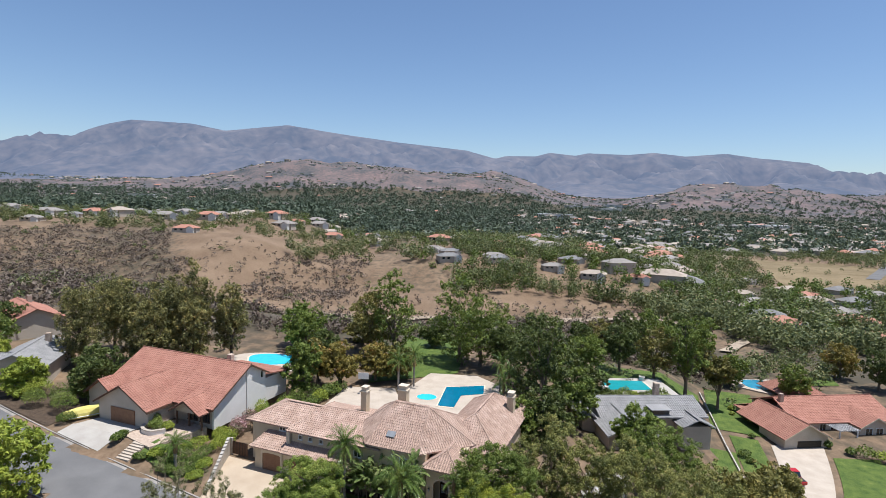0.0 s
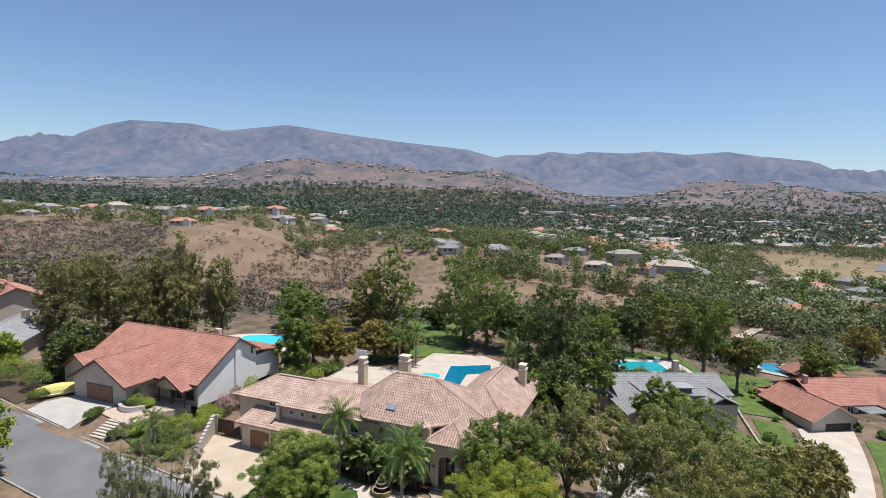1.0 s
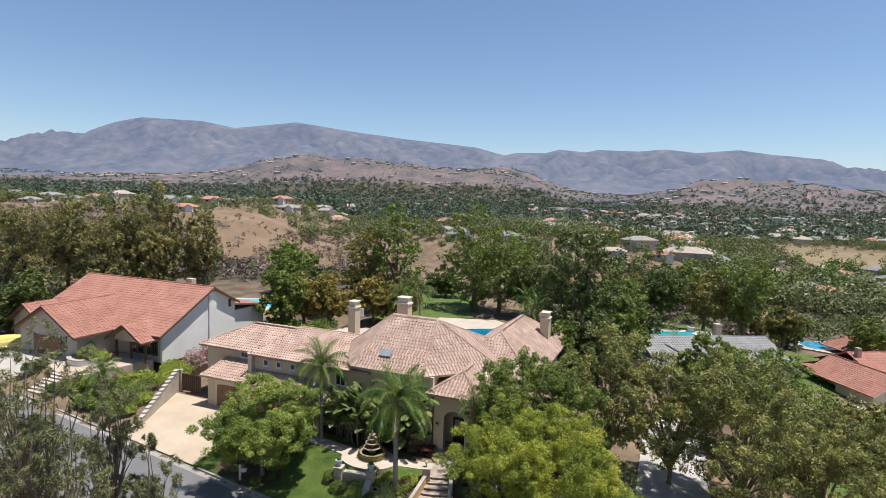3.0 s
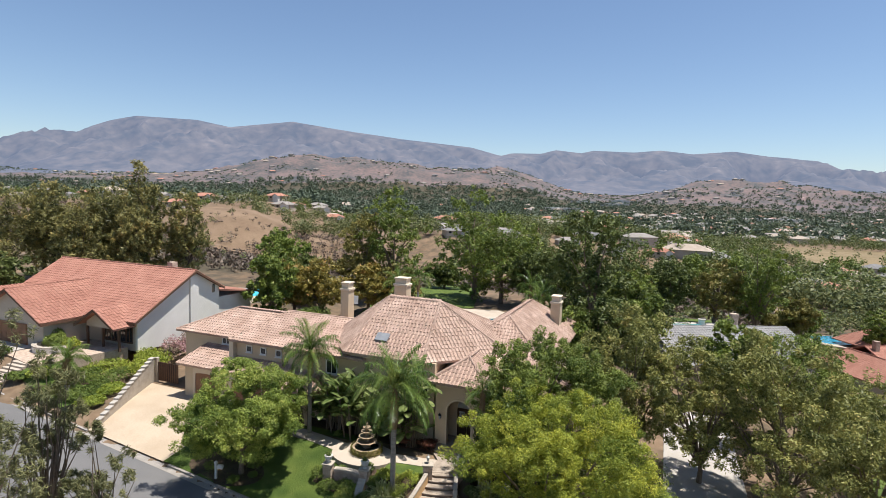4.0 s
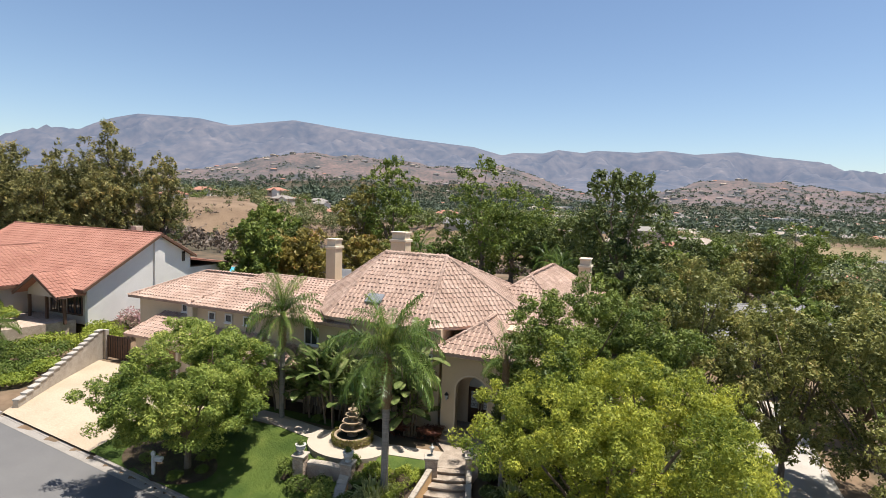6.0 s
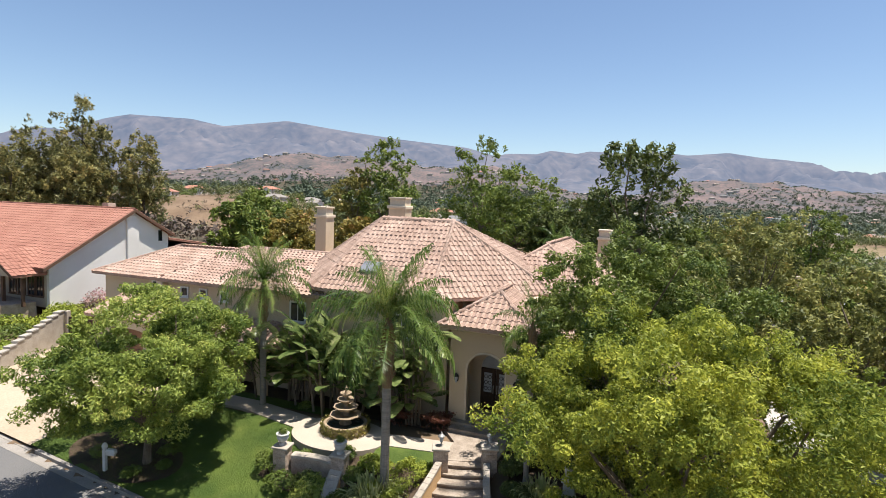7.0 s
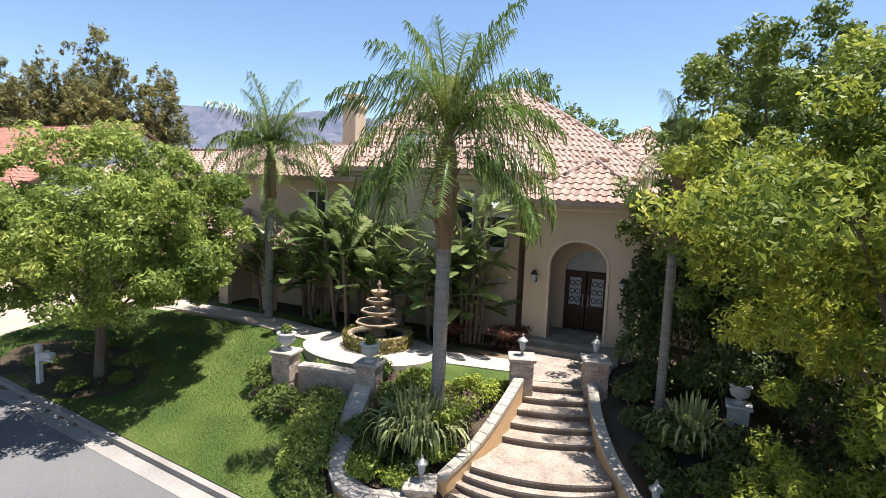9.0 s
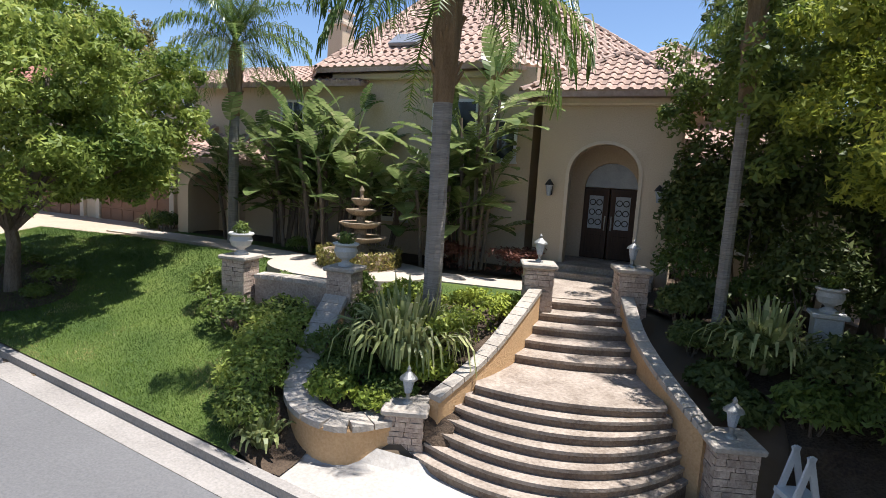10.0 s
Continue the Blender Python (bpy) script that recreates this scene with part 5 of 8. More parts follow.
def stone_pillar(x, y, z0, z1, s=0.6, rz=20, label="square pillar of stacked ledge stone with flat cap"):
    """A core with courses of single stones of uneven length, and a chamfered cap."""
    rng = random.Random(int(x * 100))
    g = thing("stone_pillar", label, "pillar", pose(x, y, z0, 0, 0, rz), "stone pillars of the front steps")
    h = z1 - z0
    part("core", bx(-s / 2 + 0.04, s / 2 - 0.04, -s / 2 + 0.04, s / 2 - 0.04, -0.4, h - 0.1), LEDGE, g)
    z = -0.15
    while z < h - 0.14:
        ch = min(rng.uniform(0.07, 0.14), h - 0.105 - z)
        for side in range(4):
            a = -s / 2
            while a < s / 2 - 0.02:
                ln = min(rng.uniform(0.12, 0.34), s / 2 - a)
                if s / 2 - a - ln < 0.06:
                    ln = s / 2 - a
                o = rng.uniform(-0.008, 0.014)
                bm = bx(a + 0.004, a + ln - 0.004, -s / 2 - o, -s / 2 + 0.06, z + 0.004, z + ch - 0.004)
                st = part("stone", bm, LEDGE, g)
                st.matrix_local = pose(0, 0, 0, 0, 0, 90 * side)
                a += ln
        z += ch
    part("cap", bx(-s / 2 - 0.07, s / 2 + 0.07, -s / 2 - 0.07, s / 2 + 0.07, h - 0.1, h, 0.025), CAP, g)
    return g


def pillar_lantern(x, y, z):
    g = thing("pillar_lantern", "small weathered metal post lantern on a pillar cap", "lantern", pose(x, y, z, 0, 0, 20), "pillar lanterns")
    part("foot", lathe([(0.09, 0), (0.08, 0.03), (0.035, 0.06), (0.03, 0.14), (0.06, 0.17)], 12), IRON, g)
    part("glass", moved(lathe([(0.06, 0), (0.1, 0.22)], 8), 0, 0, 0.171), FG, g)
    part("lid", moved(lathe([(0.15, 0), (0.14, 0.03), (0.05, 0.11), (0.03, 0.13), (0.035, 0.17), (0.008, 0.22)], 12), 0, 0, 0.391), IRON, g)
    return g


def urn(x, y, z, s=1.0, label="pale stone urn planted with a small shrub", seed=1):
    g = thing("urn", label, "urn", pose(x, y, z, 0, 0, 10), "stone urns")
    part("foot", moved(lathe([(0.15, 0), (0.15, 0.05), (0.07, 0.1), (0.08, 0.13)], 16), 0, 0, 0, 0, s), URN, g)
    part("bowl", moved(lathe([(0.08, 0.131), (0.2, 0.2), (0.25, 0.32), (0.22, 0.41), (0.28, 0.46), (0.27, 0.49), (0.2, 0.48)], 18), 0, 0, 0, 0, s), URN, g)
    rng = np.random.default_rng(seed)
    v = rng.normal(size=(260, 3))
    v /= np.linalg.norm(v, axis=1, keepdims=True)
    P = v * rng.uniform(0.4, 1, (260, 1)) * np.array([0.2, 0.2, 0.16]) * s + np.array([0, 0, 0.58 * s])
    part("planting", quads_mesh("planting", leaf_quads(P, v, 0.045, rng), L_HEDGE), L_HEDGE, g)
    return g


for x, y, z0, z1 in ((-24.42, 57.85, 0.0, 0.93), (-22.62, 58.75, 0.0, 0.93), (-25.4, 53.95, -2.0, -1.03), (-20.72, 55.1, -2.0, -0.9)):
    stone_pillar(x, y, z0, z1)
    pillar_lantern(x, y, z1)
for x, y in ((-30.65, 55.7), (-28.1, 56.05)):
    stone_pillar(x, y, -0.75, 0.62, 0.56, 8, "square pillar of stacked ledge stone carrying an urn")
    urn(x, y, 0.62, 1.0, seed=int(-x))
# urn on a pedestal in the shaded bed
pd = thing("pedestal", "grey stone pedestal in the shaded bed", "pedestal", pose(-19.2, 57.9, zl(-19.2, 57.9)))
part("shaft", bx(-0.22, 0.22, -0.22, 0.22, -0.1, 0.7, 0.02), URN, pd)
part("plinth", bx(-0.3, 0.3, -0.3, 0.3, -0.12, 0.08, 0.02), URN, pd)
part("top", bx(-0.28, 0.28, -0.28, 0.28, 0.7, 0.78, 0.015), URN, pd)
urn(-19.2, 57.9, zl(-19.2, 57.9) + 0.78, 0.9, "grey stone urn on a pedestal in the shade", 9)

# tiered fountain
FN = thing("fountain", "tiered tan stone fountain with scalloped bowls", "fountain", pose(-29.75, 59.15, TZ))
part("basin", lathe([(1.0, 0.0), (1.02, 0.42), (0.88, 0.44), (0.86, 0.3), (0.2, 0.28)], 32), FOUNT, FN)
part("basin_water", lathe([(0.85, 0.3), (0.85, 0.36)], 24), watermat("still_basin_water", (0.05, 0.065, 0.055)), FN)
part("stem", lathe([(0.3, 0.36), (0.24, 0.5), (0.14, 0.7), (0.18, 0.9), (0.1, 1.1), (0.12, 1.3), (0.07, 1.5), (0.08, 1.75), (0.04, 1.95), (0.07, 2.05), (0.02, 2.18)], 14), FOUNT, FN)
for z, r in ((0.72, 0.72), (1.1, 0.56), (1.45, 0.4), (1.74, 0.27)):
    part("bowl", moved(lathe([(0.1, -0.1), (r * 0.7, -0.05), (r, 0.05), (r * 1.02, 0.09), (r * 0.93, 0.1), (r * 0.3, 0.03)], 32, 0.04, 8), 0, 0, z), FOUNT, FN)
rng = np.random.default_rng(77)
a = rng.uniform(0, 2 * math.pi, 1500)
rr = rng.uniform(1.03, 1.17, 1500)
P = np.stack([rr * np.cos(a), rr * np.sin(a), rng.uniform(0.02, 0.5, 1500)], 1)
rh = thing("ring_hedge", "low clipped hedge ringing the fountain basin", "hedge", pose(-29.75, 59.15, TZ))
part("foliage", quads_mesh("foliage", leaf_quads(P, np.stack([np.cos(a), np.sin(a), a * 0], 1), 0.06, rng, 0.4, 0.0), L_OLIVE), L_OLIVE, rh)

# clipped and loose shrubs of the front
shrub("clipped_hedge", "clipped reddish barberry hedge before the house", -26.9, 61.3, 0.0, 1.55, 0.45, 0.75, L_RED, 3200, 0.06, 41, 6, "hedge", 0.85)
shrub("hedge", "bright lime-green clipped hedge along the steps", -25.55, 56.4, zl(-25.6, 56.4), 0.62, 1.5, 0.8, L_BRIGHT, 3600, 0.06, 42, -8, "hedge", 0.6)
shrub("shrub", "round clipped green shrub in the small lawn", -27.0, 57.0, zl(-27, 57.0), 0.8, 0.6, 0.75, L_BRIGHT, 1700, 0.06, 43)
for i, (x, y, rx, ry, h, m) in enumerate(((-31.3, 55.6, 0.6, 0.55, 1.05, L_HEDGE), (-30.2, 55.0, 0.75, 0.55, 0.8, L_HEDGE), (-29.2, 55.4, 0.6, 0.5, 0.75, L_DARK), (-30.1, 56.5, 0.4, 0.35, 0.7, L_HEDGE),
                                          (-28.8, 55.1, 0.65, 0.65, 0.95, L_ASH), (-28.65, 54.5, 0.65, 0.7, 0.95, L_ASH), (-28.4, 53.9, 0.65, 0.7, 0.95, L_ASH), (-28.1, 53.3, 0.6, 0.65, 0.9, L_ASH), (-27.7, 52.8, 0.5, 0.5, 0.7, L_MID), (-28.6, 57.2, 0.6, 0.5, 0.7, L_HEDGE),
                                          (-26.9, 54.0, 0.7, 0.45, 0.5, L_BRIGHT), (-26.0, 54.0, 0.45, 0.4, 0.4, L_BRIGHT), (-27.4, 55.0, 0.5, 0.8, 0.7, L_HEDGE), (-25.5, 54.9, 0.5, 0.6, 0.6, L_BRIGHT), (-25.9, 54.3, 0.5, 0.4, 0.45, L_HEDGE), (-26.9, 54.5, 0.6, 0.5, 0.55, L_HEDGE), (-27.6, 56.2, 0.5, 0.6, 0.7, L_HEDGE))):
    shrub("shrub", "leafy green garden shrub in a planting bed", x, y, zl(x, y), rx, ry, h, m, 1300, 0.055, 50 + i, 13 * i, group="garden shrubs")
flax(-26.1, 55.1, zl(-26.1, 55.1) + 0.05, 2.1, 380, 61)
flax(-20.2, 57.2, zl(-20.2, 57.2), 1.7, 170, 62)
flax(-27.3, 52.75, zl(-27.3, 52.75), 0.75, 110, 63, "grey-green tufted grass clump at the kerb")
for i, (x, y, h, sp, n) in enumerate(((-33.5, 61.2, 5.0, 1.4, 34), (-31.9, 61.0, 5.2, 1.5, 40), (-30.6, 61.5, 3.6, 1.0, 20), (-27.9, 61.9, 3.8, 0.9, 26), (-27.3, 61.4, 6.0, 0.7, 18), (-28.6, 61.3, 3.0, 0.8, 16), (-36.0, 61.0, 4.6, 0.8, 16), (-34.6, 61.6, 4.2, 1.0, 22))):
    bird_plant(x, y, 0.0, h + 0.4, sp, int(n * 3.4), 70 + i)
for i, (x, y, rx, h) in enumerate(((-18.5, 55.8, 0.8, 1.1), (-17.3, 56.6, 1.0, 1.4), (-16.0, 55.6, 1.2, 1.5), (-18.0, 58.8, 1.1, 1.5), (-21.5, 60.4, 0.9, 1.9), (-20.6, 61.6, 1.1, 2.4), (-16.0, 58.6, 1.4, 2.0), (-21.2, 59.3, 0.6, 0.9), (-19.9, 59.8, 0.9, 1.2), (-13.4, 57.2, 1.5, 2.0), (-19.6, 55.9, 0.6, 0.8), (-14.0, 54.4, 1.3, 1.4), (-16.5, 61.5, 1.8, 3.2), (-13.5, 61.0, 1.8, 3.0), (-10.5, 60.0, 1.9, 3.2), (-10.5, 56.5, 1.6, 2.4), (-18.9, 62.6, 1.5, 3.0), (-11.5, 64.0, 2.0, 3.6), (-7.5, 58.0, 1.8, 3.0))):
    shrub("shrub", "dark green shrub in the shaded bed", x, y, zl(x, y), rx, rx * 0.9, h, L_DARK if i % 2 else L_HEDGE, 1500, 0.07, 80 + i, 31 * i, group="shrubs of the shaded bed")
for i, (x, y, rx, h) in enumerate(((-39.0, 53.9, 0.6, 0.5), (-38.4, 55.3, 0.7, 0.5), (-36.2, 55.1, 0.6, 0.5), (-36.6, 53.4, 0.5, 0.45), (-35.7, 54.3, 0.4, 0.4), (-39.6, 60.9, 0.5, 0.8), (-40.0, 61.6, 0.5, 0.7), (-33.0, 60.6, 0.4, 0.5))):
    shrub("shrub", "low leafy shrub under the driveway tree" if i < 5 else "low shrub beside the garden walk", x, y, zl(x, y), rx, rx * 0.8, h, L_HEDGE, 800, 0.055, 100 + i, 31 * i, group="low front shrubs")
flax(-40.4, 61.1, 0.0, 1.0, 80, 64, "upright flax beside the garage")

for i, (x, y, rx, h) in enumerate(((-21.5, 61.0, 0.8, 4.2), (-20.3, 60.9, 1.2, 5.0), (-18.9, 61.0, 1.5, 5.0), (-17.0, 60.2, 1.8, 5.2), (-14.8, 60.0, 2.0, 5.6), (-19.3, 58.9, 1.1, 2.2), (-17.4, 57.8, 1.3, 2.3), (-12.4, 58.4, 2.0, 5.0), (-15.6, 57.4, 1.5, 3.2), (-17.8, 54.0, 1.1, 1.2), (-20.5, 57.0, 0.7, 0.9), (-21.3, 57.5, 0.45, 0.6), (-20.9, 56.6, 0.5, 0.6), (-20.5, 56.0, 0.5, 0.6), (-21.6, 58.3, 0.5, 0.8), (-19.0, 56.6, 0.9, 1.2), (-16.2, 53.6, 1.2, 1.5), (-14.2, 53.2, 1.4, 1.8))):
    shrub("shrub", "tall dark evergreen shrub in deep shade" if h > 3 else "dark leafy shrub under the trees", x, y, zl(x, y), rx, rx * 0.9, h, L_DARK, 3600 if h > 3 else 1500, 0.1 if h > 3 else 0.08, 140 + i, 17 * i, group="dark shrubs beside the entrance")

# letter box post and the sign at the kerb
lb = thing("letter_box", "white letter box on a post with a lantern", "letter box", pose(-37.9, 53.25, zl(-37.9, 53.25), 0, 0, 10))
part("post", bx(-0.07, 0.07, -0.07, 0.07, -0.2, 0.95, 0.01), WHITE, lb)
part("arm", bx(-0.05, 0.5, -0.05, 0.05, 0.72, 0.8, 0.01), WHITE, lb)
part("box", bx(0.1, 0.55, -0.11, 0.11, 0.801, 1.0, 0.04), WHITE, lb)
part("lantern", moved(lathe([(0.05, 0), (0.1, 0.05), (0.12, 0.16), (0.08, 0.26), (0.02, 0.3)], 10), 0, 0, 0.951), WHITE, lb)
sg = thing("trestle_sign", "white timber A-frame trestle standing by the steps", "sign", pose(-19.85, 54.9, zl(-19.85, 54.9), 0, 0, 25))
for sx in (-1, 1):
    for sy in (-0.16, 0.16):
        ob = part("leg", bx(-0.045, 0.045, -0.02, 0.02, 0.0, 1.16, 0.004), WHITE, sg)
        ob.matrix_local = Matrix.Translation((sx * 0.27, sy, -0.02)) @ pose(0, 0, 0, 0, -sx * 14.5, 0)
part("crossbar", bx(-0.22, 0.22, -0.19, 0.19, 0.42, 0.5, 0.004), WHITE, sg)
# driveway side wall
dwl = thing("driveway_wall", "stepped grey block wall beside the driveway", "garden wall", kind="structure")
P = [Vector((-50.85, 54.35, 0)).lerp(Vector((-55.6, 63.4, 0)), k / 14) for k in range(15)]
for k in range(14):
    a, b = P[k], P[k + 1]
    zt = 0.0 + 2.0 * k / 13
    part("wall_block", wall_strip([(a.x, a.y, zt + 0.25), (b.x, b.y, zt + 0.25)], 0.3, lambda x, y: -1.2), CAP, dwl)
    part("cap_stone", wall_strip([(a.x, a.y, zt + 0.34), (b.x, b.y, zt + 0.34)], 0.4, lambda x, y: zt + 0.251), CONCRETE, dwl)
gt = thing("driveway_gate", "brown metal side gate at the end of the driveway", "gate", pose(-55.3, 63.6, 0))
part("gate_post", bx(-0.15, 0.15, -0.15, 0.15, -0.2, 2.3, 0.02), CAP, gt)
part("gate_frame", bx(0.16, 2.7, -0.03, 0.03, 0.1, 1.9, 0.01), BROWNTRIM, gt)
for k in range(9):
    part("picket", bx(0.25 + k * 0.27, 0.29 + k * 0.27, -0.06, -0.031, 0.12, 1.88), DARKMET, gt)


# ---- neighbouring houses ----
def barge(parent, pts, m=None):
    """Fascia boards along rakes and eaves."""
    for a, b in pts:
        bm = bmesh.new()
        a, b = Vector(a), Vector(b)
        d = (b - a).normalized()
        s = d.cross(Vector((0, 0, 1))).normalized() * 0.04
        v = [bm.verts.new(p) for p in (a + s, b + s, b - s, a - s)]
        w = [bm.verts.new(p - Vector((0, 0, 0.26))) for p in (a + s, b + s, b - s, a - s)]
        bm.faces.new(v)
        bm.faces.new(w[::-1])
        for i in range(4):
            bm.faces.new((v[i], w[i], w[(i + 1) % 4], v[(i + 1) % 4]))
        bmesh.ops.recalc_face_normals(bm, faces=bm.faces)
        part("fascia", bm, m or BROWNTRIM, parent)


BIG = (0.36, 0.42, 0.05)
N = thing("house", "single-storey stucco house with red tile gable roofs", "house", pose(0, 0, 0))
gz = 2.0
mg = gable(-83.0, -60.2, 65.2, 77.5, 4.75, 9.3, "x", 6.86)
roof_faces(N, mg, TILE_RED, BIG, seed=21)
ym = mg[0][2][1]
ridge_caps(N, [((-83, ym, 9.3), (-60.2, ym, 9.3))], TILE_RED)
for x in (-82.6, -61.0):
    part("gable_wall", gable_wall(([(x, 65.9, gz - 0.5), (x, 77.1, gz - 0.5), (x, 77.1, 6.9), (x, ym, 9.1), (x, 65.9, 5.0)], (0.3, 0, 0))), STUCCO_W, N)
part("wall", bx(-82.3, -61.0, 66.0, 66.3, gz - 0.5, 5.0), STUCCO_T, N)
part("wall", bx(-82.3, -61.0, 76.8, 77.1, gz - 0.5, 6.8), STUCCO_T, N)
barge(N, [((-60.2, 65.2, 4.75), (-60.2, ym, 9.3)), ((-60.2, ym, 9.3), (-60.2, 77.5, 6.86)), ((-83, 65.2, 4.72), (-60.2, 65.2, 4.72))])
part("wall_rib", bx(-60.99, -60.5, ym - 0.6, ym + 0.6, gz, 8.7, 0.03), STUCCO_W, N)
part("vent_window", bx(-60.75, -60.66, 76.0, 76.4, 6.3, 7.3), GLASS, N)
fg = gable(-78.6, -67.8, 60.8, 72.5, 4.65, 7.7, "y")
roof_faces(N, fg, TILE_RED, BIG, seed=22)
ridge_caps(N, [((-73.2, 60.8, 7.7), (-73.2, 71, 7.7))], TILE_RED)
part("gable_wall", gable_wall(([(-78.1, 61.4, gz - 0.5), (-68.3, 61.4, gz - 0.5), (-68.3, 61.4, 4.9), (-73.2, 61.4, 7.5), (-78.1, 61.4, 4.9)], (0, 0.3, 0))), STUCCO_T, N)
part("wall", bx(-68.6, -68.3, 61.701, 66, gz - 0.5, 4.7), STUCCO_T, N)
part("wall", bx(-78.1, -77.8, 61.701, 66, gz - 0.5, 4.7), STUCCO_T, N)
barge(N, [((-78.6, 60.8, 4.65), (-73.2, 60.8, 7.7)), ((-73.2, 60.8, 7.7), (-67.8, 60.8, 4.65)), ((-67.8, 60.8, 4.62), (-67.8, 66, 4.62))])
gd = part("garage_door", bx(-75.6, -70.8, 61.3, 61.398, gz, 4.2), GARAGE, N, "brown panelled garage door")
for j in range(4):
    for i in range(6):
        part("door_panel", bx(-75.5 + i * 0.8, -74.85 + i * 0.8, 61.275, 61.299, gz + 0.08 + j * 0.54, gz + 0.5 + j * 0.54, 0.01), GARAGE, gd)
lg = gable(-84.2, -77.4, 63.3, 72.5, 4.4, 6.8, "y")
roof_faces(N, lg, TILE_RED, BIG, seed=23)
part("gable_wall", gable_wall(([(-83.7, 63.9, gz - 0.5), (-77.9, 63.9, gz - 0.5), (-77.9, 63.9, 4.6), (-80.8, 63.9, 6.6), (-83.7, 63.9, 4.6)], (0, 0.3, 0))), STUCCO_T, N)
barge(N, [((-84.2, 63.3, 4.4), (-80.8, 63.3, 6.8)), ((-80.8, 63.3, 6.8), (-77.4, 63.3, 4.4))])
eg = gable(-66.7, -60.9, 63.4, 70.5, 4.3, 6.1, "y")
roof_faces(N, eg, TILE_RED, BIG, seed=24)
part("gable_wall", gable_wall(([(-66.2, 64.4, 4.0), (-61.4, 64.4, 4.0), (-61.4, 64.4, 4.5), (-63.8, 64.4, 5.95), (-66.2, 64.4, 4.5)], (0, 0.2, 0))), STUCCO_T, N)
barge(N, [((-66.7, 63.4, 4.3), (-63.8, 63.4, 6.1)), ((-63.8, 63.4, 6.1), (-60.9, 63.4, 4.3))])
part("gable_vent", bx(-64.1, -63.5, 64.3, 64.399, 4.9, 5.5), GLASS, N)
for x in (-66.1, -63.8, -61.5):
    part("porch_post", bx(x - 0.1, x + 0.1, 64.35, 64.55, gz - 0.2, 4.0), BROWNTRIM, N)
for x0 in (-65.6, -64.5, -63.3, -62.3):
    window(N, x0, x0 + 0.75, 2.4, 3.9, 66.0, frame_mat=BROWNTRIM)
part("back_wall", bx(-72, -61.6, 77.101, 83.6, gz - 0.5, 5.4), STUCCO_W, N)
roof_faces(N, [[(-61.0, 84.6, 5.3), (-72.5, 84.6, 5.3), (-72.5, 77.2, 6.5), (-61.0, 77.2, 6.5)]], TILE_RED, BIG, seed=25)
part("chimney", bx(-66.3, -65.5, 74.6, 75.4, 7, 9.7, 0.02), LEDGE, N)

slab = lambda nm, pts, z, m, lab, cat: tagged(part(nm, prism(pts, z - 1.2, z), m), lab, cat, kind="structure")
slab("forecourt", [(-78.9, 58.2), (-69.9, 58.2), (-69.6, 61.3), (-78.0, 61.3)], 2.03, CONCRETE, "pale concrete forecourt of the neighbour's garage", "driveway")
dn = new("sloped_drive", sheet(lambda U, V: (-79.2 + 9.2 * U, (kerb_y(-79.2 + 9.2 * U) + 0.15) * (1 - V) + V * 58.25), 10, 8, CONCRETE, "sloped_drive", 0.05))
tagged(dn, "pale concrete drive down to the street", "driveway", kind="structure")
slab("brick_terrace", [(-69.5, 58.5), (-63.2, 57.2), (-62.2, 61.0), (-61.5, 65.4), (-66.8, 66.0), (-69.0, 62.5)], 2.04, LEDGE, "pinkish brick entrance terrace", "patio")
retaining([(-69.4, 62.6, 2.7), (-68.2, 60.4, 2.7), (-66.2, 60.0, 2.7), (-64.9, 61.3, 2.7)], "curved_planter", "pale curved planter wall on the terrace", 0.8, 0.35, STUCCO_W)
nst = thing("terrace_steps", "tan garden steps down to the street", "steps", kind="structure")
for k in range(7):
    part("tread", bx(-66.6, -64.4, 57.4 - 0.4 * k, 57.9 - 0.4 * k, 0.6 - 0.05 * k, 1.98 - 0.17 * k, 0.01), PATIO, nst)
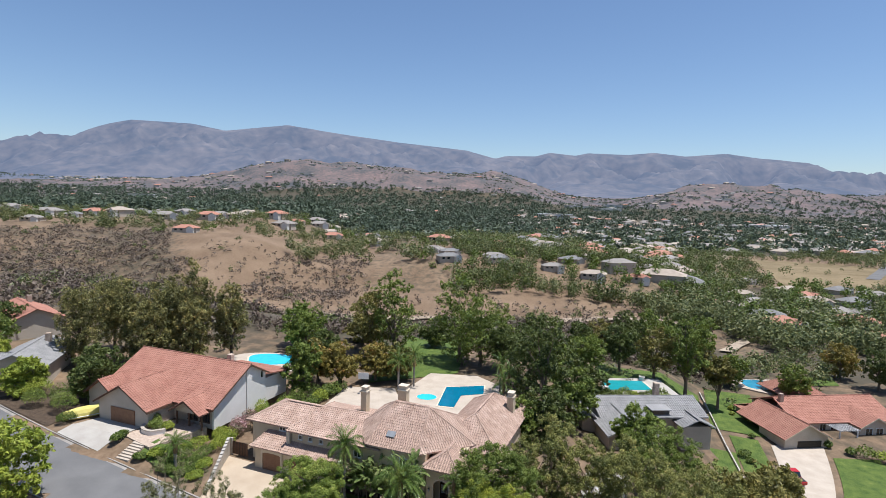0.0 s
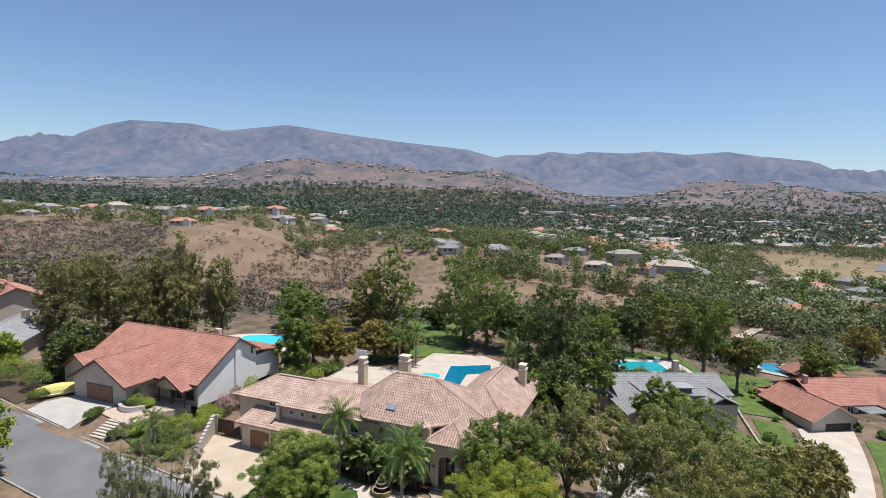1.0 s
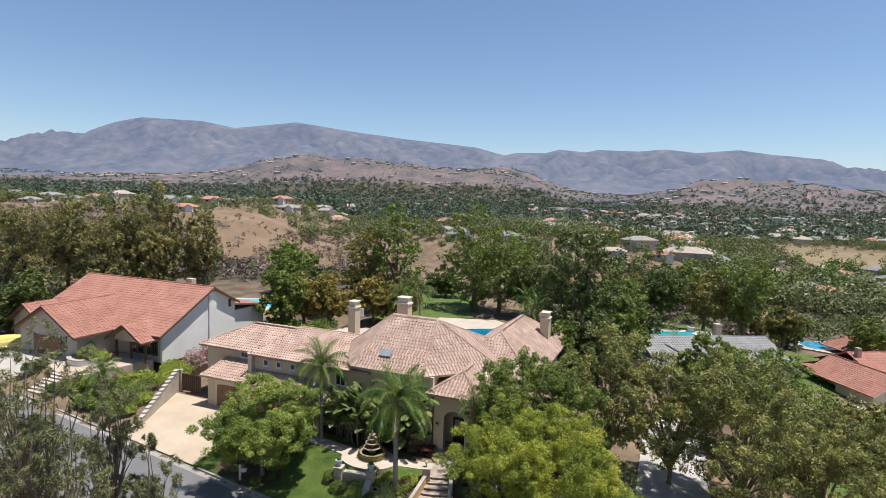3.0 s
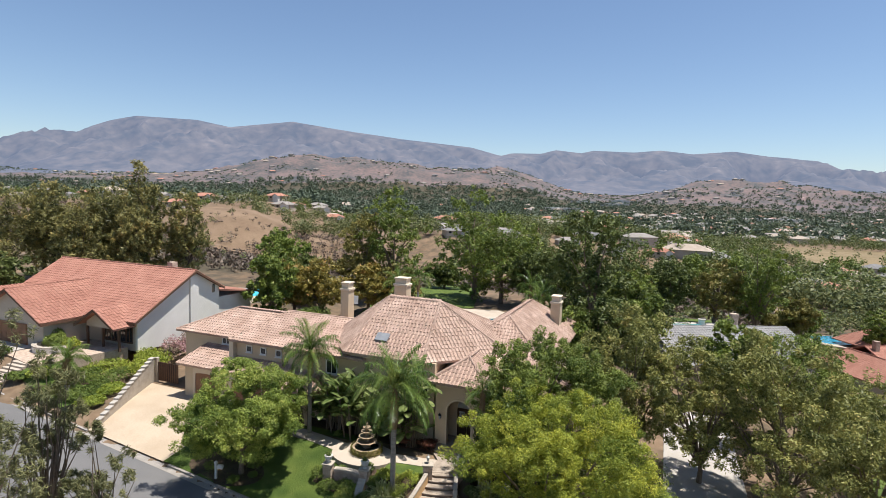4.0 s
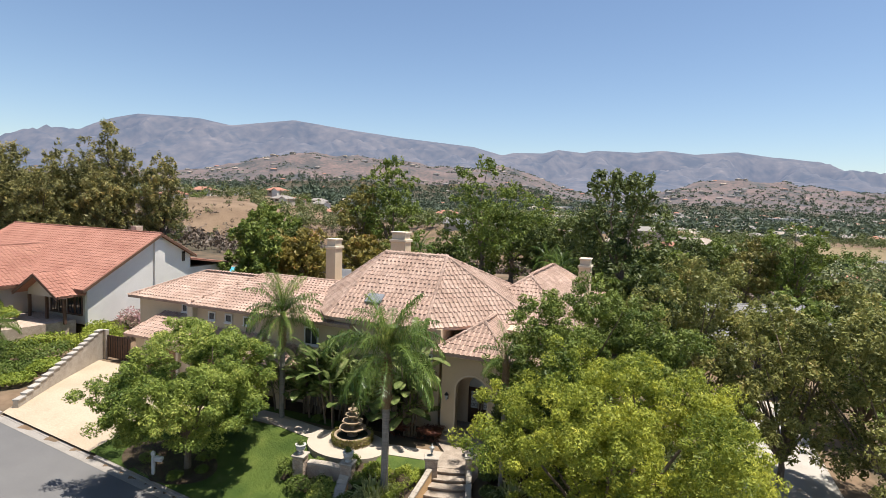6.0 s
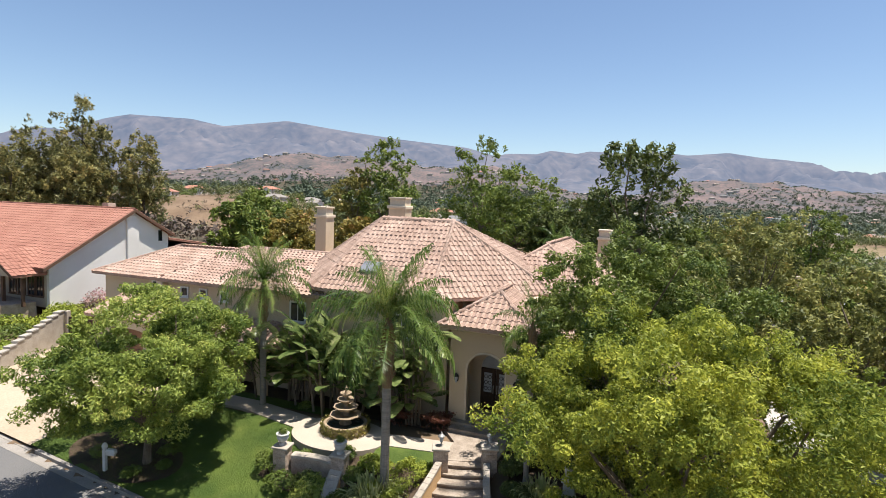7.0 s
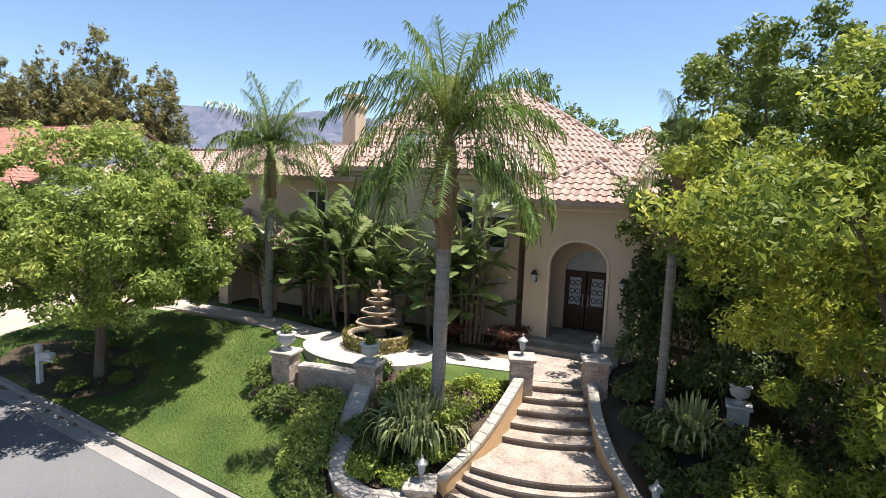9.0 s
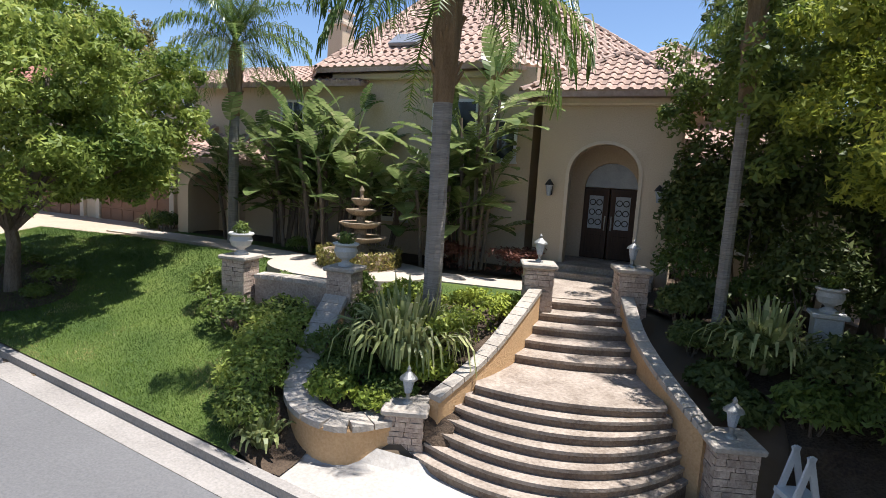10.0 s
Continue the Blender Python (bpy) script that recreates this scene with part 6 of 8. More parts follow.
for i, (x, y, rx, ry, h, m) in enumerate(((-67.0, 61.6, 1.3, 0.9, 1.6, L_MID), (-65.6, 62.3, 0.9, 0.8, 1.3, L_BRIGHT), (-68.4, 62.8, 0.8, 0.8, 1.9, L_MID), (-61.0, 62.5, 1.4, 2.6, 1.6, L_BRIGHT), (-60.0, 59.4, 1.4, 2.4, 1.4, L_MID),
                                          (-57.9, 61.0, 1.0, 2.6, 1.5, L_HEDGE), (-57.8, 64.6, 1.3, 2.2, 1.9, L_BRIGHT), (-58.9, 66.8, 1.4, 1.4, 2.0, L_BRIGHT), (-56.9, 57.0, 1.2, 1.4, 1.1, L_HEDGE), (-54.8, 56.6, 1.0, 1.3, 0.8, L_BRIGHT), (-56.0, 59.4, 1.0, 1.5, 0.9, L_BRIGHT),
                                          (-61.6, 57.0, 1.2, 1.1, 0.9, L_BRIGHT), (-58.6, 55.6, 1.4, 0.9, 1.0, L_HEDGE), (-63.2, 55.8, 1.0, 0.7, 0.9, L_HEDGE), (-69.2, 57.6, 0.7, 1.6, 1.2, L_HEDGE), (-80.8, 58.5, 1.2, 1.6, 1.5, L_HEDGE), (-79.6, 62.3, 1.0, 0.8, 1.4, L_MID),
                                          (-58.6, 68.4, 1.2, 1.6, 3.0, L_PINK), (-58.9, 71.2, 1.3, 1.5, 3.2, L_PINK), (-59.2, 74.4, 1.2, 1.6, 3.6, L_ASH), (-59.6, 66.0, 1.1, 1.4, 2.2, L_BRIGHT), (-57.0, 74.0, 1.5, 2.4, 3.2, L_HEDGE), (-57.2, 77.6, 1.6, 2.4, 3.6, L_ASH), (-57.4, 81.0, 1.6, 2.4, 3.6, L_MID), (-57.6, 84.6, 1.8, 2.4, 3.4, L_HEDGE), (-56.6, 71.4, 1.2, 1.6, 2.8, L_ASH), (-84.5, 60.5, 2.0, 1.8, 3.2, L_MID), (-87.5, 62.5, 2.2, 2.0, 3.6, L_HEDGE), (-90.5, 60.0, 1.8, 1.6, 3.0, L_MID), (-94, 62.8, 2.2, 2.0, 3.4, L_BRIGHT))):
    shrub("shrub", ("pink-flowering oleander shrub beside the house" if m is L_PINK else "leafy garden shrub of the neighbouring lot"), x, y, zl(x, y), rx, ry, h, m, 1800, 0.11, 200 + i, 20 * i % 30, group="shrubs of the neighbouring lot")
palm(-58.6, 57.2, zl(-58.6, 57.2), 3.2, 16, 0.2, 0.8, 35, "short yellow-green palm on the bank", group="short palms")
palm(-60.3, 58.6, zl(-60.3, 58.6), 3.0, 14, 0.18, 0.7, 36, "short yellow-green palm on the bank", group="short palms")

nl = new("neighbour_lawn", sheet(lambda U, V: (-64.2 + 8.0 * U, 56.2 - 1.2 * U + 6.0 * V), 14, 12, LAWN, "neighbour_lawn", 0.05))
tagged(nl, "green grass bank before the neighbouring house", "lawn", kind="structure")
nb = new("neighbour_bed", sheet(lambda U, V: (-98 + 16 * U, kerb_y(-98 + 16 * U) + 0.3 + 9 * V), 14, 12, SOIL, "neighbour_bed", 0.05))
tagged(nb, "dark planting bed under shrubs beside the street", "planting bed", kind="structure")

# covered boat on the forecourt
YEL = mat("yellow_canvas", (0.5, 0.42, 0.1), (0.6, 0.52, 0.17), 2.0, 0.7, 0.2)
bt = thing("boat", "small boat under a yellow canvas cover", "boat", pose(-80.2, 60.6, 2.05, 0, 0, 62))
bm = bmesh.new()
rows = []
for t in np.linspace(0, 1, 13):
    w = 1.0 * math.sin(math.pi * min(0.94, 0.06 + 0.78 * t)) ** 0.6
    hgt = 0.95 + 0.35 * math.sin(math.pi * t)
    rows.append([bm.verts.new((5.2 * (t - 0.5), w * math.cos(a), 0.25 + (hgt * math.sin(a) if a <= math.pi else 0.35 * math.sin(a)))) for a in np.linspace(0, 2 * math.pi, 15)[:-1]])
for a, b in zip(rows, rows[1:]):
    for k in range(14):
        bm.faces.new((a[k], a[(k + 1) % 14], b[(k + 1) % 14], b[k]))
bm.faces.new(rows[0][::-1])
bm.faces.new(rows[-1])
bmesh.ops.recalc_face_normals(bm, faces=bm.faces)
part("cover", bm, YEL, bt)
part("hull_stripe", bx(-2.2, 2.2, -1.04, 1.04, 0.3, 0.4, 0.04), WHITE, bt)
part("trailer", bx(-2.0, 2.0, -0.5, 0.5, -0.02, 0.2, 0.03), DARKMET, bt)


def pool(outline, z, m, label, deck=None, deck_m=None):
    if deck:
        slab("pool_deck", deck, z - 0.02, deck_m or PATIO, "pale paved pool deck", "pool deck")
    g = thing("swimming_pool", label, "swimming pool")
    part("coping", prism([(sum(p[0] for p in outline) / len(outline) + (x - sum(p[0] for p in outline) / len(outline)) * 1.07, sum(p[1] for p in outline) / len(outline) + (y - sum(p[1] for p in outline) / len(outline)) * 1.07) for x, y in outline], z - 0.5, z + 0.03), TRIM, g)
    part("water", prism(outline, z - 0.4, z + 0.06), m, g)


def blob(cx, cy, rx, ry, rz, n=28, k=0.12, ph=0.0):
    c, s = math.cos(rz), math.sin(rz)
    out = []
    for a in np.linspace(0, 2 * math.pi, n + 1)[:-1]:
        r = 1 + k * math.sin(3 * a + ph)
        u, v = rx * r * math.cos(a), ry * r * math.sin(a)
        out.append((cx + u * c - v * s, cy + u * s + v * c))
    return out


pool(blob(-74.2, 96.8, 6.2, 3.8, 0.35, ph=1.0), 2.06, WATER, "bright turquoise freeform swimming pool", blob(-73.5, 95.5, 9.5, 7.0, 0.35))
pool([(-37.0, 97.6), (-35.0, 88.5), (-32.3, 88.9), (-33.1, 94.7), (-29.8, 97.2), (-31.0, 101.3)], 1.6, WATER_D, "deep blue swimming pool behind the house", [(-43.5, 87), (-30.5, 86.5), (-26.5, 101.5), (-34, 106.5), (-42.8, 104)])
pool(blob(-38.2, 91.4, 1.7, 1.4, 0.3, k=0.0), 1.6, WATER, "round turquoise spa beside the deep pool")
slab("sports_court", [(-51.5, 78.6), (-53.4, 90.0), (-45.2, 93.2), (-40.5, 86.0), (-40.5, 78.6)], 1.56, PATIO, "pale concrete sports court behind the house", "court")
hp = thing("basketball_hoop", "basketball hoop with a white backboard on a pole", "basketball hoop", pose(-49.3, 89.2, 1.55, 0, 0, 20))
part("pole", bx(-0.06, 0.06, -0.06, 0.06, -0.05, 3.0), DARKMET, hp)
part("arm", bx(-0.04, 0.04, -0.7, -0.061, 2.7, 2.8), DARKMET, hp)
part("backboard", bx(-0.9, 0.9, -0.78, -0.701, 2.5, 3.6, 0.02), WHITE, hp)
part("rim", moved(lathe([(0.23, 0), (0.25, 0.02)], 16), 0, -1.05, 2.75), IRON, hp)
bl = new("back_lawn", sheet(lambda U, V: ((-51 + 13 * U) * (1 - V) + V * (-64 + 14 * U), (93.5 + 13 * U) * (1 - V) + V * (141 + 10 * U)), 20, 30, LAWN, "back_lawn", 0.06))
tagged(bl, "green back lawn running down the slope", "lawn", kind="structure")

# grey-roofed house
G = thing("house", "single-storey house with grey tile gable roofs", "house", pose(-11.5, 101.2, -0.75, 0, 0, 26.0))
roof_faces(G, gable(-0.6, 17.6, -5.4, 5.0, 1.9, 3.75, "x"), TILE_GREY, BIG, seed=31)
ridge_caps(G, [((-0.6, -0.2, 3.75), (17.6, -0.2, 3.75))], TILE_GREY)
roof_faces(G, gable(-1.6, 6.6, -11.2, -1.0, 1.4, 3.05, "y"), TILE_GREY, BIG, seed=32)
ridge_caps(G, [((2.5, -11.2, 3.05), (2.5, -1.5, 3.05))], TILE_GREY)
roof_faces(G, gable(11.8, 17.4, -8.0, -1.0, 1.2, 2.5, "y"), TILE_GREY, BIG, seed=33)
roof_faces(G, gable(-3.6, -0.7, -5.2, 3.6, 1.5, 2.5, "y"), TILE_GREY, BIG, seed=34)
part("wall", bx(-3.2, -0.21, -4.4, 3.2, -2.6, 1.55), STUCCO_T, G)
part("wall", bx(-0.2, 17.2, -4.6, 4.4, -2.6, 1.95), STUCCO_T, G)
part("gable_wall", gable_wall(([(-1.1, -10.6, -2.6), (6.1, -10.6, -2.6), (6.1, -10.6, 1.45), (2.5, -10.6, 2.9), (-1.1, -10.6, 1.45)], (0, 5.9, 0))), STUCCO_T, G)
part("wall", bx(12.2, 17.0, -7.4, -4.601, -2.6, 1.2), STUCCO_T, G)
barge(G, [((-1.6, -11.2, 1.4), (2.5, -11.2, 3.05)), ((2.5, -11.2, 3.05), (6.6, -11.2, 1.4))], WHITE)
for x0 in (1.0, 3.6):
    window(G, x0, x0 + 1.4, -0.8, 0.7, -10.6)
dm = part("dormer_wall", bx(8.4, 11.2, -4.8, -2.2, 1.9, 2.9), GLASS, G, "dark recessed roof window")
part("dormer_roof", bx(8.1, 11.5, -5.1, -1.9, 2.901, 3.03), TILE_GREY, G)
part("chimney", bx(12.6, 13.5, 3.6, 4.5, 1, 4.6, 0.02), LEDGE, G)
fc = new("grey_house_drive", sheet(lambda U, V: (-10 + 5.5 * U, kerb_y(-6) + 2 + 30 * V), 14, 20, CONCRETE, "grey_house_drive", 0.05))
tagged(fc, "pale concrete drive under the olive-green trees", "driveway", kind="structure")
rr_ = lambda cx, cy, w, h, a: [(cx + u * math.cos(a) - v * math.sin(a), cy + u * math.sin(a) + v * math.cos(a)) for u, v in ((-w, -h), (w, -h), (w, h), (-w, h))]
A = radians(23.4)
pool(rr_(-7.6, 123.4, 4.8, 3.0, A), -1.5, watermat("teal_pool_water", (0.02, 0.24, 0.26)), "teal rectangular pool with a raised white edge", rr_(-6.5, 123.2, 8.2, 5.4, A), CONCRETE)
for sx in (-1, 1):
    for sy in (-1, 1):
        pl = thing("pool_pier", "white rendered pier at the pool edge", "pier", pose(-7.6 + sx * 5.0 * math.cos(A) - sy * 3.3 * math.sin(A), 123.4 + sx * 5.0 * math.sin(A) + sy * 3.3 * math.cos(A), -1.52), "pool piers")
        part("shaft", bx(-0.5, 0.5, -0.5, 0.5, 0, 0.8, 0.03), STUCCO_W, pl)
        part("cap", bx(-0.6, 0.6, -0.6, 0.6, 0.8, 0.92, 0.02), CONCRETE, pl)
gl = new("grey_house_lawn", sheet(lambda U, V: (-14 + 22 * U, 127.0 + 9 * U * 0.5 + 14 * V), 14, 10, LAWN, "grey_house_lawn", 0.06))
tagged(gl, "green lawn behind the grey-roofed house", "lawn", kind="structure")
gl2 = new("side_lawn", sheet(lambda U, V: (8.5 + 4.5 * U, 84 + 34 * V), 8, 20, LAWN, "side_lawn", 0.06))
tagged(gl2, "green grass bank beside the boundary wall", "lawn", kind="structure")

# boundary wall down the bank
bw = thing("boundary_wall", "low pale block wall along the lot boundary", "garden wall", kind="structure")
for k in range(30):
    y0, y1 = 88 + 2.0 * k, 90 + 2.0 * k
    xw = lambda y: 14.3 - 0.11 * (y - 94)
    z0 = max(zl(xw(y0), y0), zl(xw(y1), y1)) + 0.45
    part("wall_block", wall_strip([(xw(y0), y0 + 0.01, z0), (xw(y1), y1 - 0.01, z0)], 0.25, lambda x, y: zl(x, y) - 0.6), CONCRETE, bw)

# second red-roofed house
R = thing("house", "single-storey house with orange-red tile roofs and garage", "house", pose(22.3, 139.9, 0, 0, 0, 29.3))
gr = -10.5
roof_faces(R, gable(-0.5, 23.2, -7.2, 7.2, -7.6, -4.5, "x"), TILE_RED, BIG, seed=41)
ridge_caps(R, [((-0.5, 0, -4.5), (23.2, 0, -4.5))], TILE_RED)
roof_faces(R, hip(-6.5, 0.6, -5.5, 4.0, -7.6, -5.6, "x"), TILE_RED, BIG, seed=42)
roof_faces(R, gable(-8.6, 1.4, -14.0, 0.0, -7.7, -4.9, "y"), TILE_RED, BIG, seed=43)
ridge_caps(R, [((-3.6, -14.0, -4.9), (-3.6, 0, -4.9))], TILE_RED)
roof_faces(R, gable(11.5, 19.0, -10.0, -2, -7.7, -5.7, "y"), TILE_RED, BIG, seed=44)
roof_faces(R, hip(9.0, 19.0, 4.0, 17.0, -7.4, -4.2, "y"), TILE_RED, BIG, seed=45)
part("wall", bx(0, 22.6, -6.5, 6.5, gr - 0.6, -7.5), STUCCO_T, R)
part("wall", bx(-6.0, 0.0, -5.0, 3.5, gr - 0.6, -7.5), STUCCO_T, R)
part("gable_wall", gable_wall(([(-8.1, -13.4, gr - 0.6), (0.9, -13.4, gr - 0.6), (0.9, -13.4, -7.6), (-3.6, -13.4, -5.1), (-8.1, -13.4, -7.6)], (0, 7.0, 0))), STUCCO_T, R)
part("gable_wall", gable_wall(([(12, -9.4, gr - 0.6), (18.5, -9.4, gr - 0.6), (18.5, -9.4, -7.6), (15.25, -9.4, -5.9), (12, -9.4, -7.6)], (0, 3.0, 0))), STUCCO_T, R)
barge(R, [((-8.6, -14.0, -7.7), (-3.6, -14.0, -4.9)), ((-3.6, -14.0, -4.9), (1.4, -14.0, -7.7)), ((11.5, -10, -7.7), (15.25, -10, -5.7)), ((15.25, -10, -5.7), (19, -10, -7.7))], TRIM)
# Shade inside the open garage, put in as a closed dark slab.
part("garage_door", bx(-5.4, -0.4, -13.47, -13.4, gr, -8.3), DARKMET, R, "dark slab standing in for the shaded open garage doorway")
for x0 in (13.2, 15.6):
    window(R, x0, x0 + 1.5, -9.4, -8.1, -9.4)
for x0 in (5.5, 8.0, 20.6):
    window(R, x0, x0 + 1.3, -9.4, -8.1, -6.5)
part("chimney", bx(0.2, 1.0, -1.6, -0.8, -7, -3.4, 0.02), LEDGE, R)
pg = thing("pergola", "white timber pergola beside the entrance", "pergola", pose(22.3, 139.9, 0, 0, 0, 29.3))
for x in (6.6, 10.6):
    part("post", bx(x - 0.1, x + 0.1, -10.3, -10.1, gr - 0.1, -8.0), WHITE, pg)
for k in range(9):
    part("rafter", bx(6.4 + k * 0.53, 6.52 + k * 0.53, -10.6, -6.6, -8.0, -7.85), WHITE, pg)
rd = new("curved_drive", sheet(lambda U, V: ((16.6 + 6.4 * U) * (1 - V) + V * (19.5 + 9.5 * U) + 1.0 * np.sin(V * 3), (97 - 1.5 * U) * (1 - V) + V * (124.5 + 5.5 * U)), 16, 20, PATIO, "curved_drive", 0.08))
tagged(rd, "pale curved concrete drive before the garage", "driveway", kind="structure")
dl = new("drive_lawn", sheet(lambda U, V: (23.8 + np.sin(V * 3) + 5.6 * V + 8.0 * U, 96 + 28 * V + 3 * U), 14, 20, LAWN, "drive_lawn", 0.06))
tagged(dl, "green lawn beside the curved concrete drive", "lawn", kind="structure")
rl = new("round_lawn", sheet(lambda U, V: (29.5 + 20 * U + 3 * V, 108 + 15 * V + 10 * U), 16, 14, LAWN, "round_lawn", 0.08))
tagged(rl, "green front lawn with curved pale edging", "lawn", kind="structure")
pool(blob(23.6, 161.6, 5.5, 3.6, 0.5, ph=2.0), zl(23.6, 161.6) + 0.25, watermat("blue_pool_water", (0.03, 0.2, 0.3)), "blue kidney-shaped pool with stone edging", blob(24.0, 161, 7.5, 5.5, 0.5))
rl2 = new("pool_lawn", sheet(lambda U, V: (30 + 12 * U, 164 + 6 * U + 9 * V), 12, 10, LAWN, "pool_lawn", 0.08))
tagged(rl2, "green lawn beside the kidney-shaped pool", "lawn", kind="structure")

for nm, fn in (("side_garden", lambda U, V: (14.6 + 5.0 * U - 2.0 * V, 92 + 34 * V)), ("corner_lawn", lambda U, V: (31 + 26 * U, 94 + 12 * V + 8 * U)), ("rear_garden", lambda U, V: (9.5 + 10 * U, 128 + 24 * V))):
    tagged(new(nm, sheet(fn, 14, 14, LAWN, nm, 0.06)), "green lawn of the second red-roofed house", "lawn", kind="structure")
rng = np.random.default_rng(77)
for i in range(26):
    x, y = ((rng.uniform(13.5, 17.5), rng.uniform(98, 150)) if i < 12 else (rng.uniform(28, 50), rng.uniform(124, 134)) if i < 18 else (rng.uniform(50, 57), rng.uniform(108, 136)))
    r = rng.uniform(0.5, 1.1)
    shrub("shrub", "rounded garden shrub beside the lawn edge", x, y, zl(x, y), r, r, r * 1.5, (L_MID, L_HEDGE, L_BRIGHT)[i % 3], 500, 0.16, 800 + i, 0, group="shrubs of the lower lot")

# red pickup
RED = mat("red_car_paint", (0.36, 0.012, 0.012), (0.42, 0.02, 0.018), 1.0, 0.25, 0.0, spec=0.6)
TYRE = mat("tyre_rubber", (0.015, 0.015, 0.015), (0.03, 0.03, 0.03), 3.0, 0.8, 0.1)
cr = thing("pickup_truck", "red pickup truck parked on the concrete drive", "car", pose(20.6, 110.8, zl(20.6, 110.8) + 0.1, 0, 0, 108))
bm = bx(-2.6, 2.6, -0.95, 0.95, 0.45, 1.05, 0.12)
part("body", bm, RED, cr)
cabm = bmesh.new()
v = [cabm.verts.new(p) for p in ((-0.9, -0.85, 1.05), (1.3, -0.85, 1.05), (1.3, 0.85, 1.05), (-0.9, 0.85, 1.05), (-0.6, -0.7, 1.75), (0.7, -0.7, 1.75), (0.7, 0.7, 1.75), (-0.6, 0.7, 1.75))]
for f in ((0, 1, 5, 4), (1, 2, 6, 5), (2, 3, 7, 6), (3, 0, 4, 7)):
    cabm.faces.new([v[i] for i in f])
part("cab_glass", cabm, GLASS, cr)
part("cab_roof", bx(-0.62, 0.72, -0.72, 0.72, 1.751, 1.82, 0.03), RED, cr)
part("load_bed", bx(-2.5, -1.0, -0.8, 0.8, 1.051, 1.07), DARKMET, cr)
for x in (-1.6, 1.6):
    for y in (-0.9, 0.9):
        w = part("wheel", bmesh.new(), TYRE, cr)
        bm = lathe([(0.2, -0.12), (0.37, -0.1), (0.37, 0.1), (0.2, 0.12)], 16)
        bmesh.ops.transform(bm, matrix=pose(x, y, 0.37, 90), verts=bm.verts)
        part("tyre", bm, TYRE, w)
        bm = lathe([(0.05, -0.14), (0.2, -0.125), (0.2, 0.125), (0.05, 0.14)], 12)
        bmesh.ops.transform(bm, matrix=pose(x, y, 0.37, 90), verts=bm.verts)
        part("rim", bm, IRON, w)
for y in (-0.65, 0.65):
    part("headlight", bx(2.58, 2.63, y - 0.18, y + 0.18, 0.75, 0.92, 0.02), WHITE, cr)
    part("tail_light", bx(-2.63, -2.58, y - 0.12, y + 0.12, 0.7, 0.95, 0.02), RED, cr)
part("bumper", bx(2.55, 2.72, -0.9, 0.9, 0.4, 0.58, 0.04), IRON, cr)


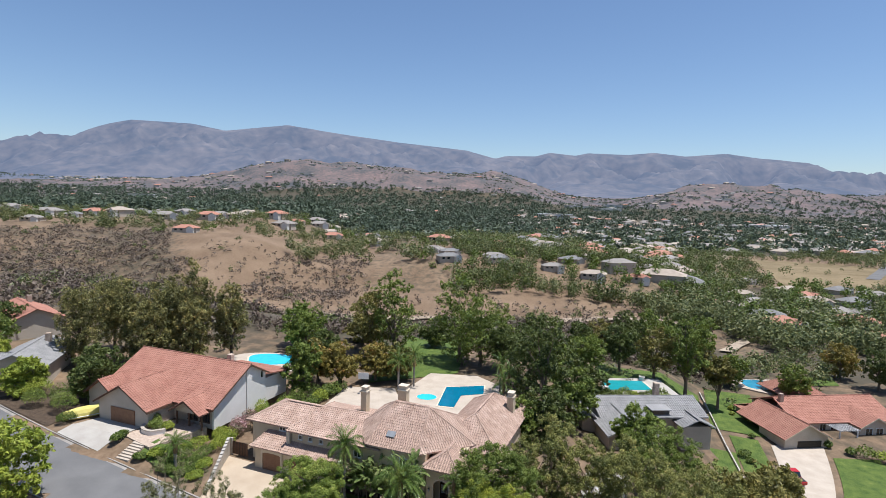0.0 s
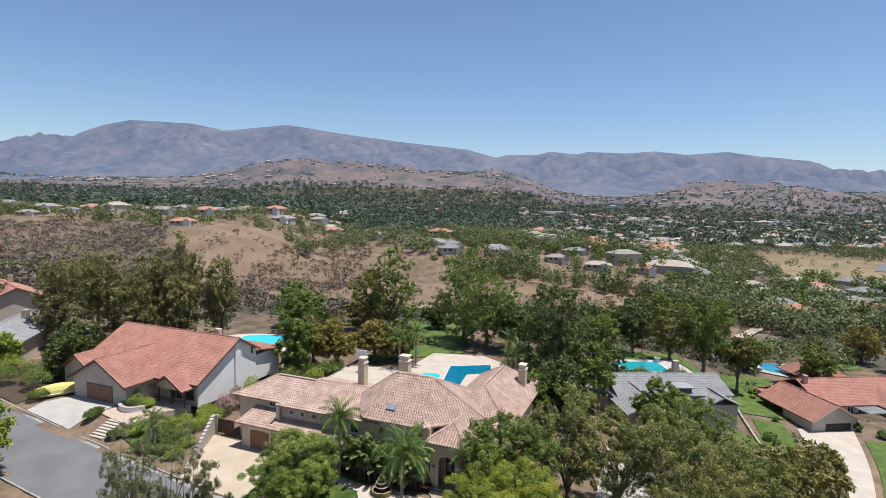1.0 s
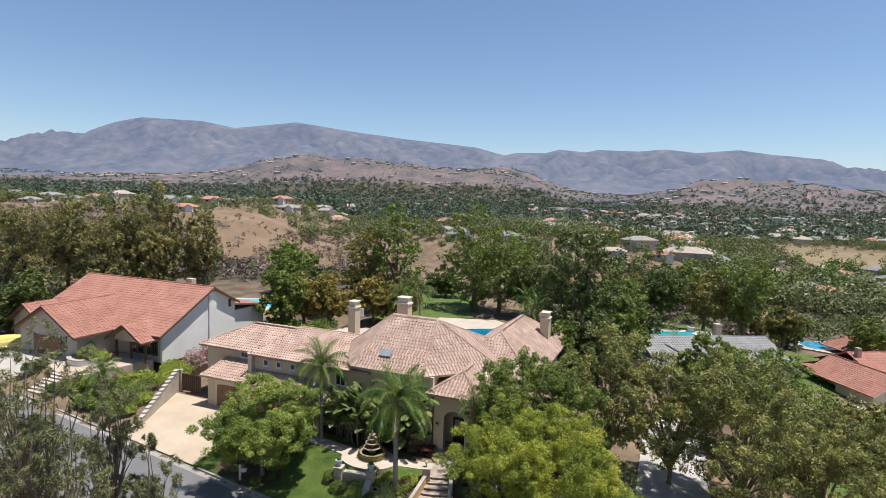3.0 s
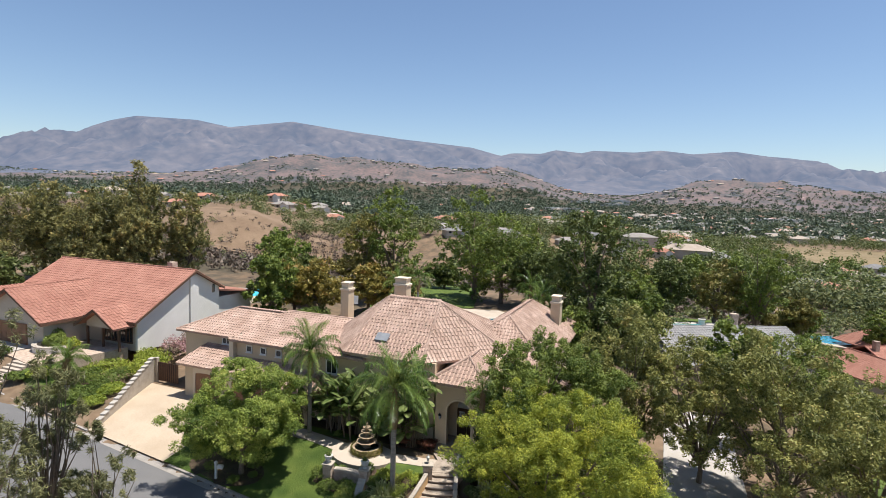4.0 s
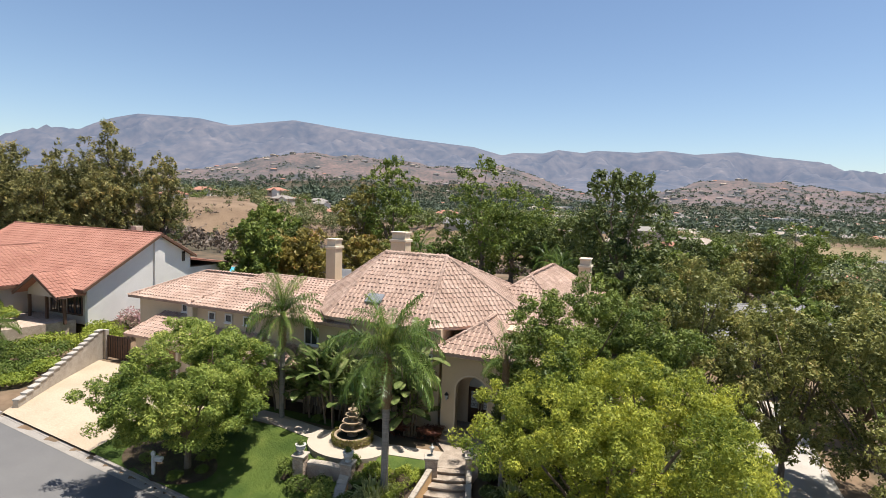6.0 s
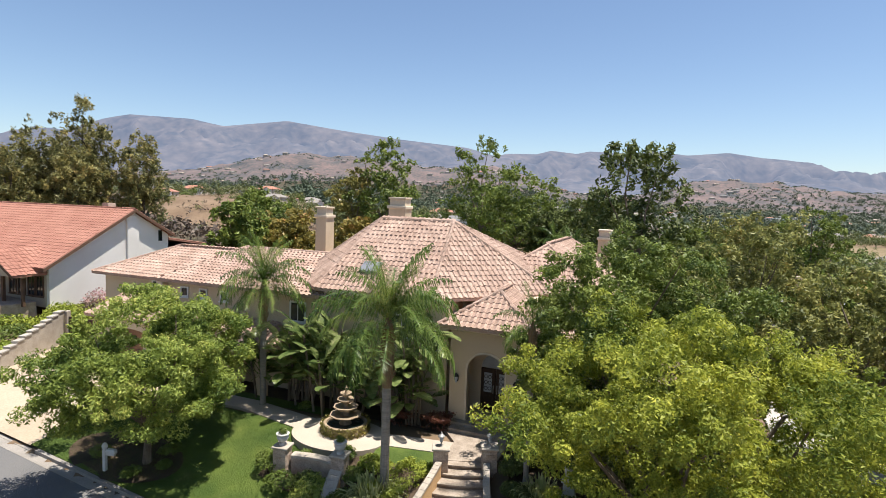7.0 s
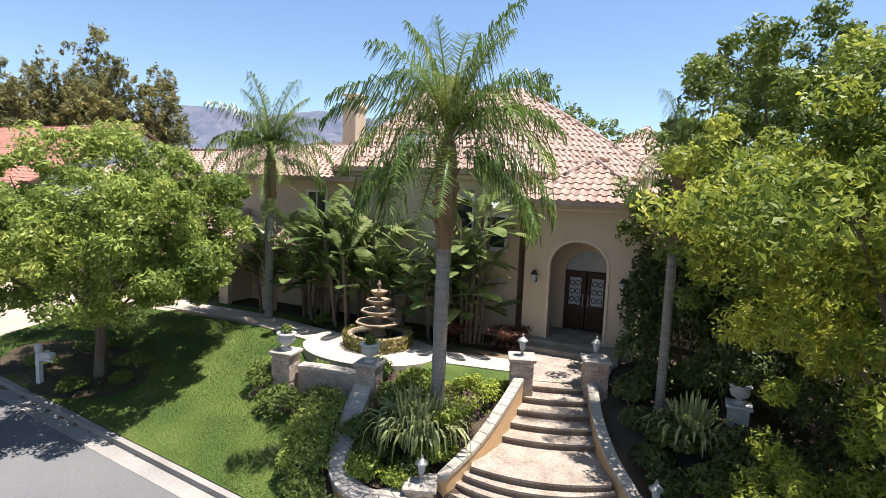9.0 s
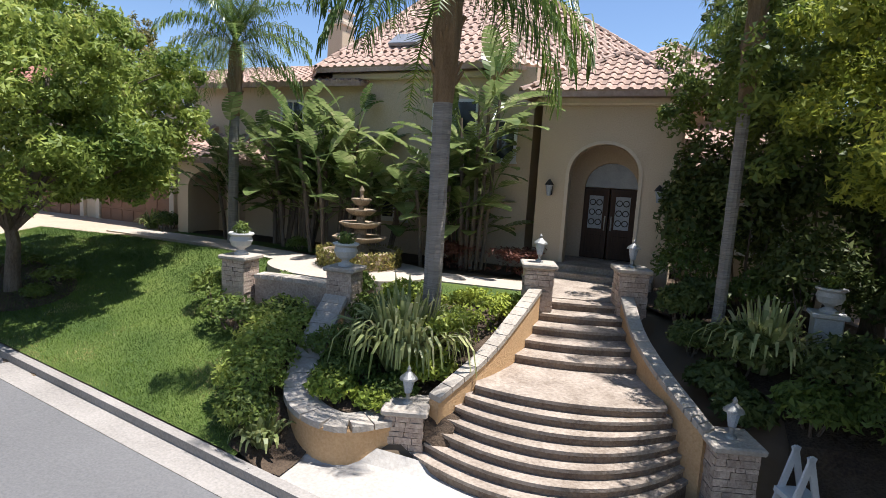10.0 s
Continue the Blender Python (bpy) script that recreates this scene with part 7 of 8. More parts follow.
# ---- trees of the back gardens and the banks ----
TREES = [  # x, y, top z, crown radius, half height of crown, leaf, seed, kind
    (-55.0, 112.0, 20.0, 5.2, 9.0, L_MID, 1), (-60.6, 112.0, 15.4, 4.8, 6.0, L_OLIVE, 2), (-40.5, 114.0, 20.0, 5.8, 9.0, L_MID, 3), (-35.5, 113.0, 15.8, 6.6, 6.4, L_MID, 4), (-30.5, 112.0, 10.5, 4.2, 3.6, L_DARK, 5),
    (-18.6, 94.5, 17.2, 5.4, 8.2, L_DARK, 6), (-14.6, 94.6, 9.0, 4.0, 4.2, L_MID, 7), (-12.8, 104, 7.0, 4.0, 4.4, L_DARK, 8), (-22.5, 104.0, 13.0, 4.8, 5.6, L_DARK, 9),
    (-55.0, 90.2, 9.4, 4.0, 3.6, L_GOLD, 10), (-60.5, 91.5, 8.8, 4.0, 3.4, L_GOLD, 11), (-50.5, 95.5, 8.6, 3.6, 3.2, L_GOLD, 12), (-46.8, 98.0, 8.4, 3.2, 3.2, L_OLIVE, 13), (-59.0, 84.5, 10.0, 3.4, 3.6, L_MID, 14), (-72.0, 104.0, 10.9, 4.2, 3.8, L_MID, 15),
    (-64.0, 99.0, 8.6, 3.6, 3.4, L_DARK, 16), (4.5, 133.5, 11.6, 5.0, 6.0, L_MID, 17), (-2.0, 134.0, 9.0, 4.4, 5.0, L_OLIVE, 18), (-9.5, 137.0, 8.4, 4.4, 4.6, L_DARK, 19), (11.5, 139.2, 2.6, 3.0, 3.2, L_OLIVE, 20), (-16, 128, 7.0, 4.6, 4.4, L_MID, 21),
    (-66.0, 118.0, 7.0, 4.0, 3.4, L_OLIVE, 22), (-50.0, 124.0, 7.5, 4.0, 3.6, L_DARK, 23), (-29.0, 126.0, 8.4, 5.0, 4.4, L_DARK, 24), (-22.0, 118.0, 7.4, 4.4, 4.0, L_MID, 25), (9.0, 76.0, 5.6, 4.4, 4.0, L_OLIVE, 26), (14.0, 86.0, 1.0, 3.2, 3.0, L_OLIVE, 27),
    (-97.0, 62.5, 8.0, 3.4, 3.2, L_BRIGHT, 28), (-67.5, 43.0, 9.6, 4.2, 4.0, L_BRIGHT, 29), (-86.0, 66.0, 8.5, 3.4, 3.6, L_DARK, 30), (-90, 70, 9.5, 4.0, 4.0, L_DARK, 31), (50, 170, 2.0, 4.4, 4.6, L_DARK, 32), (58, 156, -1.0, 4.4, 4.6, L_MID, 33),
    (44, 178, 1.0, 4.6, 4.6, L_GOLD, 34), (16, 158, -1.0, 3.6, 3.4, L_MID, 35), (10, 167, 0.0, 4.2, 4.4, L_OLIVE, 36), (62, 140, -4, 4.0, 4.0, L_MID, 37), (-20.0, 82, 7.4, 3.0, 3.4, L_MID, 38), (-16.5, 84.5, 8.4, 4.0, 4.0, L_DARK, 39), (-3.5, 88, 6.5, 3.6, 3.6, L_MID, 40),
    (15.5, 96.0, -1.5, 2.6, 2.4, L_OLIVE, 41), (35.0, 100.0, -4.0, 3.0, 3.0, L_MID, 42), (-120, 70, 12, 4.4, 4.4, L_MID, 43), (-128, 78, 12, 4.4, 4.4, L_DARK, 44), (-112, 66, 9, 3.6, 3.4, L_BRIGHT, 45)]
TREES += [(-9, 160, 7.0, 4.6, 6.0, L_DARK, 46), (-3, 165, 7.6, 5.0, 6.4, L_MID, 47), (3.5, 166, 7.0, 4.6, 6.0, L_DARK, 48), (9, 170, 6.0, 4.6, 5.4, L_MID, 49), (-16, 158, 4.6, 4.2, 4.6, L_OLIVE, 50), (-76, 108, 12, 4.2, 4.6, L_MID, 51), (-20, 150, 5.0, 4.0, 4.0, L_DARK, 52), (28, 152, 0.0, 3.6, 4.0, L_MID, 53)]
for x, y, top, r, rz, m, s in TREES:
    z = zl(x, y)
    make_tree("garden_tree", {L_GOLD: "golden-green bushy garden tree", L_OLIVE: "olive-green garden tree with open crown", L_DARK: "dark green dense garden tree", L_BRIGHT: "bright green young garden tree"}.get(m, "leafy green garden tree with rounded crown"),
              x, y, z, top - z, r, min(rz, (top - z) * 0.52), m, 7500, 80, 0.29, 300 + s, 0.16 + 0.012 * (top - z), 0.25, cr=0.25, low=-1.0, fill=0.4, limbs=8, tufts=5, wide=False)
DARKBARK = mat("dark_eucalyptus_bark", (0.05, 0.038, 0.03), (0.13, 0.1, 0.08), 2.0, 0.95, 0.6, 8, shear=(3, 3, 0.5))
for i, (x, y, top, r) in enumerate(((-85.0, 87.0, 20.4, 3.4), (-90.5, 84.0, 16.5, 3.6), (-96.0, 81.0, 17.0, 3.6), (-101.0, 75.0, 16.0, 3.8), (-94.0, 89.5, 16.5, 3.2), (-88.5, 79.5, 14.0, 3.4), (-104, 84, 16.5, 3.6), (-80.5, 91.0, 16.2, 3.2), (-83, 83.5, 13.5, 2.8), (-88.2, 89.5, 21.0, 2.0))):
    z = zl(x, y)
    top += 1.8
    make_tree("eucalyptus_tree", "tall grey-green eucalyptus with ragged hanging foliage", x, y, z, top - z, r * 1.15, (top - z) * 0.46, L_EUC, 15000 if r > 2.5 else 3000, 130 if r > 2.5 else 30, 0.24, 400 + i, 0.26, 0.3, cr=0.24, low=-1.1, fill=0.25, limbs=22, aspect=0.35, corners=3, bark=DARKBARK, group="eucalyptus row", strip=0.5)
for i, (x, y, top, r) in enumerate(((-38.2, 38.4, 14.0, 2.8), (-33.8, 37.2, 14.2, 2.3), (-35.6, 41.0, 11.0, 2.0), (-32.6, 41.2, 8.4, 1.5), (-41.5, 40.5, 12.0, 2.2))):
    z = zl(x, y)
    make_tree("pine_tree", "thin grey-green pine with sparse needled branches", x, y, z, top - z, r, (top - z) * 0.45, L_PINE, 10000, 50, 0.17, 430 + i, 0.12, 0.3, cr=0.26, tuft=0.3, low=-0.95, fill=0.1, limbs=50, corners=3, aspect=0.12, group="pines across the street", strip=0.5)
for i, (x, y, c) in enumerate(((-44.5, 93.0, 6.6), (-42.6, 95.6, 7.2), (-46.0, 96.4, 6.2), (-27.5, 99.5, 6.8), (-25.0, 96.0, 6.4), (-24.6, 91.0, 6.2))):
    palm(x, y, zl(x, y), c, 16, 0.15, 0.95, 440 + i, "feather palm in the back garden", group="garden palms")

# two more houses up the street
def street_house(x, y, rz, w, d, h, tm, lab, seed):
    g = thing("house", lab, "house", pose(x, y, zl(x, y), 0, 0, rz))
    part("wall", bx(-w / 2, w / 2, -d / 2, d / 2, -1.0, h), STUCCO_T, g)
    f = gable(-w / 2 - 0.6, w / 2 + 0.6, -d / 2 - 0.6, d / 2 + 0.6, h - 0.1, h + d * 0.24, "x")
    roof_faces(g, f, tm, BIG, seed=seed)
    for sx in (-1, 1):
        xx = sx * (w / 2 - 0.15)
        part("gable_wall", gable_wall(([(xx - 0.14, -d / 2, h - 0.01), (xx - 0.14, d / 2, h - 0.01), (xx - 0.14, 0, h + d * 0.22)], (0.28, 0, 0))), STUCCO_T, g)
    roof_faces(g, gable(0.2, w * 0.42, -d / 2 - 4.2, 0, h - 0.2, h + d * 0.16, "y"), tm, BIG, seed=seed + 1)
    part("gable_wall", gable_wall(([(0.6, -d / 2 - 3.6, -1), (w * 0.38, -d / 2 - 3.6, -1), (w * 0.38, -d / 2 - 3.6, h), (w * 0.2, -d / 2 - 3.6, h + d * 0.13), (0.6, -d / 2 - 3.6, h)], (0, 3.5, 0))), STUCCO_T, g)
    for x0 in (-w * 0.4, -w * 0.2):
        window(g, x0, x0 + 1.3, 0.9, 2.1, -d / 2)
    part("chimney", bx(-w * 0.3, -w * 0.3 + 0.9, d * 0.1, d * 0.1 + 0.9, h, h + d * 0.24 + 1.0, 0.02), LEDGE, g)


street_house(-104.5, 68.5, -52, 14, 8.5, 3.0, TILE_GREY, "pale house with grey tile gable roofs up the street", 51)
street_house(-131.0, 84.0, -20, 17, 10, 3.2, TILE_RED, "pale house with a red tile gable roof up the street", 53)

# hedges and shrubs behind the houses
rng = np.random.default_rng(12)
for i in range(34):
    u = i / 34
    x, y = ((-54.5 + 0.1 * i, 76 + 1.1 * i) if i < 12 else (-15 + 1.6 * (i - 12), 112 + 0.7 * (i - 12)) if i < 24 else (33 + 2.2 * (i - 24), 127 - 0.4 * (i - 24)))
    r = rng.uniform(0.9, 1.7)
    shrub("shrub", "rounded green shrub of a back garden", x, y, zl(x, y), r, r, r * 1.5, (L_HEDGE, L_MID, L_BRIGHT, L_DARK)[i % 4], 500, 0.2, 500 + i, 0, group="back garden shrubs")

# ---- far houses ----
FAR_ROOFS = [mat("far_roof_%d" % i, c, tuple(v * 1.3 for v in c), 0.4, 0.9, 0.1, 10) for i, c in enumerate(((0.31, 0.15, 0.105), (0.21, 0.19, 0.17), (0.3, 0.25, 0.2), (0.16, 0.155, 0.15)))]


def far_house(k, m, w, d, h):
    roofm = FAR_ROOFS[k]
    lab = ("distant house with a red tile roof", "distant pale house with a grey-brown roof", "distant house with a tan roof", "distant house with a dark grey roof")[k]
    g = thing("distant_house", lab, "house", m, "houses of the valley")
    part("wall", bx(-w / 2, w / 2, -d / 2, d / 2, -2, h), STUCCO_T, g)
    bm = bmesh.new()
    f = hip(-w / 2 - 0.6, w / 2 + 0.6, -d / 2 - 0.6, d / 2 + 0.6, h, h + d * 0.24, "x")
    for p in f:
        bm.faces.new([bm.verts.new(q) for q in p])
    bm.faces.new([bm.verts.new(q) for q in ((-w / 2 - 0.6, d / 2 + 0.6, h - 0.02), (w / 2 + 0.6, d / 2 + 0.6, h - 0.02), (w / 2 + 0.6, -d / 2 - 0.6, h - 0.02), (-w / 2 - 0.6, -d / 2 - 0.6, h - 0.02))])
    part("roof", bm, roofm, g)
    bm = bmesh.new()
    for p in gable(w * 0.1, w * 0.45, -d / 2 - 3.6, 0, h - 0.1, h + d * 0.17, "y"):
        bm.faces.new([bm.verts.new(q) for q in p])
    part("wing_roof", bm, roofm, g)
    part("wing_wall", gable_wall(([(w * 0.13, -d / 2 - 3, -3), (w * 0.42, -d / 2 - 3, -3), (w * 0.42, -d / 2 - 3, h), (w * 0.275, -d / 2 - 3, h + d * 0.13), (w * 0.13, -d / 2 - 3, h)], (0, 3.2, 0))), STUCCO_W, g)
    for x in (-w * 0.35, -w * 0.12):
        part("window", bx(x - 0.9, x + 0.9, -d / 2 - 0.06, -d / 2 - 0.001, 0.9, 2.2), GLASS, g)
    part("door", bx(w * 0.17, w * 0.38, -d / 2 - 3.06, -d / 2 - 3.001, 0, 2.2), WHITE, g)
    return g


def plan(d, s):
    p = ORG + d * FWD + s * RGT
    return float(p[0]), float(p[1])


def gz_(x, y):
    return float(lot_z(np.array(x), np.array(y)))


spots = []
rng = np.random.default_rng(31)
HILL_H = [(470, -350), (533, -357), (600, -384), (531, -311), (620, -340), (548, -276), (392, -183), (562, -239), (640, -259), (588, -177), (528, -152), (650, -146), (600, -378), (558, -397), (640, -502), (680, -240), (660, -308)]
BENCH_H = [(530, -106), (470, -53), (404, -6), (600, -66), (500, -3), (640, -42), (390, 5), (368, 34), (338, 68), (326, 90), (465, 46), (680, -100), (527, 78)]
TOWN_H = [(325, 116), (495, 203), (320, 158), (412, 201), (271, 142), (289, 165), (343, 217), (299, 205), (261, 190), (236, 180), (203, 161), (381, 211), (449, 121), (600, 94), (640, 112), (859, 461), (220, 136), (245, 165), (281, 133), (269, 218), (344, 248), (569, 185), (710, 274), (240, 143), (322, 254), (339, 142)]
spots += HILL_H + BENCH_H + TOWN_H
for i in range(26):   # more on the hill, behind its edge
    s = -620 + 560 * (i % 13) / 12.5 + rng.uniform(-14, 14)
    spots.append((600 + 75 * (i // 13) + rng.uniform(-24, 24), s))
for i in range(120):  # in the valley
    u = rng.uniform(0.0, 0.95)
    d = 300 * (1000 / 300) ** rng.uniform(0, 1)
    if (0.45 < u < 0.9 and 340 < d < 640) or d < 330 and u < 0.4:
        continue
    spots.append((d, u * d))
protos = {}
HOUSE_XY = []
for i, (d, s) in enumerate(spots):
    x, y = plan(d, s)
    k = int(rng.choice(4, p=(0.25, 0.33, 0.25, 0.17)))
    m = pose(x, y, gz_(x, y) + (2.0 if i < len(HILL_H) else 0.4), 0, 0, 21.5 + rng.uniform(-40, 40)) @ Matrix.Scale(rng.uniform(1.3, 1.6) if i < len(HILL_H) else rng.uniform(0.8, 1.0) if d < 420 else rng.uniform(1.0, 1.35), 4)
    HOUSE_XY.append((x, y))
    if k not in protos:
        protos[k] = far_house(k, pose(x, y, gz_(x, y) + 0.4, 0, 0, 30), 16, 9.5, 2.7)
    else:
        copy_thing(protos[k], pose(0, 0, 0)).matrix_basis = m


def many_houses(P, seed):
    """Hundreds of far houses as one mesh: four walls, a hip roof and a wing each, roofs in four colours."""
    r = np.random.default_rng(seed)
    Q, M = [], []
    for x, y, z in P:
        a, w, d, h = r.uniform(-0.4, 1.3), r.uniform(8, 14), r.uniform(5, 8), r.uniform(3, 5.5)
        c, s = math.cos(a), math.sin(a)
        f = lambda u, v, q: (x + u * c - v * s, y + u * s + v * c, z + q)
        k = 1 + int(r.choice(4, p=(0.22, 0.3, 0.28, 0.2)))
        cor = [(-w, -d), (w, -d), (w, d), (-w, d)]
        top = [(-w + d, 0), (w - d, 0)]
        for i in range(4):
            (u0, v0), (u1, v1) = cor[i], cor[(i + 1) % 4]
            Q.append([f(u0, v0, -2), f(u1, v1, -2), f(u1, v1, h), f(u0, v0, h)])
            M.append(0)
        e = [(u * 1.08, v * 1.1) for u, v in cor]
        for q in ((e[0], e[1], top[1], top[0]), (e[1], e[2], top[1], top[1]), (e[2], e[3], top[0], top[1]), (e[3], e[0], top[0], top[0])):
            Q.append([f(*q[0], h), f(*q[1], h), f(*q[2], h + d * 0.45), f(*q[3], h + d * 0.45 + 0.01)])
            M.append(k)
    me = quads_mesh("far_houses", np.array(Q), STUCCO_T)
    for m in FAR_ROOFS:
        me.materials.append(m)
    me.polygons.foreach_set("material_index", np.array(M[:len(me.polygons)], dtype=np.int32))
    return tagged(new("far_houses", me), "hundreds of small pale houses across the valley", "houses", kind="stuff")


rng = np.random.default_rng(57)
FARP = []
for i in range(620):
    if i < 300:      # the town on the valley floor
        d, u = rng.uniform(640, 1500), rng.uniform(0.12, 0.95)
    elif i < 420:    # the streets beside the dry slope
        d, u = rng.uniform(330, 700), rng.uniform(0.16, 0.9)
        if u > 0.43 and 335 < d < 640:
            continue
    elif i < 480:    # gaps of the woodland
        d, u = rng.uniform(760, 1900), rng.uniform(-0.75, 0.15)
    else:            # the far low hills
        d, u = rng.uniform(1950, 2750), rng.uniform(-0.75, 0.6)
    x, y = plan(d, u * d)
    FARP.append((x, y, gz_(x, y) + 0.5))
    HOUSE_XY.append((x, y))
many_houses(FARP, 58)
BIGB = thing("distant_hall", "long pale industrial hall in the valley", "building", pose(*plan(1900, 560), gz_(*plan(1900, 560)), 0, 0, 30), "valley halls")
part("wall", bx(-45, 45, -15, 15, -5, 9), STUCCO_W, BIGB)
part("roof", bx(-46, 46, -16, 16, 9, 10), WHITE, BIGB)
for d, s, a in ((2050, 640, 20), (2000, 480, 35), (1750, -950, 10), (1500, 300, 20), (1300, 760, 25), (900, 330, 10), (760, 250, 15), (640, -520, 30)):
    copy_thing(BIGB, pose(*plan(d, s), gz_(*plan(d, s)), 0, 0, a) @ Matrix.Scale(1.0 if d > 1200 else 0.4, 4))


def strip_road(a, b, w, nm, m, lab):
    (xa, ya), (xb, yb) = plan(*a), plan(*b)
    n = np.array([-(yb - ya), xb - xa])
    n = n / np.hypot(*n) * w / 2
    ob = new(nm, sheet(lambda U, V: (xa + (xb - xa) * U + n[0] * (2 * V - 1), ya + (yb - ya) * U + n[1] * (2 * V - 1)), 60, 3, m, nm, 0.6))
    tagged(ob, lab, "road", kind="structure")


FIELD = mat("dry_field_grass", (0.14, 0.105, 0.052), (0.24, 0.18, 0.1), 0.03, 0.95, 0.3, 20, c3=(0.13, 0.14, 0.055))


def field_patch(U, V):
    d = 345 + (245 - 70 * U) * V
    u = 0.63 + 0.18 * U - 0.08 * V + 0.08 * U * V
    return ORG[0] + d * FWD[0] + u * d * RGT[0], ORG[1] + d * FWD[1] + u * d * RGT[1]


tagged(new("dry_field", sheet(field_patch, 30, 30, FIELD, "dry_field", 0.35)), "open dry yellow grass field in the valley", "field", kind="structure")
PALE = mat("pale_dirt_road", (0.27, 0.21, 0.15), (0.36, 0.29, 0.215), 0.05, 0.95, 0.1)
strip_road((430, 205), (640, 330), 9, "valley_road", PALE, "pale valley road between houses and fields")
strip_road((760, 330), (560, 205), 8, "valley_road", PALE, "pale valley road beside a bare field")
strip_road((420, 330), (900, 760), 9, "valley_road", ASPHALT, "grey valley road along the dry field")
strip_road((1500, 470), (1150, 560), 12, "valley_road", PALE, "pale road climbing through the valley")
strip_road((232, -70), (225, 95), 5, "canyon_track", PALE, "pale dirt track along the canyon floor")
strip_road((225, 95), (205, 160), 4, "canyon_track", PALE, "pale dirt track along the canyon floor")
strip_road((175, 92), (255, 160), 4, "canyon_track", PALE, "pale track on the bank above the valley")
strip_road((2450, -1700), (2550, -700), 25, "far_road", PALE, "pale far highway below the mountains")


def far_trees(name, label, P, size, per, leafm, seed, flat=0.85, leaf=0.2):
    """Many far tree crowns in one mesh: each a lumpy heap of small leaf sprays."""
    rng = np.random.default_rng(seed)
    P = np.asarray(P)
    n = len(P)
    R = size * rng.uniform(0.5, 1.35, (n, 1, 1))
    tall = rng.uniform(0.75, 1.5, (n, 1, 1)) * flat
    lob = rng.normal(size=(n, 6, 3))
    lob /= np.linalg.norm(lob, axis=2, keepdims=True)
    lob[..., 2] = np.abs(lob[..., 2]) - 0.25
    pick = rng.integers(0, 6, (n, per))
    D = rng.normal(size=(n, per, 3))
    D /= np.linalg.norm(D, axis=2, keepdims=True)
    C = np.take_along_axis(lob, pick[..., None].repeat(3, 2), 1) * 0.55 + D * rng.uniform(0.3, 0.55, (n, per, 1))
    C[..., 2:] = C[..., 2:] * tall + 0.7 * tall
    C = P[:, None, :] + C * R
    Q = leaf_quads(C.reshape(-1, 3), D.reshape(-1, 3), 1.0, rng, 0.9, 0.6)[:, :3]
    cen = Q.mean(axis=1, keepdims=True)
    k = (np.repeat(R.reshape(n), per) * leaf).reshape(-1, 1, 1)
    return tagged(new(name, quads_mesh(name, cen + (Q - cen) * k, leafm)), label, "trees" if "bush" not in name else "brush", kind="stuff")


def open_front(x, y):
    """False where trees would stand on the open front slope of the houses along the hill's edge."""
    d, s = (x - ORG[0]) * FWD[0] + (y - ORG[1]) * FWD[1], (x - ORG[0]) * RGT[0] + (y - ORG[1]) * RGT[1]
    ok = np.ones(len(x), dtype=bool)
    for hd, hs in HILL_H + BENCH_H:
        ok &= ~((d < hd) & (d > hd - (75 if hs < -120 else 26)) & (np.abs(s - hs * d / hd) < 10))
    return ok


def scatter(n, dr, ur, keep, seed, log=True):
    rng = np.random.default_rng(seed)
    d = dr[0] * (dr[1] / dr[0]) ** rng.uniform(0, 1, n) if log else rng.uniform(*dr, n)
    u = rng.uniform(*ur, n)
    s = u * d
    x, y = ORG[0] + d * FWD[0] + s * RGT[0], ORG[1] + d * FWD[1] + s * RGT[1]
    k = keep(d, s, u, x, y, rng)
    x, y = x[k], y[k]
    hx = np.array(HOUSE_XY)
    far = np.min(np.hypot(x[:, None] - hx[None, :, 0], y[:, None] - hx[None, :, 1]), axis=1) > 13
    far &= open_front(x, y)
    x, y = x[far], y[far]
    return np.stack([x, y, lot_z(x, y)], 1)


hill_top = lambda d, s: (s < -50) & (d > 470) & (d < 720)
bench_top = lambda d, s: (s > -70) & (s < 160) & (d > 280) & (d < 640)
field = lambda d, u: (u > 0.61 - 0.1 * (d - 345) / 300) & (u < 0.84) & (d > 340) & (d < 595 - 300 * np.maximum(u - 0.5, 0))
slope = lambda d, s: (s > -175) & (s < 92) & (d > 215) & (d < np.where(s > -40, 276, 352))
near_slope = lambda d, s: (s / d > -0.47) & slope(d, s)
canyon_l = lambda d, s: (s / d < -0.46) & (d > 185) & (d < 410)
far_trees("hill_trees", "green garden trees round the houses on the hill", scatter(2600, (350, 760), (-0.95, 0.4), lambda d, s, u, x, y, r: ((s < -60) & (d > 425) & (fbm(x, y, 30, 2.0) > -0.5)) | (bench_top(d, s) & (fbm(x, y, 25, 5.0) > -0.6)) | ((np.abs(s + 84) < 20) & (d > 330) & (r.random(len(d)) < 0.6)), 1), 4.3, 120, L_TOWN, 1, 1.15, 0.155)
far_trees("valley_trees", "mixed green trees among the valley houses", scatter(7600, (175, 1100), (0.02, 0.98), lambda d, s, u, x, y, r: (~field(d, u) | (r.random(len(d)) < 0.05)) & (d > 225 - 50 * (u > 0.45)) & ~slope(d, s * 1.08) & ((d > 282) | (s > 95)) & (on_bank(x, y) < 0.1) & (fbm(x, y, 34, 3.0) > -0.55), 2), 3.6, 84, L_TOWN, 2, 1.2, 0.17)
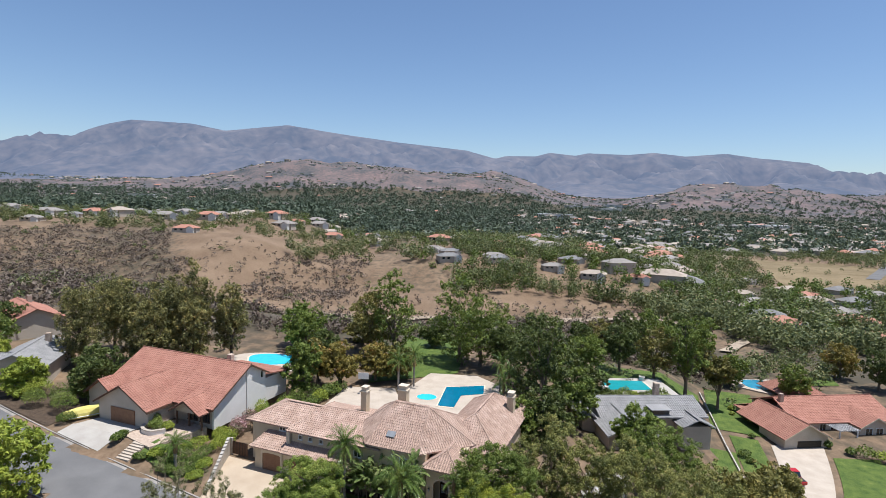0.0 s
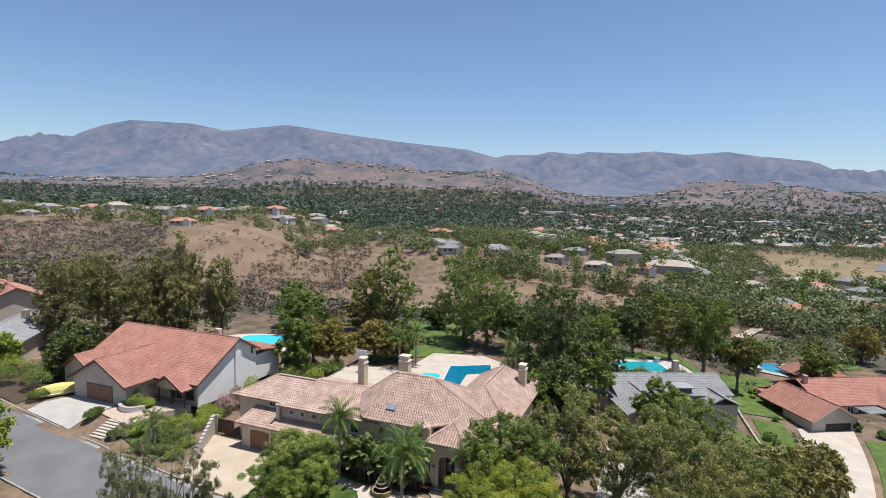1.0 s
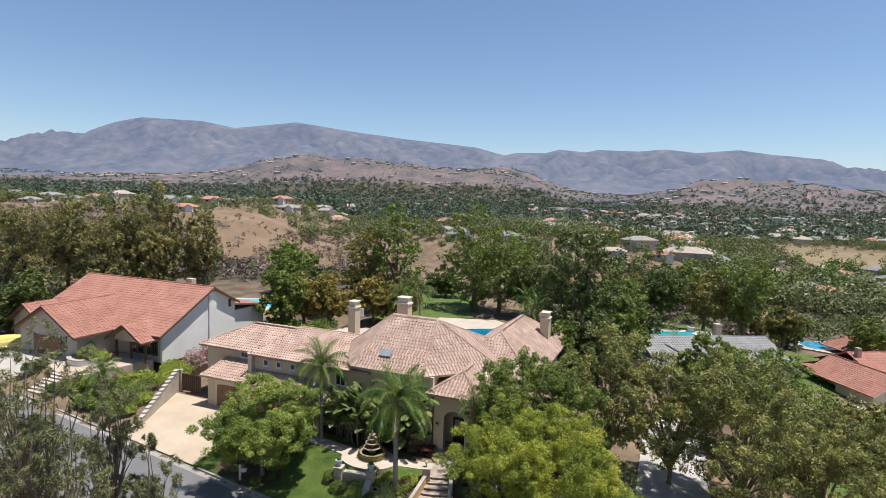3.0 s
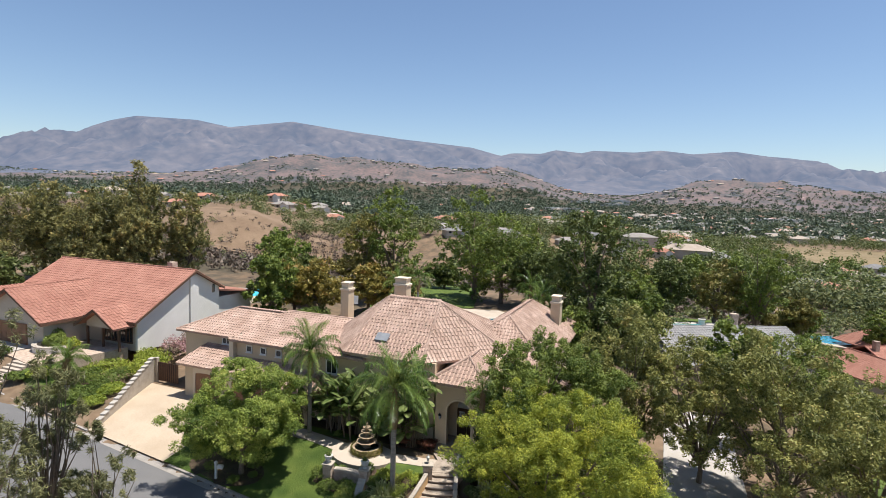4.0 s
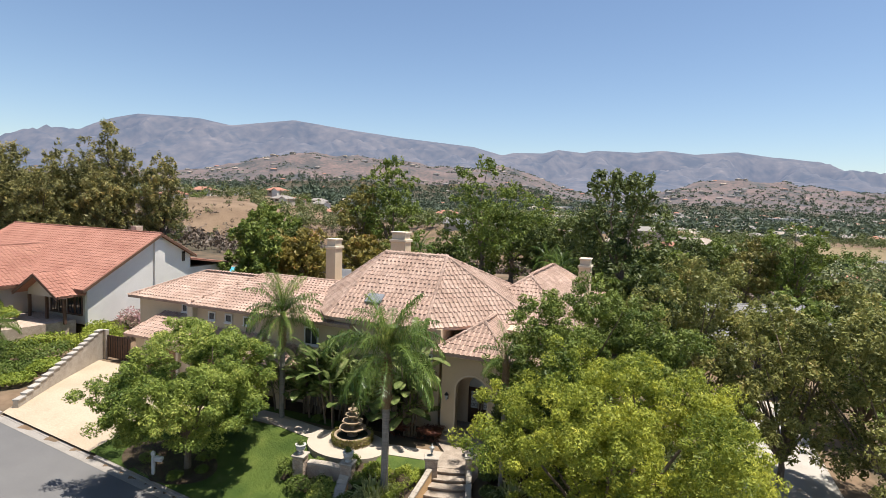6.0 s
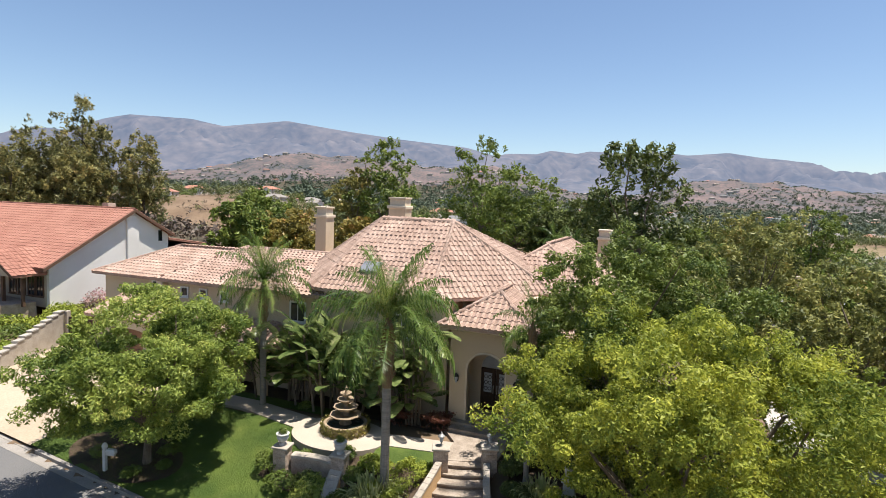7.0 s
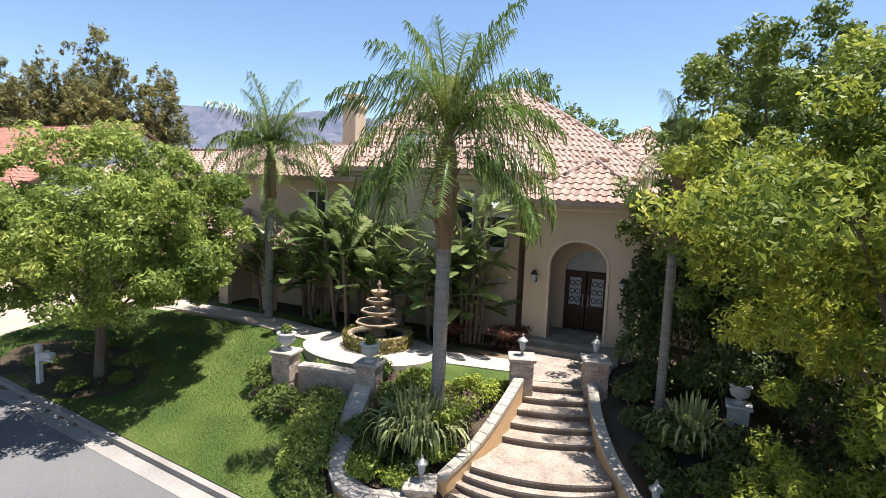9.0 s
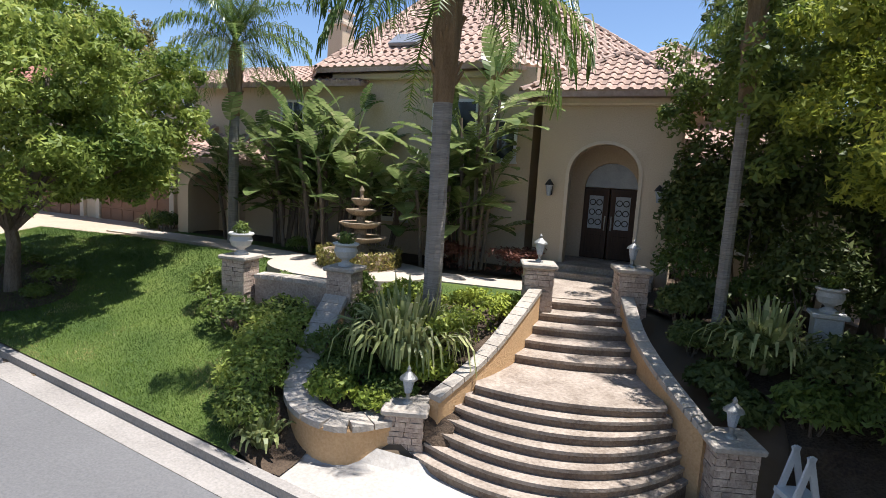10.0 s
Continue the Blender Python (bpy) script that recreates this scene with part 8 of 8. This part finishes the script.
far_trees("dark_valley_trees", "dark oaks and pines among the valley houses", scatter(2600, (175, 1100), (0.02, 0.98), lambda d, s, u, x, y, r: ~field(d, u) & ~slope(d, s * 1.08) & (d > 200) & ((d > 282) | (s > 95)) & (on_bank(x, y) < 0.1) & (fbm(x, y, 44, 1.0) > -0.3), 3), 4.0, 110, L_DARK, 3, 1.5, 0.15)
far_trees("oak_woodland", "dark green oak woodland filling the valley floor", scatter(19000, (640, 2100), (-0.85, 0.95), lambda d, s, u, x, y, r: (r.random(len(d)) < np.where(u < 0.2, 1.0, 0.5)) & (fbm(x, y, 120, 4.0) > -0.9) & ~((s < -60) & (d < 700)), 4, False), 8.5, 22, L_FAR, 4, 0.8, 0.3)
far_trees("hillside_bush", "scattered bushes on the far low hills", scatter(9000, (1980, 2850), (-0.9, 0.9), lambda d, s, u, x, y, r: fbm(x, y, 90, 1.0) > -0.1, 5, False), 6.0, 9, L_FAR, 5, 0.45, 0.4)
far_trees("canyon_bush", "grey-brown chaparral brush on the canyon slopes", scatter(34000, (120, 470), (-0.98, 0.5), lambda d, s, u, x, y, r: (canyon_l(d, s) & (fbm(x, y, 20, 2.5) > -0.8)) | ((d > 135) & (d < 226) & (fbm(x, y, 16, 0.5) > -0.5) & (r.random(len(d)) < 0.4)) | (near_slope(d, s) & (r.random(len(d)) < 0.09)) | ((np.abs(s + 74) < 26) & (d > 255) & (d < 400) & (r.random(len(d)) < 0.6)), 6), 1.6, 16, L_BRUSH, 6, 0.8, 0.3)
far_trees("canyon_green_bush", "green bushes on the canyon floor and slopes", scatter(4200, (112, 430), (-0.98, 0.75), lambda d, s, u, x, y, r: (r.random(len(d)) < 0.07) | (canyon_l(d, s) & (r.random(len(d)) < 0.12)) | ((d > 130) & (d < 230) & (fbm(x, y, 22, 7.0) > 0.1)) | ((d > 224) & (d < 250) & (r.random(len(d)) < 0.25)), 7), 1.8, 50, L_TOWN, 7, 0.9, 0.22)

rng = np.random.default_rng(91)
near_houses = [(x, y) for (x, y) in HOUSE_XY if math.hypot(x - ORG[0], y - ORG[1]) < 760]
RING = []
for x, y in near_houses:
    for k in range(10):
        a, r = rng.uniform(-math.pi, math.pi), rng.uniform(12.5, 19)
        RING.append((x + r * math.cos(a), y + r * math.sin(a)))
RING = np.array(RING)
RING = RING[open_front(RING[:, 0], RING[:, 1])]
far_trees("house_garden_trees", "garden trees close round the valley houses", np.stack([RING[:, 0], RING[:, 1], lot_z(RING[:, 0], RING[:, 1])], 1), 3.3, 90, L_HEDGE, 9, 1.2, 0.2)
